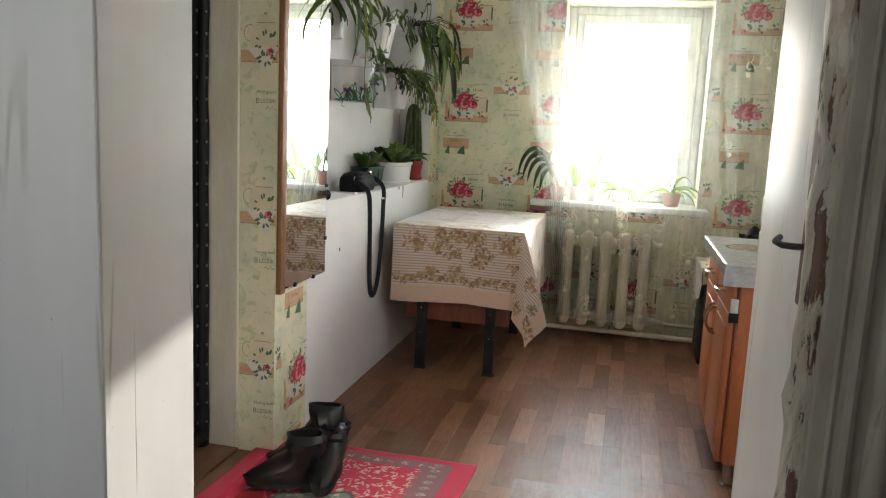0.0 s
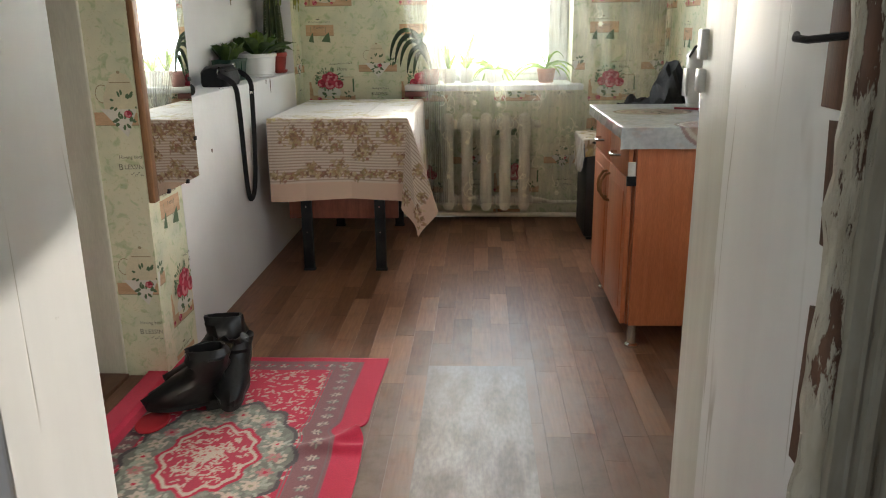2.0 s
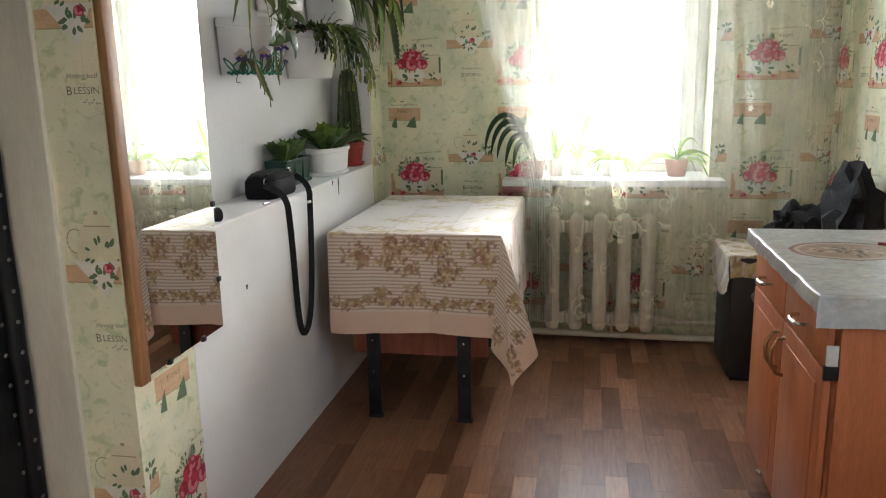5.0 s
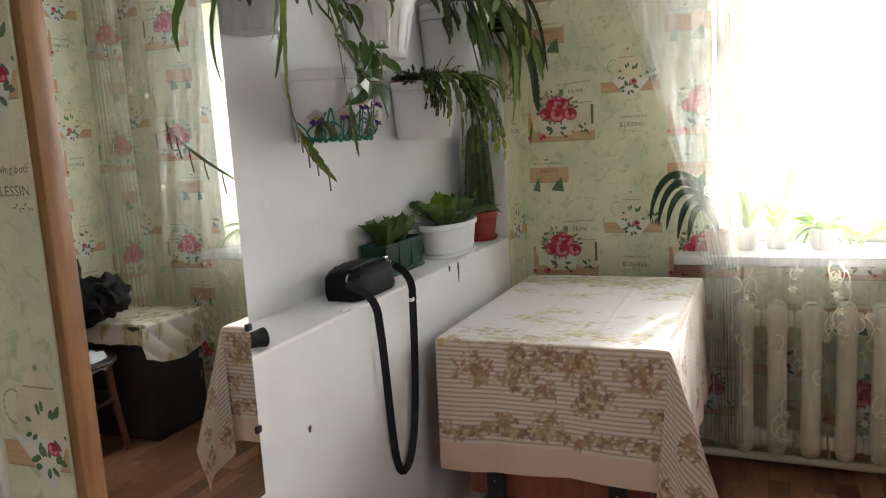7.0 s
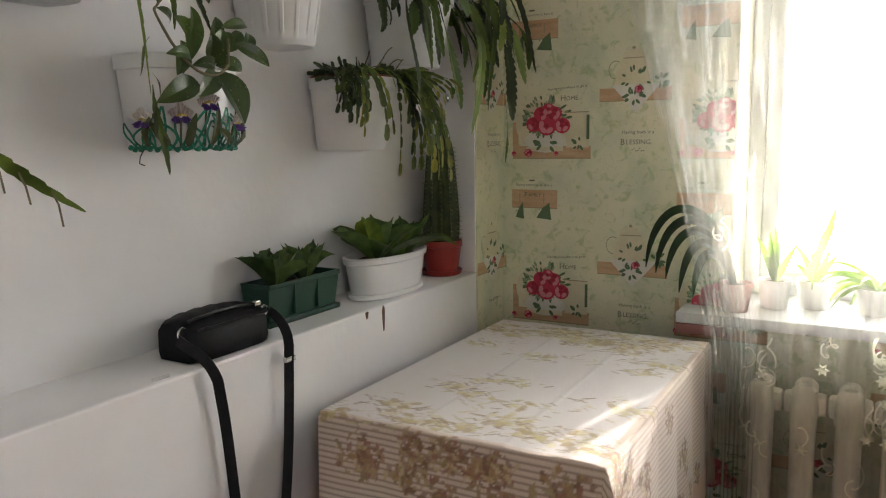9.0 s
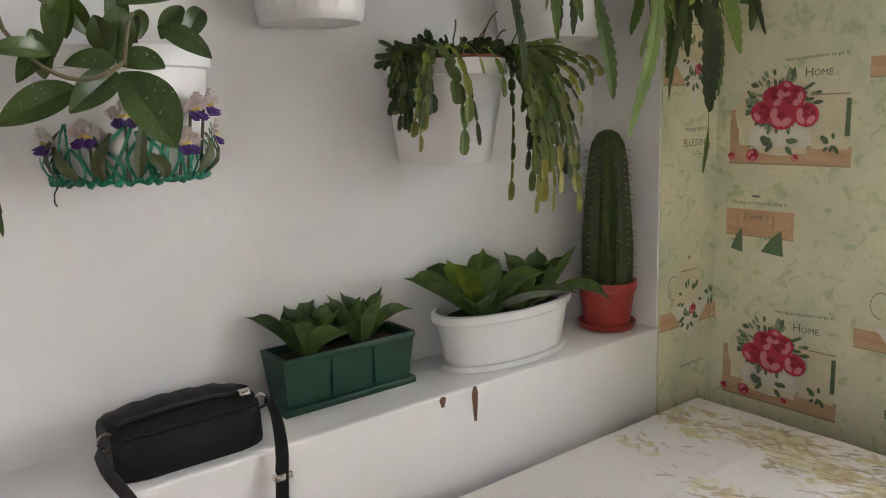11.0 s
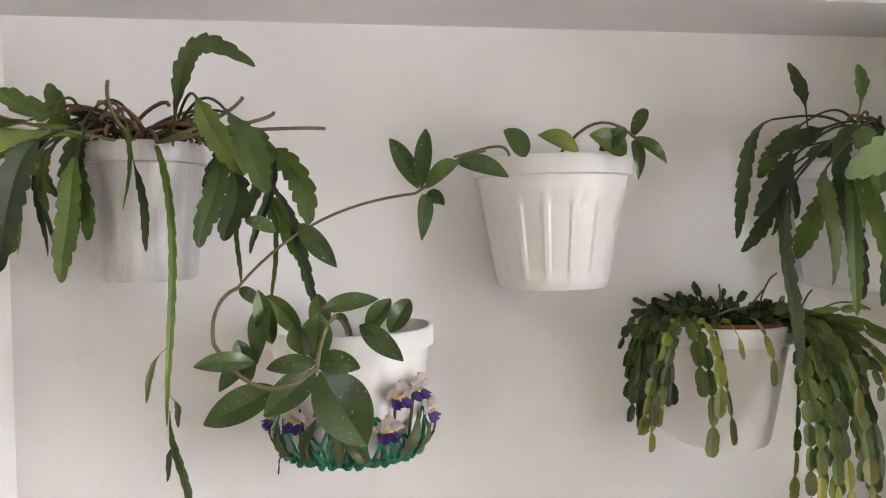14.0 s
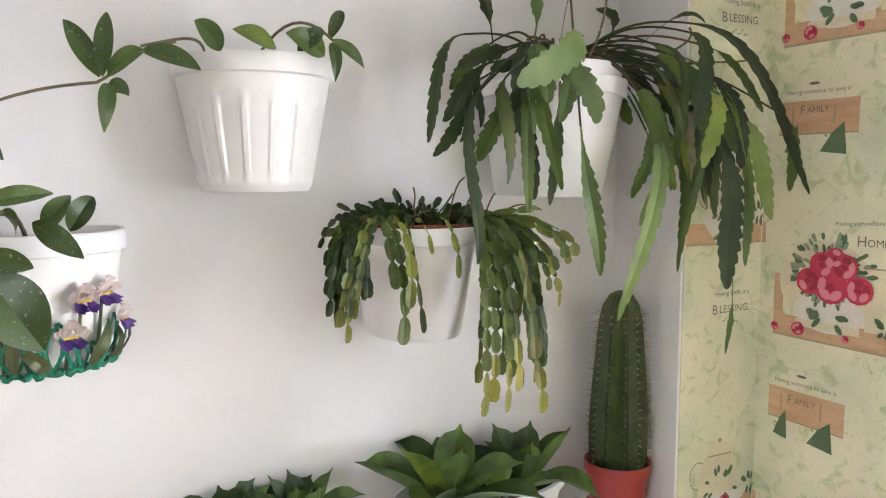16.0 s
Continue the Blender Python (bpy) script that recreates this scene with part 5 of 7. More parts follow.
ct = thing("coat", (0.88, 4.34, 0.46), "black coat with fur trim thrown over the chair back", "coat")
part("cloth", lump(0.88, 4.34, 0.77, 0.09, 0.2, 0.2, 0.6, 3), COAT, ct)
part("sleeve", lump(0.8, 4.46, 0.67, 0.13, 0.11, 0.12, 0.6, 5), COAT, ct)
part("fur_collar", lump(0.73, 4.54, 0.7, 0.1, 0.1, 0.09, 0.45, 9, None, 4), FUR, ct, "black fur collar")
rows = [[Vector((0.55 + 0.3 * i / 16 + 0.01 * math.sin(k), 4.17 + 0.22 * k / 8, 0.464 + 0.02 * abs(math.sin(i * 0.9 + k)) - (0.05 * (1 - i / 3) if i < 3 else 0))) for i in range(17)] for k in range(9)]
tw = part("towel", loft(rows, closed=False), TOWEL, None)
tagged(tw, "white towel lying rumpled on the chair seat", "towel")
tw.modifiers.new("nap", "SOLIDIFY").thickness = 0.012
cs = thing("chest", (0.73, 4.73, 0), "black lacquered chest in the corner by the window", "chest")
part("body", cuboid(0.48, 0.985, 4.52, 4.88, 0.02, 0.52, 0.012), CHEST_BLACK, cs)
part("lid", cuboid(0.47, 0.99, 4.51, 4.89, 0.525, 0.565, 0.01), CHEST_BLACK, cs)
part("plinth", cuboid(0.5, 0.97, 4.54, 4.86, 0.0, 0.02), CHEST_BLACK, cs)
r5 = random.Random(77)
nu, nv = 120, 110
img = np.zeros((nv, nu, 3)) + np.array((0.62, 0.54, 0.44))
for _ in range(60):
    cluster(img, r5, r5.uniform(0, nu), r5.uniform(0, nv), r5.uniform(0.4, 0.9), ((0.4, 0.3, 0.14), (0.3, 0.2, 0.1), (0.55, 0.44, 0.2)))


def chest_cloth(u, v):
    s, t = u * 0.66 - 0.16, v * 0.42
    sag = 0.006 * math.sin(s * 33 + t * 21)
    x, z = 0.468 + max(s, 0), 0.571 + abs(sag)
    if s < 0:
        z += s * (0.95 + 0.35 * math.sin(t * 7))
        x -= 0.006 + abs(sag)
    return (x, 4.48 + t + 0.01 * math.sin(s * 20), z if t > 0.03 or s < 0 else z - (0.03 - t) * 3)


cc = pattern_mesh("cloth_cover", nu, nv, chest_cloth, img, CLOTH)
tagged(cc, "cream floral cloth spread over the black chest", "cloth")


# ---- plants ----
def keep_clear(p):
    """Keeps leaves off the niche's back and cheek, the wall and the window wall."""
    p.x = max(p.x, -1.388)
    if p.y > 4.862 or p.y < 3.0:
        p.x = max(p.x, -1.165)
    p.y = min(p.y, 5.08)
    return p


def blade(points, left, right, facing, cup=0.2, bm=None):
    """A leaf five points wide: its two edges run on their own, and it is cupped across its midrib."""
    bm = bm or bmesh.new()
    pts = [Vector(p) for p in points]
    rows = []
    for i, p in enumerate(pts):
        d = (pts[min(i + 1, len(pts) - 1)] - pts[max(i - 1, 0)]).normalized()
        f = facing[i] if isinstance(facing, list) else Vector(facing).normalized()
        s = d.cross(f)
        s = s.normalized() if s.length > 1e-4 else Vector((0, 1, 0))
        nrm = s.cross(d).normalized()
        a, b = left[i] / 2, right[i] / 2
        rows.append([p - s * a + nrm * (a * cup), p - s * (a * 0.45) + nrm * (a * cup * 0.22), p - nrm * (0.08 * (a + b)), p + s * (b * 0.45) + nrm * (b * cup * 0.22), p + s * b + nrm * (b * cup)])
    return loft(rows, closed=False, bm=bm)


def scallop(n, w, notches, rnd, shift=0.0, foot=0.18, swell=0.35):
    """One edge of a flat stem: a thin foot, then a broad blade with shallow saw notches to a blunt tip."""
    out = []
    for i in range(n):
        t = i / (n - 1)
        g = min(1.0, max(0.0, (t - foot) / swell))
        body = (0.13 + 0.87 * g * g * (3 - 2 * g)) * math.sqrt(min(1.0, 0.01 + (1 - t) * 3.2))
        tooth = (t * notches + shift) % 1.0
        out.append(w * body * (0.68 + 0.32 * tooth ** 0.6 if tooth < 0.84 else 0.97 - 1.8 * (tooth - 0.84)))
    return out


def flat_stem(points, w, parent, material, rnd, face=(1, -0.3, 0.15), foot=None):
    n = len(points)
    a, b, c = (rnd.uniform(0, 6.28) for _ in range(3))
    amp = 0.004 + 0.05 * w
    pts = []
    for i, p in enumerate(points):
        q = i / (n - 1)
        pts.append(keep_clear(Vector(p) + Vector((math.sin(a + q * 4), math.sin(b + q * 5), 0.4 * math.sin(c + q * 5))) * amp * q))
    f = Vector(face) + Vector((rnd.uniform(-0.4, 0.4), rnd.uniform(-0.7, 0.7), rnd.uniform(-0.3, 0.3)))
    turn = rnd.uniform(-0.9, 0.9)
    faces = [(Matrix.Rotation(turn * (i / (n - 1) - 0.5), 4, "Z") @ f).normalized() for i in range(n)]
    length = sum((q - p).length for p, q in zip(pts, pts[1:]))
    notches = max(3, min(n // 5, round(length / 0.021)))
    foot, swell = rnd.uniform(0.05, 0.25) if foot is None else foot, rnd.uniform(0.2, 0.42)
    left, right = (scallop(n, w, notches, rnd, shift, foot, swell) for shift in (0.0, 0.5))
    return part("leaf", blade(pts, left, right, faces, rnd.uniform(-0.1, 0.4)), material, parent)


def sag(a, b, out, rnd, n=64):
    """A stem from a to b (y, z pairs) that swings out from the wall."""
    (y0, z0, x0), (y1, z1, x1) = a, b
    lift = max(0.012, 0.1 * abs(y1 - y0))
    c1 = (x0 + out, y0 + (y1 - y0) * 0.35 + rnd.uniform(-0.01, 0.01), z0 + lift)
    c2 = (x1 + out * 0.6, y1 + rnd.uniform(-0.012, 0.012), z0 + (z1 - z0) * 0.45 + lift * 0.4)
    return bez((x0, y0, z0), c1, c2, (x1, y1, z1), n - 1)


def bark(points, r, parent, name="stem"):
    return part(name, tube([keep_clear(Vector(p)) for p in points], r, 6), VINE, parent)


def bow(cx, cy, z, r, n=48, wob=None, deep=1.0):
    """A ring that is round in front and squared off flat against the niche's back."""
    out = []
    for i in range(n):
        a = 2 * math.pi * i / n
        c, s, k = math.cos(a), math.sin(a), wob(i) if wob else 1
        if c >= 0:
            out.append(Vector((cx + deep * r * c * k, cy + r * s * k, z)))
        else:
            out.append(Vector((cx + (cx + 1.397) * c, cy + r * math.copysign(abs(s) ** 0.25, s), z)))
    return out


def wall_pot(cx, cy, z0, z1, r0, r1, material, label, flutes=0, rim=0.03, deep=1.05):
    p = thing("wall_pot", (cx, cy, z0), label, "flower pot", HANG)
    n = 192 if flutes else 48
    hgt = z1 - rim - z0
    slope = lambda t: r0 + (r1 * 0.94 - r0) * t
    rings = [bow(cx, cy, z0, r0 * 0.96, n, None, deep), bow(cx, cy, z0 + 0.008, slope(0.04), n, None, deep)]
    if flutes:
        # shallow panels with an arched top between narrow bundles of ribs
        for k in range(15):
            t = 0.1 + 0.72 * k / 14
            def panel(i, t=t):
                u = (i * flutes / n) % 1.0
                across = abs(2 * u - 1)
                arch = t < 0.74 + 0.06 * math.sqrt(max(0.0, 1 - across * across)) and t > 0.11
                return 1 - (0.03 if across < 0.7 and arch else 0.0)
            rings.append(bow(cx, cy, z0 + hgt * t, slope(t), n, panel, deep))
    else:
        rings += [bow(cx, cy, z0 + hgt * t, slope(t), n, None, deep) for t in (0.3, 0.6, 0.85)]
    rings += [bow(cx, cy, z0 + hgt * t, slope(t), n, None, deep) for t in (0.9, 1.0)]
    part("body", loft(rings, (True, False)), material, p)
    part("rim", loft([bow(cx, cy, z, r1 * k, n, None, deep) for k, z in ((0.94, z1 - rim), (1.0, z1 - rim + 0.002), (1.0, z1 - 0.003), (0.985, z1), (0.95, z1), (0.92, z1 - 0.022), (0.9, z1 - 0.04))], (False, False)), material, p)
    part("soil", loft([bow(cx, cy, z, r1 * k, n, None, deep) for k, z in ((0.91, z1 - 0.04), (0.5, z1 - 0.03), (0.02, z1 - 0.026))]), SOIL, p)
    return p


def flower_pot(cx, cy, z0, z1, r0, r1, material, label, rim=0.022):
    p = thing("flower_pot", (cx, cy, z0), label, "flower pot")
    hgt = z1 - rim - z0
    part("body", turned(cx, cy, [(r0 * 0.96, z0), (r0, z0 + 0.008)] + [(r0 + (r1 * 0.94 - r0) * t, z0 + hgt * t) for t in (0.3, 0.6, 0.85, 1.0)], 36, caps=(True, False)), material, p)
    part("rim", turned(cx, cy, [(r1 * 0.94, z1 - rim), (r1, z1 - rim + 0.002), (r1, z1 - 0.003), (r1 * 0.985, z1), (r1 * 0.93, z1), (r1 * 0.91, z1 - 0.02)], 36, caps=(False, False)), material, p)
    part("soil", turned(cx, cy, [(r1 * 0.92, z1 - 0.02), (r1 * 0.6, z1 - 0.012), (0.004, z1 - 0.008)], 20), SOIL, p)
    return p


def hoya_leaf(y0, z0, y1, z1, w, x, parent, rnd):
    a, b = Vector((x + rnd.uniform(-0.015, 0.015), y0, z0)), Vector((x + rnd.uniform(-0.01, 0.03), y1, z1))
    d = b - a
    mid = Vector((rnd.uniform(0.008, 0.02), 0, rnd.uniform(0.002, 0.01)))
    pts = bez(a, a + d * 0.33 + mid, a + d * 0.7 + mid, b, 12)
    widths = [w * max(0.06, math.sin(math.pi * min(1, (i / 12) ** 0.85)) ** 0.8) for i in range(13)]
    lf = part("leaf", blade([keep_clear(p) for p in pts], widths, widths, (1, -0.25 + rnd.uniform(-0.4, 0.4), 0.3 + rnd.uniform(-0.3, 0.3)), rnd.uniform(0.1, 0.4)), HOYA, parent)
    return lf


HANG = "pots hanging on the niche wall"
# grey pot with the long trailing leaf cactus
rnd = random.Random(41)
lp = wall_pot(-1.33, 3.467, 1.632, 1.829, 0.068, 0.086, POT_GREY, "grey translucent plastic pot hanging on the wall")
pl1 = thing("leaf_cactus", (-1.306, 3.468, 1.81), "trailing leaf cactus with long serrated stems", "plant", "leaf cacti")
LP_WINDOW = ((3.56, 1.88, 3.62, 1.77, 0.037, -1.15), (3.6, 1.86, 3.66, 1.75, 0.044, -1.13), (3.58, 1.82, 3.57, 1.68, 0.034, -1.16), (3.6, 1.79, 3.6, 1.69, 0.038, -1.18), (3.66, 1.81, 3.71, 1.71, 0.037, -1.16), (3.65, 1.75, 3.69, 1.66, 0.03, -1.2), (3.64, 1.77, 3.65, 1.59, 0.013, -1.2), (3.65, 1.77, 3.72, 1.59, 0.018, -1.18), (3.62, 1.85, 3.65, 1.79, 0.034, -1.2), (3.6, 1.73, 3.61, 1.63, 0.009, -1.2))
LP_MIRROR = ((3.41, 1.8, 3.41, 1.64, 0.032, -1.14), (3.37, 1.82, 3.34, 1.66, 0.042, -1.13), (3.35, 1.8, 3.34, 1.68, 0.036, -1.16), (3.38, 1.82, 3.38, 1.73, 0.022, -1.16), (3.47, 1.85, 3.48, 1.73, 0.013, -1.15), (3.48, 1.8, 3.51, 1.68, 0.014, -1.14), (3.38, 1.85, 3.36, 1.9, 0.036, -1.24), (3.38, 1.86, 3.34, 1.88, 0.03, -1.14), (3.35, 1.85, 3.3, 1.83, 0.027, -1.16), (3.36, 1.81, 3.38, 1.67, 0.01, -1.2))


def hang_leaf(parent, crown, y0, z0, y1, z1, w, x1, rnd, material):
    """A leaf on a thin stalk that rises from the crown, bends over at (y0, z0) and hangs to (y1, z1)."""
    x0 = x1 - 0.05
    bend = Vector((x0, y0, z0))
    root = crown + Vector((rnd.uniform(-0.03, 0.04), rnd.uniform(-0.04, 0.04), 0.0))
    top = Vector((crown.x * 0.4 + x0 * 0.6, crown.y * 0.45 + y0 * 0.55, max(crown.z, z0) + rnd.uniform(0.015, 0.05)))
    part("stalk", tube([keep_clear(p) for p in bez(root, root.lerp(top, 0.6) + Vector((0, 0, 0.02)), top, bend, 12)], [0.0026 - 0.00006 * k for k in range(13)], 6), STALK if rnd.random() < 0.1 else EPI_DARK, parent)
    end = Vector((x1, y1, z1))
    way = (bend - top).normalized() * (end - bend).length * 0.35
    pts = bez(bend, bend + way, end.lerp(bend, 0.3) + Vector((0.012, 0, 0)), end, 60)
    flat_stem(pts, w, parent, material, rnd, foot=rnd.uniform(-0.12, 0.08))


crown = Vector((-1.3, 3.47, 1.825))
for k, (y0, z0, y1, z1, w, x) in enumerate(LP_WINDOW + LP_MIRROR):
    hang_leaf(pl1, crown + Vector((0, 0.06 if k < len(LP_WINDOW) else -0.05, 0)), y0, z0, y1, z1, w, x, rnd, EPI_DARK if k % 4 == 3 else EPI)
for k in range(10):
    y0 = rnd.choice((rnd.uniform(3.33, 3.42), rnd.uniform(3.54, 3.64)))
    hang_leaf(pl1, crown, y0, rnd.uniform(1.82, 1.86), y0 + rnd.uniform(-0.03, 0.03), rnd.uniform(1.67, 1.76), rnd.uniform(0.014, 0.034), rnd.uniform(-1.26, -1.18), rnd, EPI_DARK if k % 2 else EPI)
# stems that trail over the mirror and far down the wall
for y1, z1, w in ((3.25, 1.68, 0.034), (3.2, 1.72, 0.036), (3.16, 1.56, 0.03), (3.22, 1.5, 0.026)):
    flat_stem(sag((3.41, 1.83, -1.25), (y1, z1, -1.1 + rnd.uniform(-0.04, 0.04)), 0.09, rnd), w, pl1, EPI, rnd)
flat_stem(bez((-1.24, 3.5, 1.82), (-1.17, 3.54, 1.75), (-1.14, 3.53, 1.6), (-1.13, 3.53, 1.46), 70), 0.012, pl1, EPI, rnd, foot=-0.2)
flat_stem(bez((-1.13, 3.53, 1.48), (-1.13, 3.53, 1.43), (-1.13, 3.545, 1.39), (-1.13, 3.555, 1.325), 40), 0.015, pl1, EPI, rnd, foot=0.0)
for y0, z0, dy, l in ((3.53, 1.56, -0.03, 0.07), (3.535, 1.44, -0.012, 0.05), (3.53, 1.5, 0.014, 0.04), (3.54, 1.4, 0.012, 0.03)):
    flat_stem(bez((-1.13, y0, z0), (-1.125, y0 + dy * 0.4, z0 - 0.01), (-1.125, y0 + dy, z0 - l * 0.5), (-1.13, y0 + dy, z0 - l), 16), 0.009, pl1, EPI_DARK, rnd)
flat_stem(bez((-1.25, 3.52, 1.82), (-1.23, 3.53, 1.94), (-1.2, 3.56, 1.99), (-1.18, 3.64, 1.92), 50), 0.034, pl1, EPI, rnd, foot=0.1)
flat_stem(bez((-1.2, 3.4, 1.84), (-1.06, 3.2, 1.86), (-1.0, 3.1, 1.62), (-1.03, 3.13, 1.45), 70), 0.013, pl1, EPI, rnd, (0.5, -1.0, 0.1), -0.2)
flat_stem(bez((-1.03, 3.13, 1.46), (-1.04, 3.15, 1.38), (-1.05, 3.2, 1.36), (-1.06, 3.34, 1.28), 50), 0.022, pl1, EPI, rnd, (0.5, -1.0, 0.5), 0.25)
for k in range(5):
    p = bez((-1.03, 3.13, 1.46), (-1.04, 3.15, 1.38), (-1.05, 3.2, 1.36), (-1.06, 3.34, 1.28), 6)[k + 1]
    bark([p, p + Vector((0.004, 0.006, -0.02)), p + Vector((0.002, 0.012, -rnd.uniform(0.035, 0.06)))], 0.0016, pl1, "aerial_root")
for y1, z1 in ((3.727, 1.839), (3.31, 1.86), (3.62, 1.88), (3.45, 1.9), (3.66, 1.86)):
    bark(sag((3.48, 1.82, -1.26), (y1, z1, -1.2), 0.03, rnd), 0.0026, pl1)

def stalks(parent, cx, cy, z, count, reach):
    for _ in range(count):
        a = rnd.uniform(-1.5, 1.5)
        end = Vector((cx + reach * 0.7 * math.cos(a), cy + reach * math.sin(a), z + rnd.uniform(-0.01, 0.05)))
        s = Vector((cx + rnd.uniform(-0.02, 0.02), cy + rnd.uniform(-0.03, 0.03), z - 0.015))
        part("stalk", tube([keep_clear(p) for p in bez(s, s + Vector((0.01, 0, 0.05)), end + Vector((0, 0, 0.02)), end, 8)], 0.0028, 6), STALK, parent, "thin red-brown stalk")


stalks(pl1, -1.3, 3.468, 1.825, 26, 0.11)

# white fluted pot with a young wax plant
wp = wall_pot(-1.33, 4.086, 1.605, 1.807, 0.085, 0.125, POT_WHITE, "white fluted plastic pot hanging on the wall", 16)
pl2 = thing("wax_plant", (-1.272, 4.07, 1.795), "young wax plant with a few glossy oval leaves", "plant", "wax plants")
for y0, z0, y1, z1, w in ((4.007, 1.8, 3.97, 1.834, 0.03), (4.087, 1.81, 4.024, 1.83, 0.034), (4.16, 1.805, 4.096, 1.829, 0.036), (4.164, 1.828, 4.178, 1.865, 0.022), (4.169, 1.828, 4.221, 1.79, 0.022), (4.169, 1.824, 4.169, 1.766, 0.018), (3.907, 1.795, 3.976, 1.77, 0.03), (4.12, 1.81, 4.15, 1.84, 0.024)):
    hoya_leaf(y0, z0, y1, z1, w, -1.2, pl2, rnd)
bark(bez((-1.27, 4.07, 1.795), (-1.22, 4.1, 1.86), (-1.2, 4.13, 1.865), (-1.19, 4.168, 1.826), 10), 0.0022, pl2)
bark(bez((-1.26, 4.0, 1.795), (-1.21, 3.99, 1.83), (-1.2, 3.96, 1.815), (-1.2, 3.905, 1.8), 10), 0.0022, pl2)

# flower pot trimmed with ribbon irises
fp = wall_pot(-1.33, 3.762, 1.364, 1.554, 0.102, 0.127, POT_WHITE, "white pot with ribbon-embroidered irises hanging on the wall")
RIB_GREEN = noisy("green_ribbon", (0.0, 0.13, 0.07), (0.01, 0.25, 0.14), 30.0, 0.4, 0, 0.3, 120.0)
RIB_OLIVE = noisy("olive_ribbon", (0.05, 0.065, 0.02), (0.1, 0.12, 0.04), 30.0, 0.4)
RIB_WHITE = noisy("cream_ribbon", (0.66, 0.56, 0.52), (0.8, 0.74, 0.7), 30.0, 0.4)
RIB_PURPLE = noisy("purple_ribbon", (0.08, 0.03, 0.2), (0.16, 0.07, 0.34), 30.0, 0.4)
RIB_YELLOW = noisy("yellow_ribbon", (0.5, 0.34, 0.06), (0.62, 0.45, 0.12), 30.0, 0.4)


def on_pot(a, z, off=0.004):
    r = 0.102 + (0.1194 - 0.102) * (z - 1.364) / 0.16 + off
    return Vector((-1.33 + 1.05 * r * math.cos(a), 3.762 + r * math.sin(a), z - 0.012))


def ruffle(c, a, width, height, material, parent, label=""):
    """A gathered bit of ribbon: a small wavy fan standing off the pot."""
    side, out = Vector((-math.sin(a), math.cos(a), 0)), Vector((math.cos(a), math.sin(a), 0))
    rows = []
    for q in range(4):
        s = q / 3
        rows.append([c + side * (width * (u / 12 - 0.5) * (0.5 + 0.8 * s)) + Vector((0, 0, height * s * (1 - 0.5 * (2 * u / 12 - 1) ** 2))) + out * (0.006 + 0.011 * s + 0.005 * s * math.sin(u * 2.1 + c.z * 90)) for u in range(13)])
    return part("petal", loft(rows, closed=False), material, parent, label)


steps = 120
part("ribbon_braid", tube([on_pot(-1.8 + 3.6 * k / steps, 1.381 + 0.003 * math.sin(k * 1.1), 0.004 + 0.002 * math.cos(k * 1.1)) for k in range(steps + 1)], [0.0042 + 0.0018 * math.sin(k * 1.57) for k in range(steps + 1)], 7), RIB_GREEN, fp, "green ribbon braid round the foot")
for k in range(22):
    a = -1.6 + 3.2 * k / 21 + rnd.uniform(-0.05, 0.05)
    h, lean, wide = rnd.uniform(0.03, 0.085), rnd.uniform(-0.35, 0.35), rnd.uniform(0.05, 0.12)
    loop = [on_pot(a + lean * t * t + wide * math.sin(math.pi * t) * sgn, 1.384 + h * t, 0.005 + 0.01 * math.sin(t * 3.14)) for sgn, ts in ((-1, (0, 0.2, 0.4, 0.6, 0.8, 0.95)), (1, (0.95, 0.8, 0.6, 0.4, 0.2, 0))) for t in ts]
    part("ribbon_loop", ribbon(loop, [0.005] * len(loop), (math.cos(a), math.sin(a), 0), 0.2), RIB_GREEN, fp, "narrow looped green ribbon")
for a, h, lean, w in ((-1.3, 0.07, 0.2, 0.016), (-0.95, 0.05, -0.3, 0.02), (-0.62, 0.065, 0.15, 0.018), (-0.2, 0.09, 0.1, 0.016), (0.1, 0.04, -0.3, 0.02), (0.62, 0.06, 0.3, 0.022), (0.95, 0.05, 0.15, 0.018), (1.3, 0.06, -0.1, 0.016)):
    bm = ribbon([on_pot(a + lean * t * t, 1.384 + h * t, 0.006 + 0.014 * math.sin(t * 3.14)) for t in (0, 0.2, 0.4, 0.6, 0.8, 1.0)], [w * q for q in (0.4, 0.8, 1.0, 0.9, 0.6, 0.15)], (math.cos(a), math.sin(a), 0), 0.4)
    part("ribbon_leaf", bm, RIB_OLIVE, fp, "folded olive ribbon leaf")
for a, z in ((-1.3, 1.432), (-0.72, 1.44), (-0.3, 1.465), (0.36, 1.425), (0.5, 1.472), (0.78, 1.478), (1.15, 1.435)):
    fl = part("iris_stem", tube([on_pot(a - 0.03, 1.385, 0.006), on_pot(a, z, 0.007)], 0.0024, 6), RIB_OLIVE, fp, "ribbon iris")
    c = on_pot(a, z, 0.004)
    for q in (-1, 0, 1):
        ruffle(on_pot(a + 0.1 * q, z + 0.004 - 0.003 * abs(q), 0.004), a, 0.02, 0.026 if q == 0 else 0.019, RIB_WHITE, fl)
    for q in (-1, 1):
        ruffle(on_pot(a + 0.07 * q, z + 0.004, 0.008), a, 0.016, -0.015, RIB_PURPLE, fl, "gathered purple ribbon petal")
    part("petal", ribbon([on_pot(a - 0.08, z + 0.004, 0.016), on_pot(a, z + 0.007, 0.022), on_pot(a + 0.08, z + 0.004, 0.016)], [0.003, 0.005, 0.003], (math.cos(a), math.sin(a), 0), 0.3), RIB_YELLOW, fl)
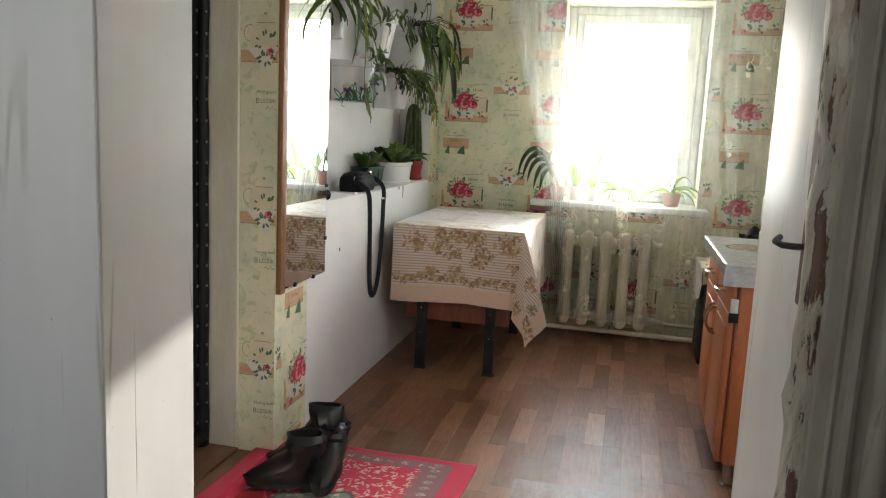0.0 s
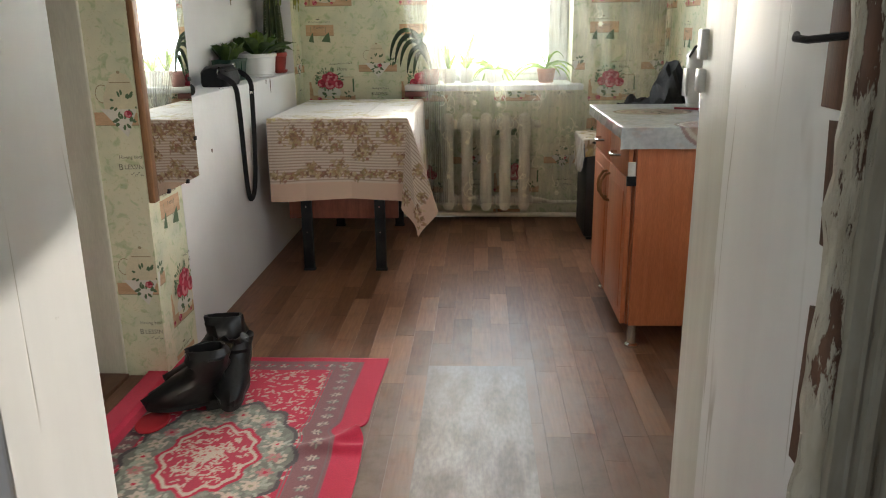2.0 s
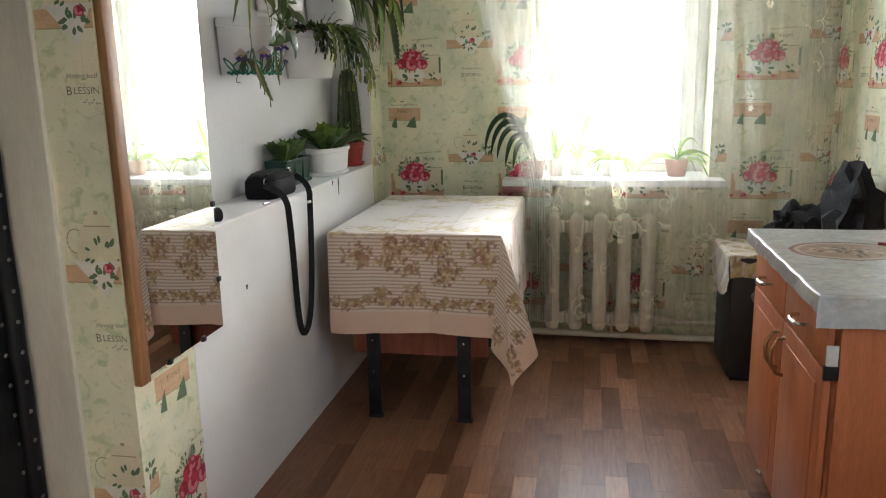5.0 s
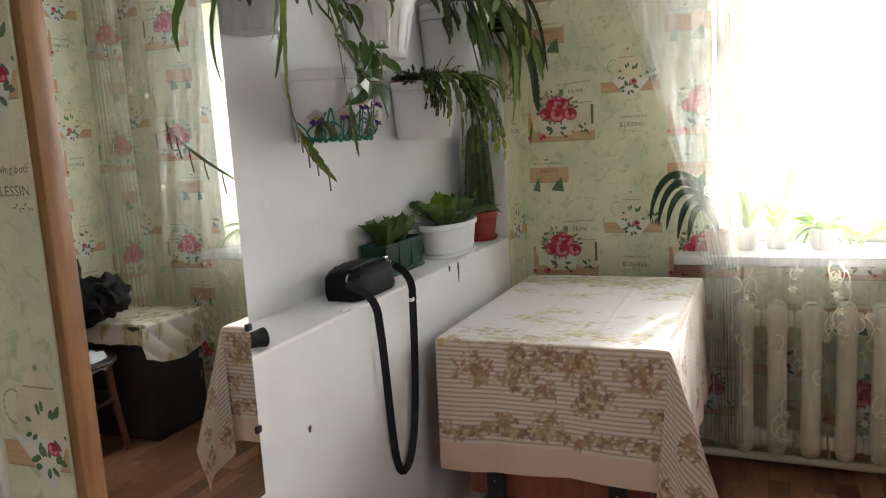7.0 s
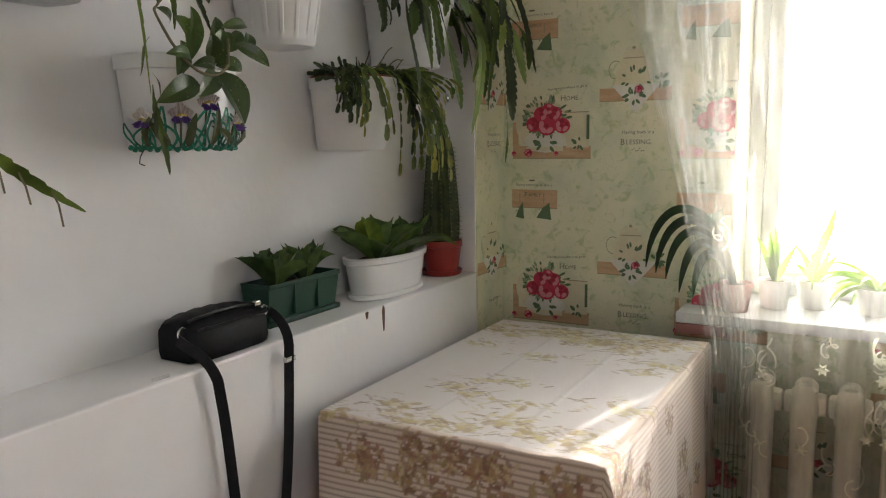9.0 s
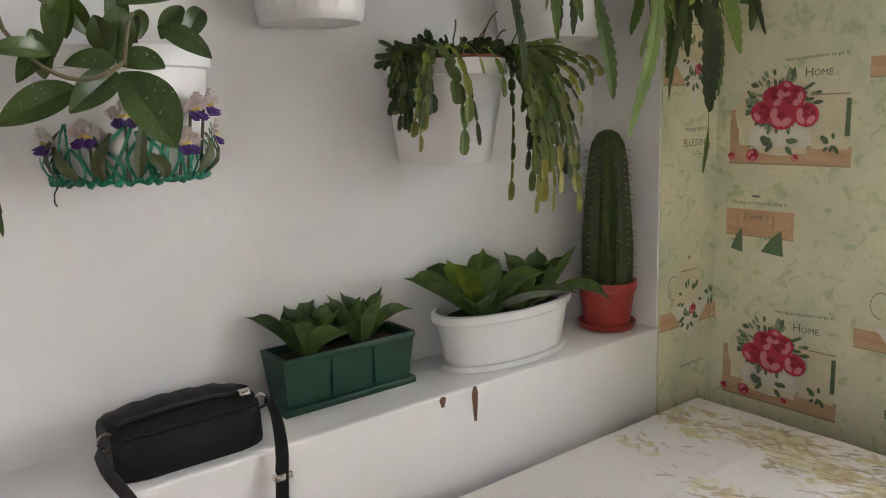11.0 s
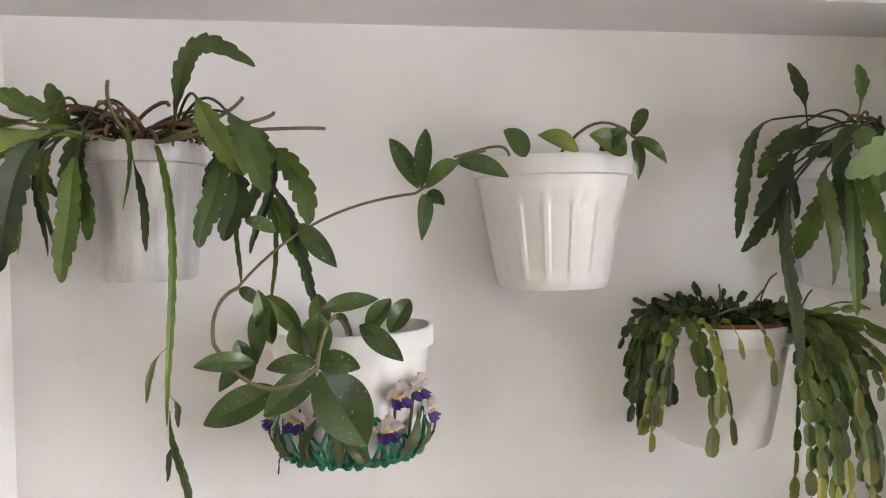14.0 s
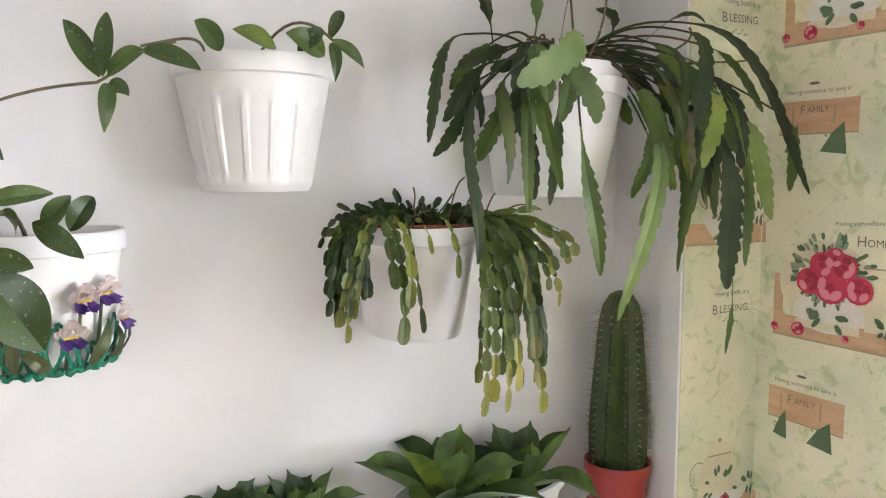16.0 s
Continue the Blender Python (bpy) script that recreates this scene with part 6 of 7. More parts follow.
part("wire_end", tube([on_pot(-1.45, 1.382, 0.0), on_pot(-1.5, 1.365, 0.01), on_pot(-1.52, 1.352, 0.012), on_pot(-1.4, 1.348, 0.014)], 0.0012, 6), IRON, fp, "bent end of black wire")
pl3 = thing("wax_plant", (-1.265, 3.755, 1.54), "wax plant with large glossy leaves and a climbing vine", "plant", "wax plants")
FP = ((3.649, 1.608, 3.635, 1.53, 0.034), (3.719, 1.598, 3.793, 1.609, 0.026), (3.768, 1.573, 3.822, 1.53, 0.03), (3.632, 1.534, 3.56, 1.534, 0.026), (3.659, 1.496, 3.565, 1.452, 0.045), (3.632, 1.541, 3.589, 1.5, 0.03), (3.709, 1.515, 3.643, 1.464, 0.042), (3.709, 1.526, 3.767, 1.519, 0.032), (3.716, 1.514, 3.774, 1.415, 0.075), (3.709, 1.529, 3.715, 1.594, 0.042), (3.695, 1.537, 3.683, 1.581, 0.032), (3.709, 1.526, 3.646, 1.522, 0.026), (3.624, 1.505, 3.612, 1.563, 0.03), (3.654, 1.554, 3.639, 1.626, 0.028))
for y0, z0, y1, z1, w in FP:
    hoya_leaf(y0, z0, y1, z1, w, -1.155, pl3, rnd)
for k in range(5):
    hoya_leaf(3.69 + 0.03 * k, 1.56, 3.67 + 0.04 * k + rnd.uniform(-0.03, 0.03), 1.6 + rnd.uniform(-0.01, 0.02), 0.03, -1.19, pl3, rnd)
bark(bez((-1.25, 3.76, 1.545), (-1.17, 3.75, 1.61), (-1.13, 3.72, 1.6), (-1.13, 3.71, 1.52), 12), 0.003, pl3)
bark(bez((-1.13, 3.71, 1.525), (-1.12, 3.68, 1.5), (-1.12, 3.63, 1.48), (-1.14, 3.583, 1.56), 12), 0.0028, pl3)
bark(bez((-1.14, 3.583, 1.56), (-1.16, 3.575, 1.6), (-1.19, 3.59, 1.62), (-1.2, 3.607, 1.625), 8), 0.0026, pl3)
bark(bez((-1.2, 3.607, 1.625), (-1.2, 3.68, 1.71), (-1.2, 3.76, 1.74), (-1.2, 3.85, 1.75), 14), 0.0022, pl3)
bark(bez((-1.2, 3.85, 1.75), (-1.2, 3.88, 1.765), (-1.2, 3.89, 1.8), (-1.2, 3.95, 1.809), 8), 0.0022, pl3)
for y0, z0, y1, z1, w in ((3.854, 1.757, 3.814, 1.824, 0.028), (3.856, 1.756, 3.864, 1.838, 0.026), (3.862, 1.756, 3.907, 1.791, 0.024), (3.862, 1.748, 3.854, 1.685, 0.022), (3.862, 1.744, 3.885, 1.732, 0.02), (3.69, 1.71, 3.74, 1.65, 0.03), (3.61, 1.625, 3.64, 1.6, 0.018), (3.66, 1.7, 3.62, 1.715, 0.02)):
    hoya_leaf(y0, z0, y1, z1, w, -1.195, pl3, rnd)

# pot with the segmented cactus
cp = wall_pot(-1.305, 4.356, 1.352, 1.544, 0.077, 0.111, POT_WHITE, "white plain plastic pot hanging on the wall", 0, 0.03, 1.1)
part("inner_edge", loft([bow(-1.305, 4.356, z, r, 48, None, 1.1) for r, z in ((0.098, 1.54), (0.104, 1.546), (0.102, 1.55), (0.096, 1.546))], (False, False)), CHERRY_DARK, cp, "red-brown edge of an inner pot")
pl4 = thing("easter_cactus", (-1.285, 4.345, 1.53), "segmented cactus with chains of flat links hanging down", "plant")


def chain(points, size, material, old=None):
    """A hanging shoot made of flat oval links with notched edges, the last ones larger and yellower."""
    pts = [keep_clear(Vector(p)) for p in points]
    last = len(pts) - 1
    for cut_at, mat in (((0, last - 2), material), ((last - 2, last), old)) if old and last > 4 else (((0, last), material),):
        line, left, right, faces = [], [], [], []
        for i in range(*cut_at):
            a, b = pts[i], pts[i + 1]
            f = Vector((1, rnd.uniform(-0.9, 0.6), rnd.uniform(-0.2, 0.4)))
            w = size * rnd.uniform(0.75, 1.2) * (0.8 + 0.35 * i / last)
            for t, k in ((0.0, 0.2), (0.12, 0.66), (0.3, 0.92), (0.5, 0.96), (0.56, 0.86), (0.72, 0.95), (0.88, 0.72), (0.97, 0.36)):
                line.append(a.lerp(b, t))
                left.append(w * k)
                right.append(w * k * rnd.uniform(0.85, 1.05))
                faces.append(f)
        part("shoot", blade(line, left, right, faces, rnd.uniform(0.0, 0.5)), mat, pl4)


def chain_path(y, z, x, y1, z1, x1, out=0.03):
    return sag((y, z, x), (y1, z1, x1), out, rnd, max(4, round((abs(z - z1) + abs(y - y1) + 0.03) / 0.026)))


for k in range(30):
    y = rnd.triangular(4.14, 4.215, 4.165)
    chain(chain_path(rnd.uniform(4.225, 4.26), 1.562, -1.27 + rnd.uniform(-0.05, 0.06), y, rnd.triangular(1.4, 1.53, 1.44), -1.19 + rnd.uniform(-0.05, 0.06)), 0.0135, CHAIN if k % 3 == 0 else CHAIN_DARK)
for y, z in ((4.165, 1.385), (4.15, 1.41), (4.175, 1.42)):
    chain(chain_path(4.24, 1.56, -1.2, y, z, -1.14), 0.017, CHAIN, CHAIN_OLD)
for y, z, w in ((4.25, 1.375, 0.017), (4.262, 1.43, 0.018), (4.24, 1.46, 0.018), (4.285, 1.39, 0.009), (4.345, 1.47, 0.011), (4.3, 1.51, 0.012)):
    chain(chain_path(y, 1.56, -1.19, y, z, -1.13, 0.012), w, CHAIN)
for k in range(44):
    y = rnd.uniform(4.4, 4.535)
    low = 1.27 + 0.22 * rnd.random() ** 1.3 + max(0, (y - 4.45)) * 1.4
    chain(chain_path(rnd.uniform(4.41, 4.46), 1.56, -1.23 + rnd.uniform(-0.05, 0.06), y, low, -1.11 + rnd.uniform(-0.1, 0.05)), 0.0145, CHAIN_DARK if k % 4 == 0 else CHAIN, CHAIN_OLD if k % 3 == 0 else None)
for y, z in ((4.35, 1.27), (4.365, 1.29), (4.39, 1.27), (4.41, 1.3), (4.455, 1.26), (4.44, 1.31)):
    chain(chain_path(4.41, 1.56, -1.18, y, z, -1.06), 0.018, CHAIN, CHAIN_OLD)
for k in range(110):
    a, d = rnd.uniform(0, 6.283), rnd.uniform(0.01, 0.085)
    s = Vector((-1.285 + 0.8 * d * math.cos(a), 4.348 + d * math.sin(a), 1.53))
    way = Vector((0.5 * math.cos(a), 0.7 * math.sin(a), rnd.uniform(0.5, 1.5)))
    chain(droop(s, way, rnd.uniform(0.05, 0.085), 12, 3, 0.25, rnd), 0.013, CHAIN_DARK)
for k in range(7):
    bark(droop((-1.25, 4.3 + 0.03 * k, 1.54), (0.3, rnd.uniform(-0.6, 0.8), 1.0), rnd.uniform(0.07, 0.12), 14, 8, 0.2, rnd), 0.0016, pl4)

# second leaf cactus, hanging far down by the window wall
ep = wall_pot(-1.3, 4.64, 1.59, 1.8, 0.09, 0.134, POT_WHITE, "white rimmed plastic pot hanging beside the window wall")
part("inner_rim", loft([bow(-1.3, 4.64, z, r, 48, None, 1.05) for r, z in ((0.12, 1.796), (0.124, 1.802), (0.124, 1.826), (0.118, 1.828), (0.114, 1.79))], (False, False)), POT_WHITE, ep)
pl5 = thing("leaf_cactus", (-1.262, 4.63, 1.785), "large leaf cactus with hanging serrated leaves", "plant", "leaf cacti")
EP_LEFT = ((4.45, 1.77, 4.34, 1.66, 0.027, -1.2), (4.41, 1.86, 4.32, 1.68, 0.027, -1.18), (4.46, 1.75, 4.37, 1.65, 0.036, -1.12), (4.51, 1.85, 4.38, 1.8, 0.03, -1.2), (4.44, 1.81, 4.33, 1.71, 0.03, -1.16), (4.51, 1.8, 4.47, 1.57, 0.026, -1.12), (4.56, 1.76, 4.51, 1.58, 0.022, -1.12), (4.5, 1.8, 4.44, 1.68, 0.024, -1.14), (4.5, 1.86, 4.39, 1.77, 0.032, -1.25), (4.56, 1.85, 4.45, 1.8, 0.027, -1.2))
EP_FRONT = ((4.56, 1.85, 4.41, 1.76, 0.058, -1.06), (4.54, 1.81, 4.54, 1.71, 0.04, -1.05), (4.59, 1.71, 4.6, 1.46, 0.032, -1.1), (4.71, 1.76, 4.62, 1.39, 0.033, -1.08), (4.77, 1.81, 4.69, 1.54, 0.034, -1.1), (4.57, 1.83, 4.51, 1.71, 0.032, -1.1), (4.77, 1.71, 4.7, 1.59, 0.026, -1.14), (4.5, 1.84, 4.49, 1.74, 0.034, -1.1))
EP_RIGHT = ((4.81, 1.84, 4.76, 1.46, 0.024, -1.1), (4.83, 1.79, 4.78, 1.64, 0.034, -1.06), (4.84, 1.69, 4.82, 1.43, 0.046, -1.04), (4.83, 1.85, 4.91, 1.74, 0.036, -1.05), (4.89, 1.75, 4.94, 1.55, 0.036, -1.05), (4.81, 1.89, 5.05, 1.59, 0.022, -1.06), (5.01, 1.75, 5.01, 1.6, 0.026, -1.06), (4.92, 1.71, 4.91, 1.46, 0.022, -1.08), (4.77, 1.87, 4.73, 1.71, 0.034, -1.04), (4.8, 1.71, 4.8, 1.5, 0.026, -1.12))
crown = Vector((-1.26, 4.63, 1.815))
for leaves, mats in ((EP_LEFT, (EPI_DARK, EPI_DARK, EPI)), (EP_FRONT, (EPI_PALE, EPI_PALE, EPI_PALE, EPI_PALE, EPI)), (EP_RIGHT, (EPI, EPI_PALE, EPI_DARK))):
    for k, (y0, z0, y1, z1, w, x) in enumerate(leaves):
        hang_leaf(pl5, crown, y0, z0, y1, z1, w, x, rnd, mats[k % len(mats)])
for k in range(34):
    y0 = rnd.choice((rnd.uniform(4.4, 4.55), rnd.uniform(4.7, 4.92), rnd.uniform(4.74, 4.88)))
    z0 = rnd.uniform(1.76, 1.86)
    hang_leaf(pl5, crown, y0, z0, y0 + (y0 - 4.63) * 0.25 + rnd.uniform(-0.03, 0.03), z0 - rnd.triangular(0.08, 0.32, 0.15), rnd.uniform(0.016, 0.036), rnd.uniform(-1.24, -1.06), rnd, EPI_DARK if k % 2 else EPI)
# thin new shoots above, and one hair-thin stem far down by the wallpaper
for pts, w, mat in ((((-1.24, 4.6, 1.82), (-1.2, 4.6, 1.92), (-1.18, 4.58, 1.98), (-1.17, 4.66, 1.96)), 0.018, EPI_DARK), (((-1.26, 4.7, 1.82), (-1.25, 4.74, 1.9), (-1.24, 4.76, 1.92), (-1.25, 4.7, 1.93)), 0.03, EPI_DARK), (((-1.24, 4.48, 1.82), (-1.22, 4.45, 1.86), (-1.2, 4.44, 1.9), (-1.2, 4.42, 1.94)), 0.024, EPI_DARK), (((-1.24, 4.55, 1.82), (-1.2, 4.53, 1.87), (-1.18, 4.52, 1.9), (-1.16, 4.5, 1.93)), 0.03, EPI_PALE), (((-1.26, 4.76, 1.83), (-1.2, 4.8, 1.9), (-1.16, 4.84, 1.95), (-1.14, 4.86, 1.9)), 0.01, EPI_DARK), (((-1.1, 4.9, 1.5), (-1.09, 4.9, 1.42), (-1.09, 4.89, 1.36), (-1.09, 4.89, 1.3)), 0.013, EPI)):
    flat_stem(bez(*pts, 36), w, pl5, mat, rnd, foot=0.45)
for y1, z1 in ((4.58, 1.98), (4.66, 1.99), (5.0, 1.85), (4.86, 1.9)):
    bark(sag((4.63, 1.8, -1.25), (y1, z1, -1.18), 0.05, rnd), 0.0022, pl5)

stalks(pl5, -1.262, 4.63, 1.82, 16, 0.1)

# ---- on the ledge ----
gb = thing("window_box", (-1.325, 4.1, 0.93), "dark green plastic planter box on the ledge", "planter")
rings = []
for z, g in ((0.942, 0.0), (1.026, 0.009), (1.036, 0.011)):
    rings.append([Vector((x, y, z)) for x, y in ((-1.376 - g * 0.6, 3.978 - g), (-1.302 + g, 3.978 - g), (-1.302 + g, 4.236 + g), (-1.376 - g * 0.6, 4.236 + g))])
mid = Vector((-1.338, 4.107, 0))
inn = [[p + (Vector((mid.x, mid.y, p.z)) - p) * 0.06 - Vector((0, 0, d)) for p in rings[-1]] for d in (0.0, 0.014)]
part("box", loft(rings + inn, (True, False)), POT_GREEN, gb, soft=False)
part("soil", cuboid(-1.378, -1.3, 3.98, 4.234, 0.99, 1.02), SOIL, gb)
part("tray", cuboid(-1.384, -1.292, 3.966, 4.248, 0.93, 0.944, 0.004), POT_GREEN, gb)
part("lip", cuboid(-1.294, -1.288, 3.968, 4.246, 1.024, 1.037, 0.002), POT_GREEN, gb)
for y in (4.065, 4.155):
    part("rib", cuboid(-1.302, -1.292, y - 0.002, y + 0.002, 0.95, 1.026, 0.001), POT_GREEN, gb)


def rosette(parent, cx, cy, z, count, length, width, seed, material=SANSE, lean=0.65):
    rr = random.Random(seed)
    for k in range(count):
        a = k * 2.4 + rr.uniform(-0.2, 0.2)
        t = k / count
        l = length * (0.65 + 0.4 * t) * rr.uniform(0.9, 1.1)
        out = lean * (0.35 + 0.9 * t)
        s = Vector((cx + 0.012 * math.cos(a), cy + 0.012 * math.sin(a), z))
        pts = droop(s, (out * math.cos(a), out * math.sin(a), 1.0), l, rr.uniform(3.0, 10.0) * (0.3 + t), 10, 0.06, rr)
        pts = [keep_clear(p) for p in pts]
        widths = [width * w for w in (0.36, 0.46, 0.62, 0.8, 0.95, 1.04, 1.06, 0.98, 0.74, 0.2, 0.03)]
        part("leaf", blade(pts, widths, widths, (-math.cos(a) + rr.uniform(-0.3, 0.3), -math.sin(a) + rr.uniform(-0.3, 0.3), 0.9), rr.uniform(0.35, 0.8)), material, parent)


s1 = thing("dwarf_sansevieria", (-1.335, 4.03, 1.02), "dwarf snake plant rosette in the green box", "plant", "rosettes in the green box")
rosette(s1, -1.335, 4.035, 1.018, 10, 0.125, 0.052, 1, lean=0.55)
s2 = thing("dwarf_sansevieria", (-1.335, 4.15, 1.02), "dwarf snake plant rosette in the green box", "plant", "rosettes in the green box")
rosette(s2, -1.335, 4.15, 1.018, 13, 0.125, 0.04, 2, lean=0.5)
wb = thing("oval_planter", (-1.297, 4.485, 0.93), "white oval plastic planter on the ledge", "planter")
part("body", turned(-1.297, 4.485, [(0.082, 0.945), (0.086, 0.955), (0.094, 1.03), (0.1, 1.034), (0.101, 1.05), (0.095, 1.052), (0.09, 1.03)], 44, 0.86, 1.82, (True, False)), POT_WHITE, wb)
part("foot", turned(-1.297, 4.485, [(0.084, 0.93), (0.09, 0.933), (0.09, 0.944)], 44, 0.86, 1.82), POT_WHITE, wb)
part("soil", turned(-1.297, 4.485, [(0.088, 1.03), (0.05, 1.04), (0.003, 1.04)], 30, 0.86, 1.82), SOIL, wb)
s3 = thing("broad_leaved_rosette", (-1.29, 4.38, 1.04), "broad-leaved snake plant spreading over the planter", "plant", "rosettes in the white planter")
rosette(s3, -1.275, 4.4, 1.035, 10, 0.215, 0.07, 3, lean=1.1)
s4 = thing("broad_leaved_rosette", (-1.29, 4.54, 1.04), "broad-leaved snake plant with drooping leaves", "plant", "rosettes in the white planter")
rosette(s4, -1.285, 4.57, 1.035, 10, 0.175, 0.05, 4, lean=0.8)
rosette(s4, -1.26, 4.49, 1.035, 4, 0.15, 0.05, 14, lean=1.4)

rp = flower_pot(-1.292, 4.808, 0.945, 1.046, 0.054, 0.069, POT_RED, "red plastic flower pot with saucer on the ledge")
part("saucer", turned(-1.292, 4.808, [(0.054, 0.93), (0.064, 0.934), (0.068, 0.948), (0.064, 0.948), (0.05, 0.94)], 32, caps=(True, True)), POT_RED, rp)
cc2 = thing("column_cactus", (-1.292, 4.808, 1.03), "tall ribbed column cactus with pale spines", "cactus")
ribs = 12
prof = [(0.05, 1.02), (0.06, 1.06), (0.061, 1.12), (0.056, 1.2), (0.05, 1.27), (0.045, 1.33), (0.038, 1.365), (0.024, 1.388), (0.008, 1.396)]
part("column", turned(-1.292, 4.808, prof, ribs * 6, wob=lambda i: 1 - 0.24 * abs(math.sin(i * math.pi * ribs / (ribs * 6)))), CACTUS, cc2)
spines = bmesh.new()
for k in range(ribs):
    a = 2 * math.pi * k / ribs
    for z in range(22):
        h = 1.05 + 0.0142 * z
        rr = 0.061 - max(0.0, h - 1.12) * 0.074
        c = Vector((-1.292 + rr * math.cos(a), 4.808 + rr * math.sin(a), h))
        for _ in range(3):
            d = Vector((math.cos(a), math.sin(a), 0)) + Vector((rnd.uniform(-0.8, 0.8), rnd.uniform(-0.8, 0.8), rnd.uniform(-0.8, 0.8)))
            e = c + d * 0.008
            v1, v2, v3 = spines.verts.new(c + Vector((0, 0, 0.0009))), spines.verts.new(c - Vector((0, 0, 0.0009))), spines.verts.new(e)
            spines.faces.new((v1, v2, v3))
part("spine_cover", spines, SPINE, cc2, "pale needle spines", False)

# shoulder bag with its hanging strap
bag = thing("shoulder_bag", (-1.275, 3.785, 0.93), "small black leather shoulder bag lying on the ledge", "bag")
rings = []
for t in range(17):
    y = 3.668 + 0.23 * t / 16
    k = min(1.0, 0.72 + 0.28 * math.sqrt(min(t, 16 - t) / 3.0))
    top = 1.012 + 0.008 * math.sin(t * 0.2) + 0.0015 * math.sin(t * 2.1)
    side = ((-1.222, 0.932), (-1.216, 0.945), (-1.22, 0.985), (-1.228, 1.004), (-1.25, top), (-1.285, top + 0.006), (-1.325, top), (-1.343, 0.996), (-1.346, 0.95), (-1.338, 0.932))
    rings.append([Vector((-1.285 + (x + 1.285) * k, y, 0.931 + (z - 0.931) * (0.8 + 0.2 * k))) for x, z in side])
part("body", loft(rings), BAG, bag)
part("zip", tube([(-1.252, 3.682 + 0.2 * k / 10, 1.015 + 0.007 * math.sin(k * 0.3) + 0.001 * math.sin(k * 2)) for k in range(11)], 0.004, 6), IRON, bag)
part("flap_seam", tube([(-1.224, 3.678 + 0.208 * k / 10, 1.0 + 0.0015 * math.sin(k * 2)) for k in range(11)], 0.003, 6), BAG, bag)
part("zip_pull", cuboid(-1.25, -1.24, 3.865, 3.885, 1.012, 1.024, 0.002), CHROME, bag, "small metal zip pull")
for y in (3.664, 3.904):
    part("ring", tube([(-1.25, y + 0.012 * math.cos(k * 0.5236), 0.995 + 0.012 * math.sin(k * 0.5236)) for k in range(13)], 0.0025, 6), CHROME, bag, "metal strap ring")
strap = bez((-1.25, 3.65, 0.985), (-1.2, 3.645, 0.965), (-1.178, 3.66, 0.96), (-1.18, 3.685, 0.9), 8) + bez((-1.18, 3.688, 0.88), (-1.18, 3.72, 0.7), (-1.185, 3.715, 0.43), (-1.185, 3.775, 0.405), 10) + bez((-1.183, 3.785, 0.403), (-1.18, 3.85, 0.41), (-1.175, 3.88, 0.55), (-1.178, 3.9, 0.9), 10) + bez((-1.178, 3.902, 0.92), (-1.18, 3.905, 0.96), (-1.22, 3.915, 0.985), (-1.25, 3.92, 0.99), 5)
part("strap", ribbon(strap, [0.022] * len(strap), (0.62, -0.8, 0.0), 0.03, None, 0.003), WEBBING, bag, "black webbing strap hanging in a loop")
part("buckle", cuboid(-1.184, -1.172, 3.885, 3.917, 0.885, 0.897, 0.002), CHROME, bag, "metal strap buckle")
tc = thing("torch", (-1.225, 3.19, 0.93), "small black torch lying on the ledge", "torch")
part("barrel", tube([(-1.25, 3.17, 0.953), (-1.228, 3.22, 0.953)], 0.018, 16), RUBBER, tc)
part("head", tube([(-1.228, 3.22, 0.953), (-1.22, 3.238, 0.953)], [0.018, 0.022], 16), RUBBER, tc)
nl = part("nail", tube([(-1.215, 3.555, 0.9345), (-1.21, 3.59, 0.9345)], 0.0035, 8), STEEL, None)
tagged(nl, "steel nail lying on the ledge edge", "nail")
for y, z, h in ((4.318, 0.893, 0.035), (4.24, 0.917, 0.01), (3.35, 0.7, 0.008)):
    bm = turned(0, 0, [(0.0035, -h), (0.006, -h * 0.2), (0.008, h * 0.6), (0.004, h)], 8, 0.25, 1.0)
    bm.transform(Matrix.Translation((-1.2, y, z)))
    tagged(part("trim_chip", bm, BARE_WOOD, None, "dark chip in the white plaster"), kind="structure")

# ---- on the window sill ----
def sill_pot(x, y, r, h, material, label):
    p = thing("flower_pot", (x, y, 0.84), label, "flower pot", "pots on the sill")
    part("body", turned(x, y, [(r * 0.72, 0.84), (r * 0.76, 0.845), (r * 0.95, 0.84 + h - 0.015), (r, 0.84 + h - 0.014), (r, 0.84 + h), (r * 0.9, 0.84 + h), (r * 0.88, 0.84 + h - 0.012)], 24, caps=(True, False)), material, p)
    part("soil", turned(x, y, [(r * 0.89, 0.84 + h - 0.012), (0.003, 0.84 + h - 0.008)], 16), SOIL, p)
    return p


def spiky(name, x, y, z, count, length, width, material, label, seed, up=1.0, weight=6.0):
    t = thing(name, (x, y, z), label, "plant", "plants on the sill")
    rr = random.Random(seed)
    for k in range(count):
        a = rr.uniform(0, 6.283)
        pts = droop((x, y, z), (math.cos(a), 0.6 * math.sin(a), up * rr.uniform(0.5, 1.5)), length * rr.uniform(0.6, 1.1), weight * rr.uniform(0.5, 1.5), 10, 0.05, rr)
        for p in pts:
            p.y = min(max(p.y, 4.94), 5.34)
            p.z = max(p.z, 0.847)
        part("leaf", ribbon(pts, [width * w for w in (0.5, 0.8, 0.95, 1, 1, 0.95, 0.85, 0.7, 0.5, 0.3, 0.06)], (0.2, -1, 0.4), 0.3), material, t)
    return t


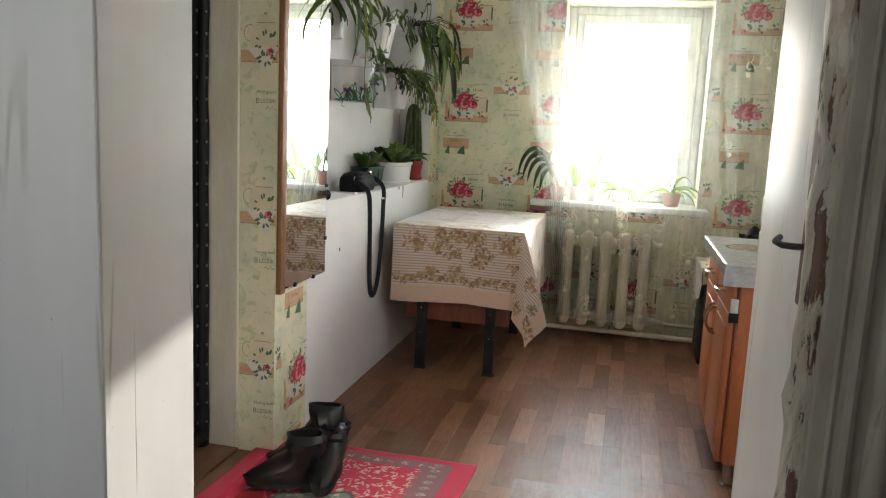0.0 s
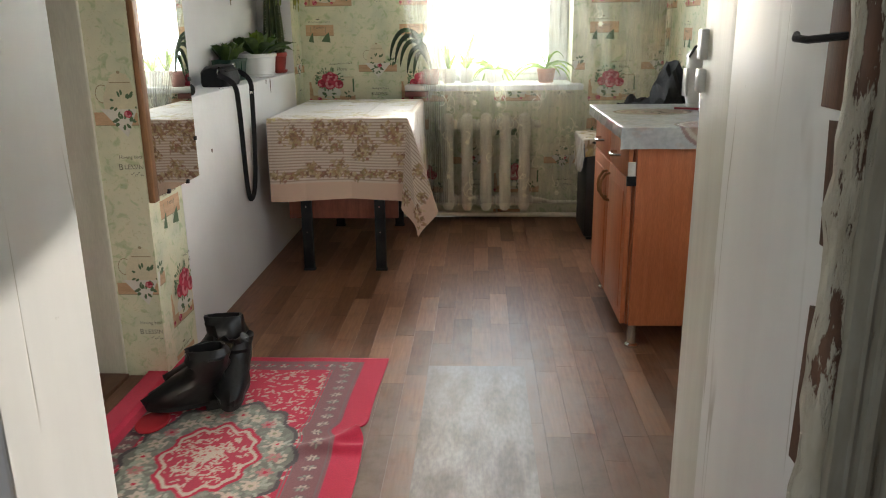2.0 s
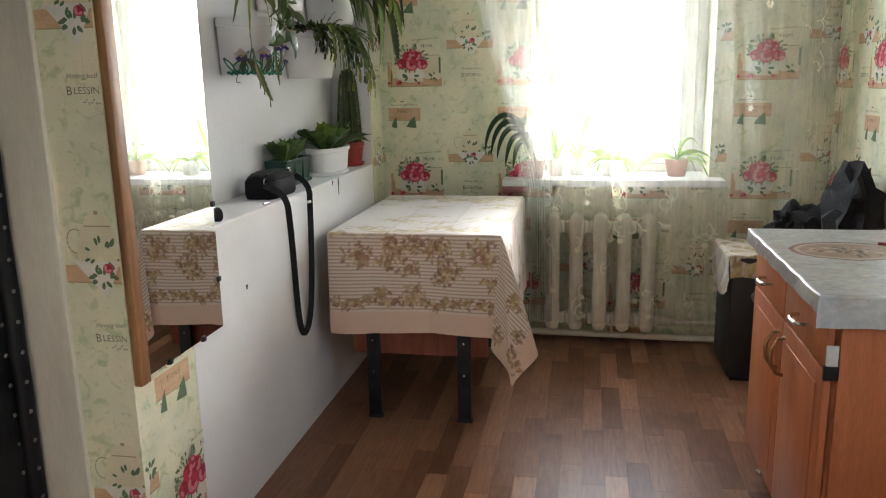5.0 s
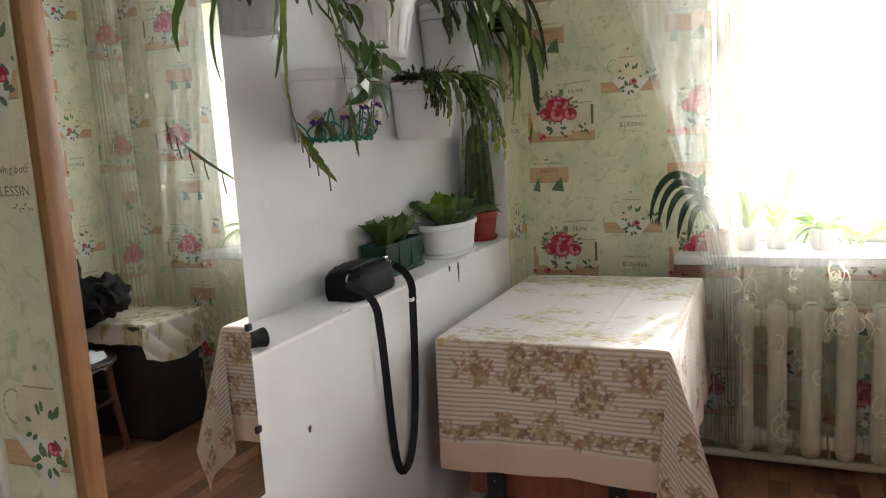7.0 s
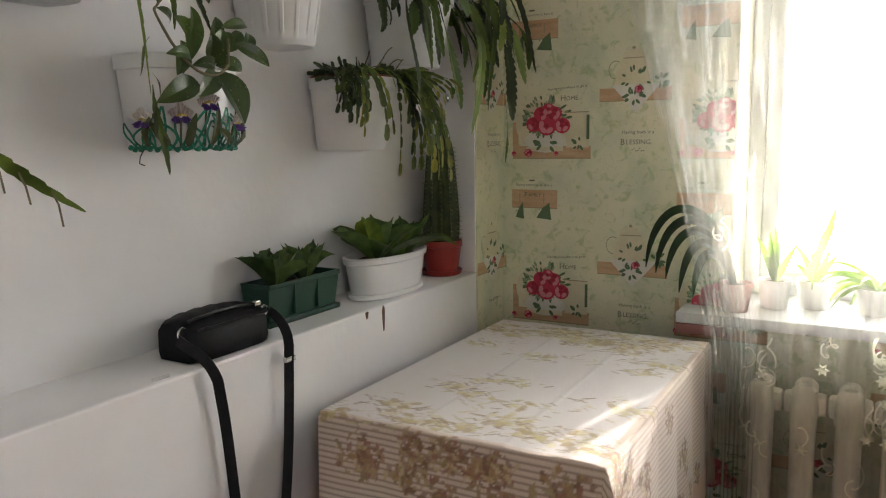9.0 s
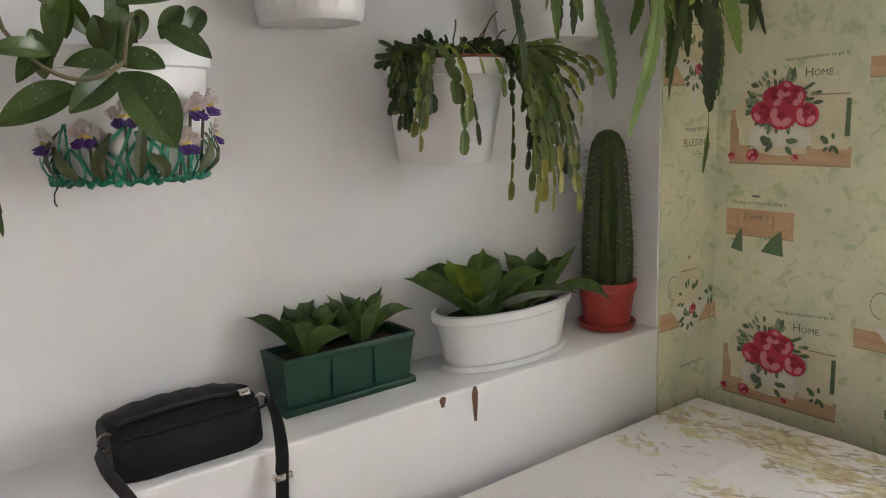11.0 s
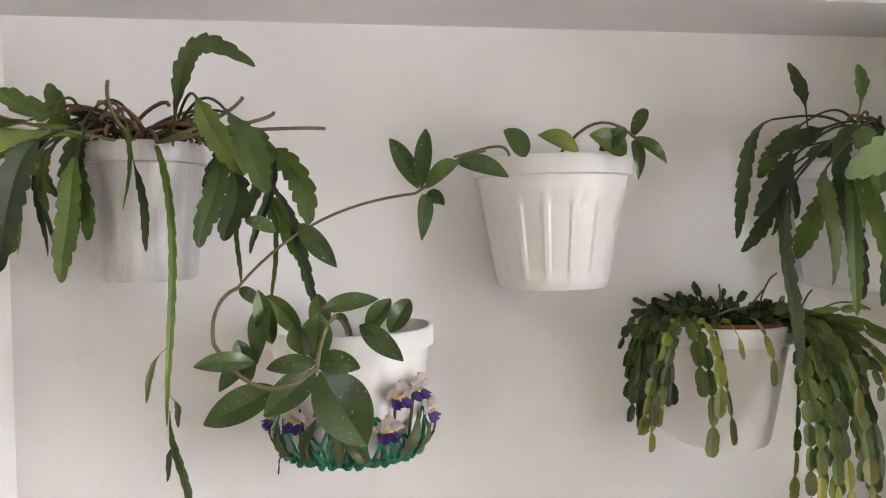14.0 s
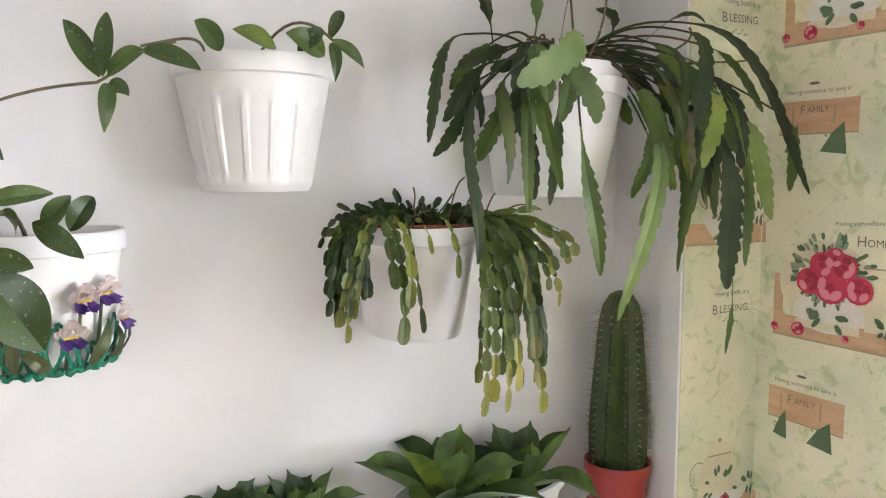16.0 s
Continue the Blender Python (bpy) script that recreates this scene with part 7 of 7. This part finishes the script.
sill_pot(-0.3, 5.16, 0.05, 0.09, POT_WHITE, "small white flower pot on the sill")
spiky("aloe", -0.3, 5.16, 0.92, 6, 0.17, 0.022, PALE_LEAF, "upright aloe with pale green leaves", 3, 2.6, 2.0)
sill_pot(-0.19, 5.2, 0.055, 0.09, POT_WHITE, "small white flower pot on the sill")
t1 = spiky("leafy_shoot", -0.19, 5.2, 0.92, 5, 0.15, 0.02, PALE_LEAF, "pale green shoot leaning to the glass", 5, 1.8, 4.0)
flat_stem(bez((-0.19, 5.2, 0.92), (-0.19, 5.18, 1.02), (-0.16, 5.17, 1.06), (-0.14, 5.16, 1.17), 20), 0.03, t1, PALE_LEAF, rnd, (0, -1, 0.2), 0.0)
sill_pot(-0.02, 5.18, 0.06, 0.08, POT_GREY, "squat grey flower pot on the sill")
spiky("spider_plant", -0.02, 5.18, 0.91, 22, 0.2, 0.012, PALE_LEAF, "spider plant with thin arching leaves", 7, 1.0, 12.0)
sill_pot(0.3, 5.15, 0.058, 0.085, plain("faded_terracotta", (0.5, 0.26, 0.18), 0.7), "faded terracotta pot on the sill")
spiky("spider_plant", 0.3, 5.15, 0.915, 18, 0.26, 0.012, PALE_LEAF, "spider plant with long thin drooping leaves", 9, 1.4, 9.0)
sill_pot(-0.4, 5.06, 0.05, 0.09, plain("pink_pot", (0.5, 0.25, 0.24), 0.6), "pinkish flower pot at the end of the sill")
sl = thing("strap_leaved_plant", (-0.4, 5.06, 0.92), "dark strap-leaved plant arching over the sill end", "plant", "plants on the sill")
for k, (y1, z1, x1, top) in enumerate(((4.9, 0.985, -0.635, 1.22), (4.9, 0.97, -0.605, 1.18), (4.9, 0.955, -0.575, 1.14), (4.9, 0.915, -0.535, 1.1), (4.92, 0.9, -0.5, 1.06))):
    pts = bez((-0.4, 5.05, 0.915), (-0.45, 4.95, top + 0.02), (x1 + 0.015, 4.91, top), (x1, y1, z1), 18)
    part("leaf", ribbon(pts, [0.026 * w for w in (0.5, 0.7, 0.85, 0.95, 1, 1, 1, 1, 1, 1, 1, 1, 0.97, 0.92, 0.85, 0.75, 0.6, 0.4, 0.1)], (0.3, -1, 0.4), 0.5), STRAP_LEAF, sl)
bx2 = part("sweet_box", cuboid(-0.56, -0.42, 4.978, 5.03, 0.772, 0.802, 0.002), plain("dull_red_board", (0.3, 0.12, 0.1), 0.7), None)
tagged(bx2, "dark red strip of board under the sill end", "board")

# ---- linoleum strips, last ----
patch = part("floor_patch", cuboid(-0.29, 0.052, 1.3, 2.81, 0.0, 0.0012), noisy("worn_linoleum", (0.18, 0.125, 0.092), (0.27, 0.215, 0.175), 4.0, 0.4, 0, 0.1, 30.0, (3, 1.0, 1), (0.38, 0.58), grain=0.25), None, "worn pale patch of linoleum", False)
tagged(patch, kind="structure")
rp3 = random.Random(17)
plank_me = mesh_of("plank", cuboid(-0.5, 0.5, -0.5, 0.5, -1, 0), PLANK)
floor_ob = bpy.data.objects["floor"]
count = 0
COLS = 29
WID = 2.2 / COLS
for i in range(COLS):
    y = 1.256
    first = rp3.uniform(0.1, 0.42)
    while y < 5.099:
        l = first if y == 1.256 else rp3.uniform(0.34, 0.48)
        l = min(l, 5.1 - y)
        if 5.1 - (y + l) < 0.06:
            l = 5.1 - y
        ob = new("plank", plank_me)
        hold(ob, floor_ob)
        ob.location = (-1.2 + WID * (i + 0.5), y + l / 2, 0)
        ob.scale = (WID - 0.0006, l - 0.0006, 0.004)
        y += l
        count += 1
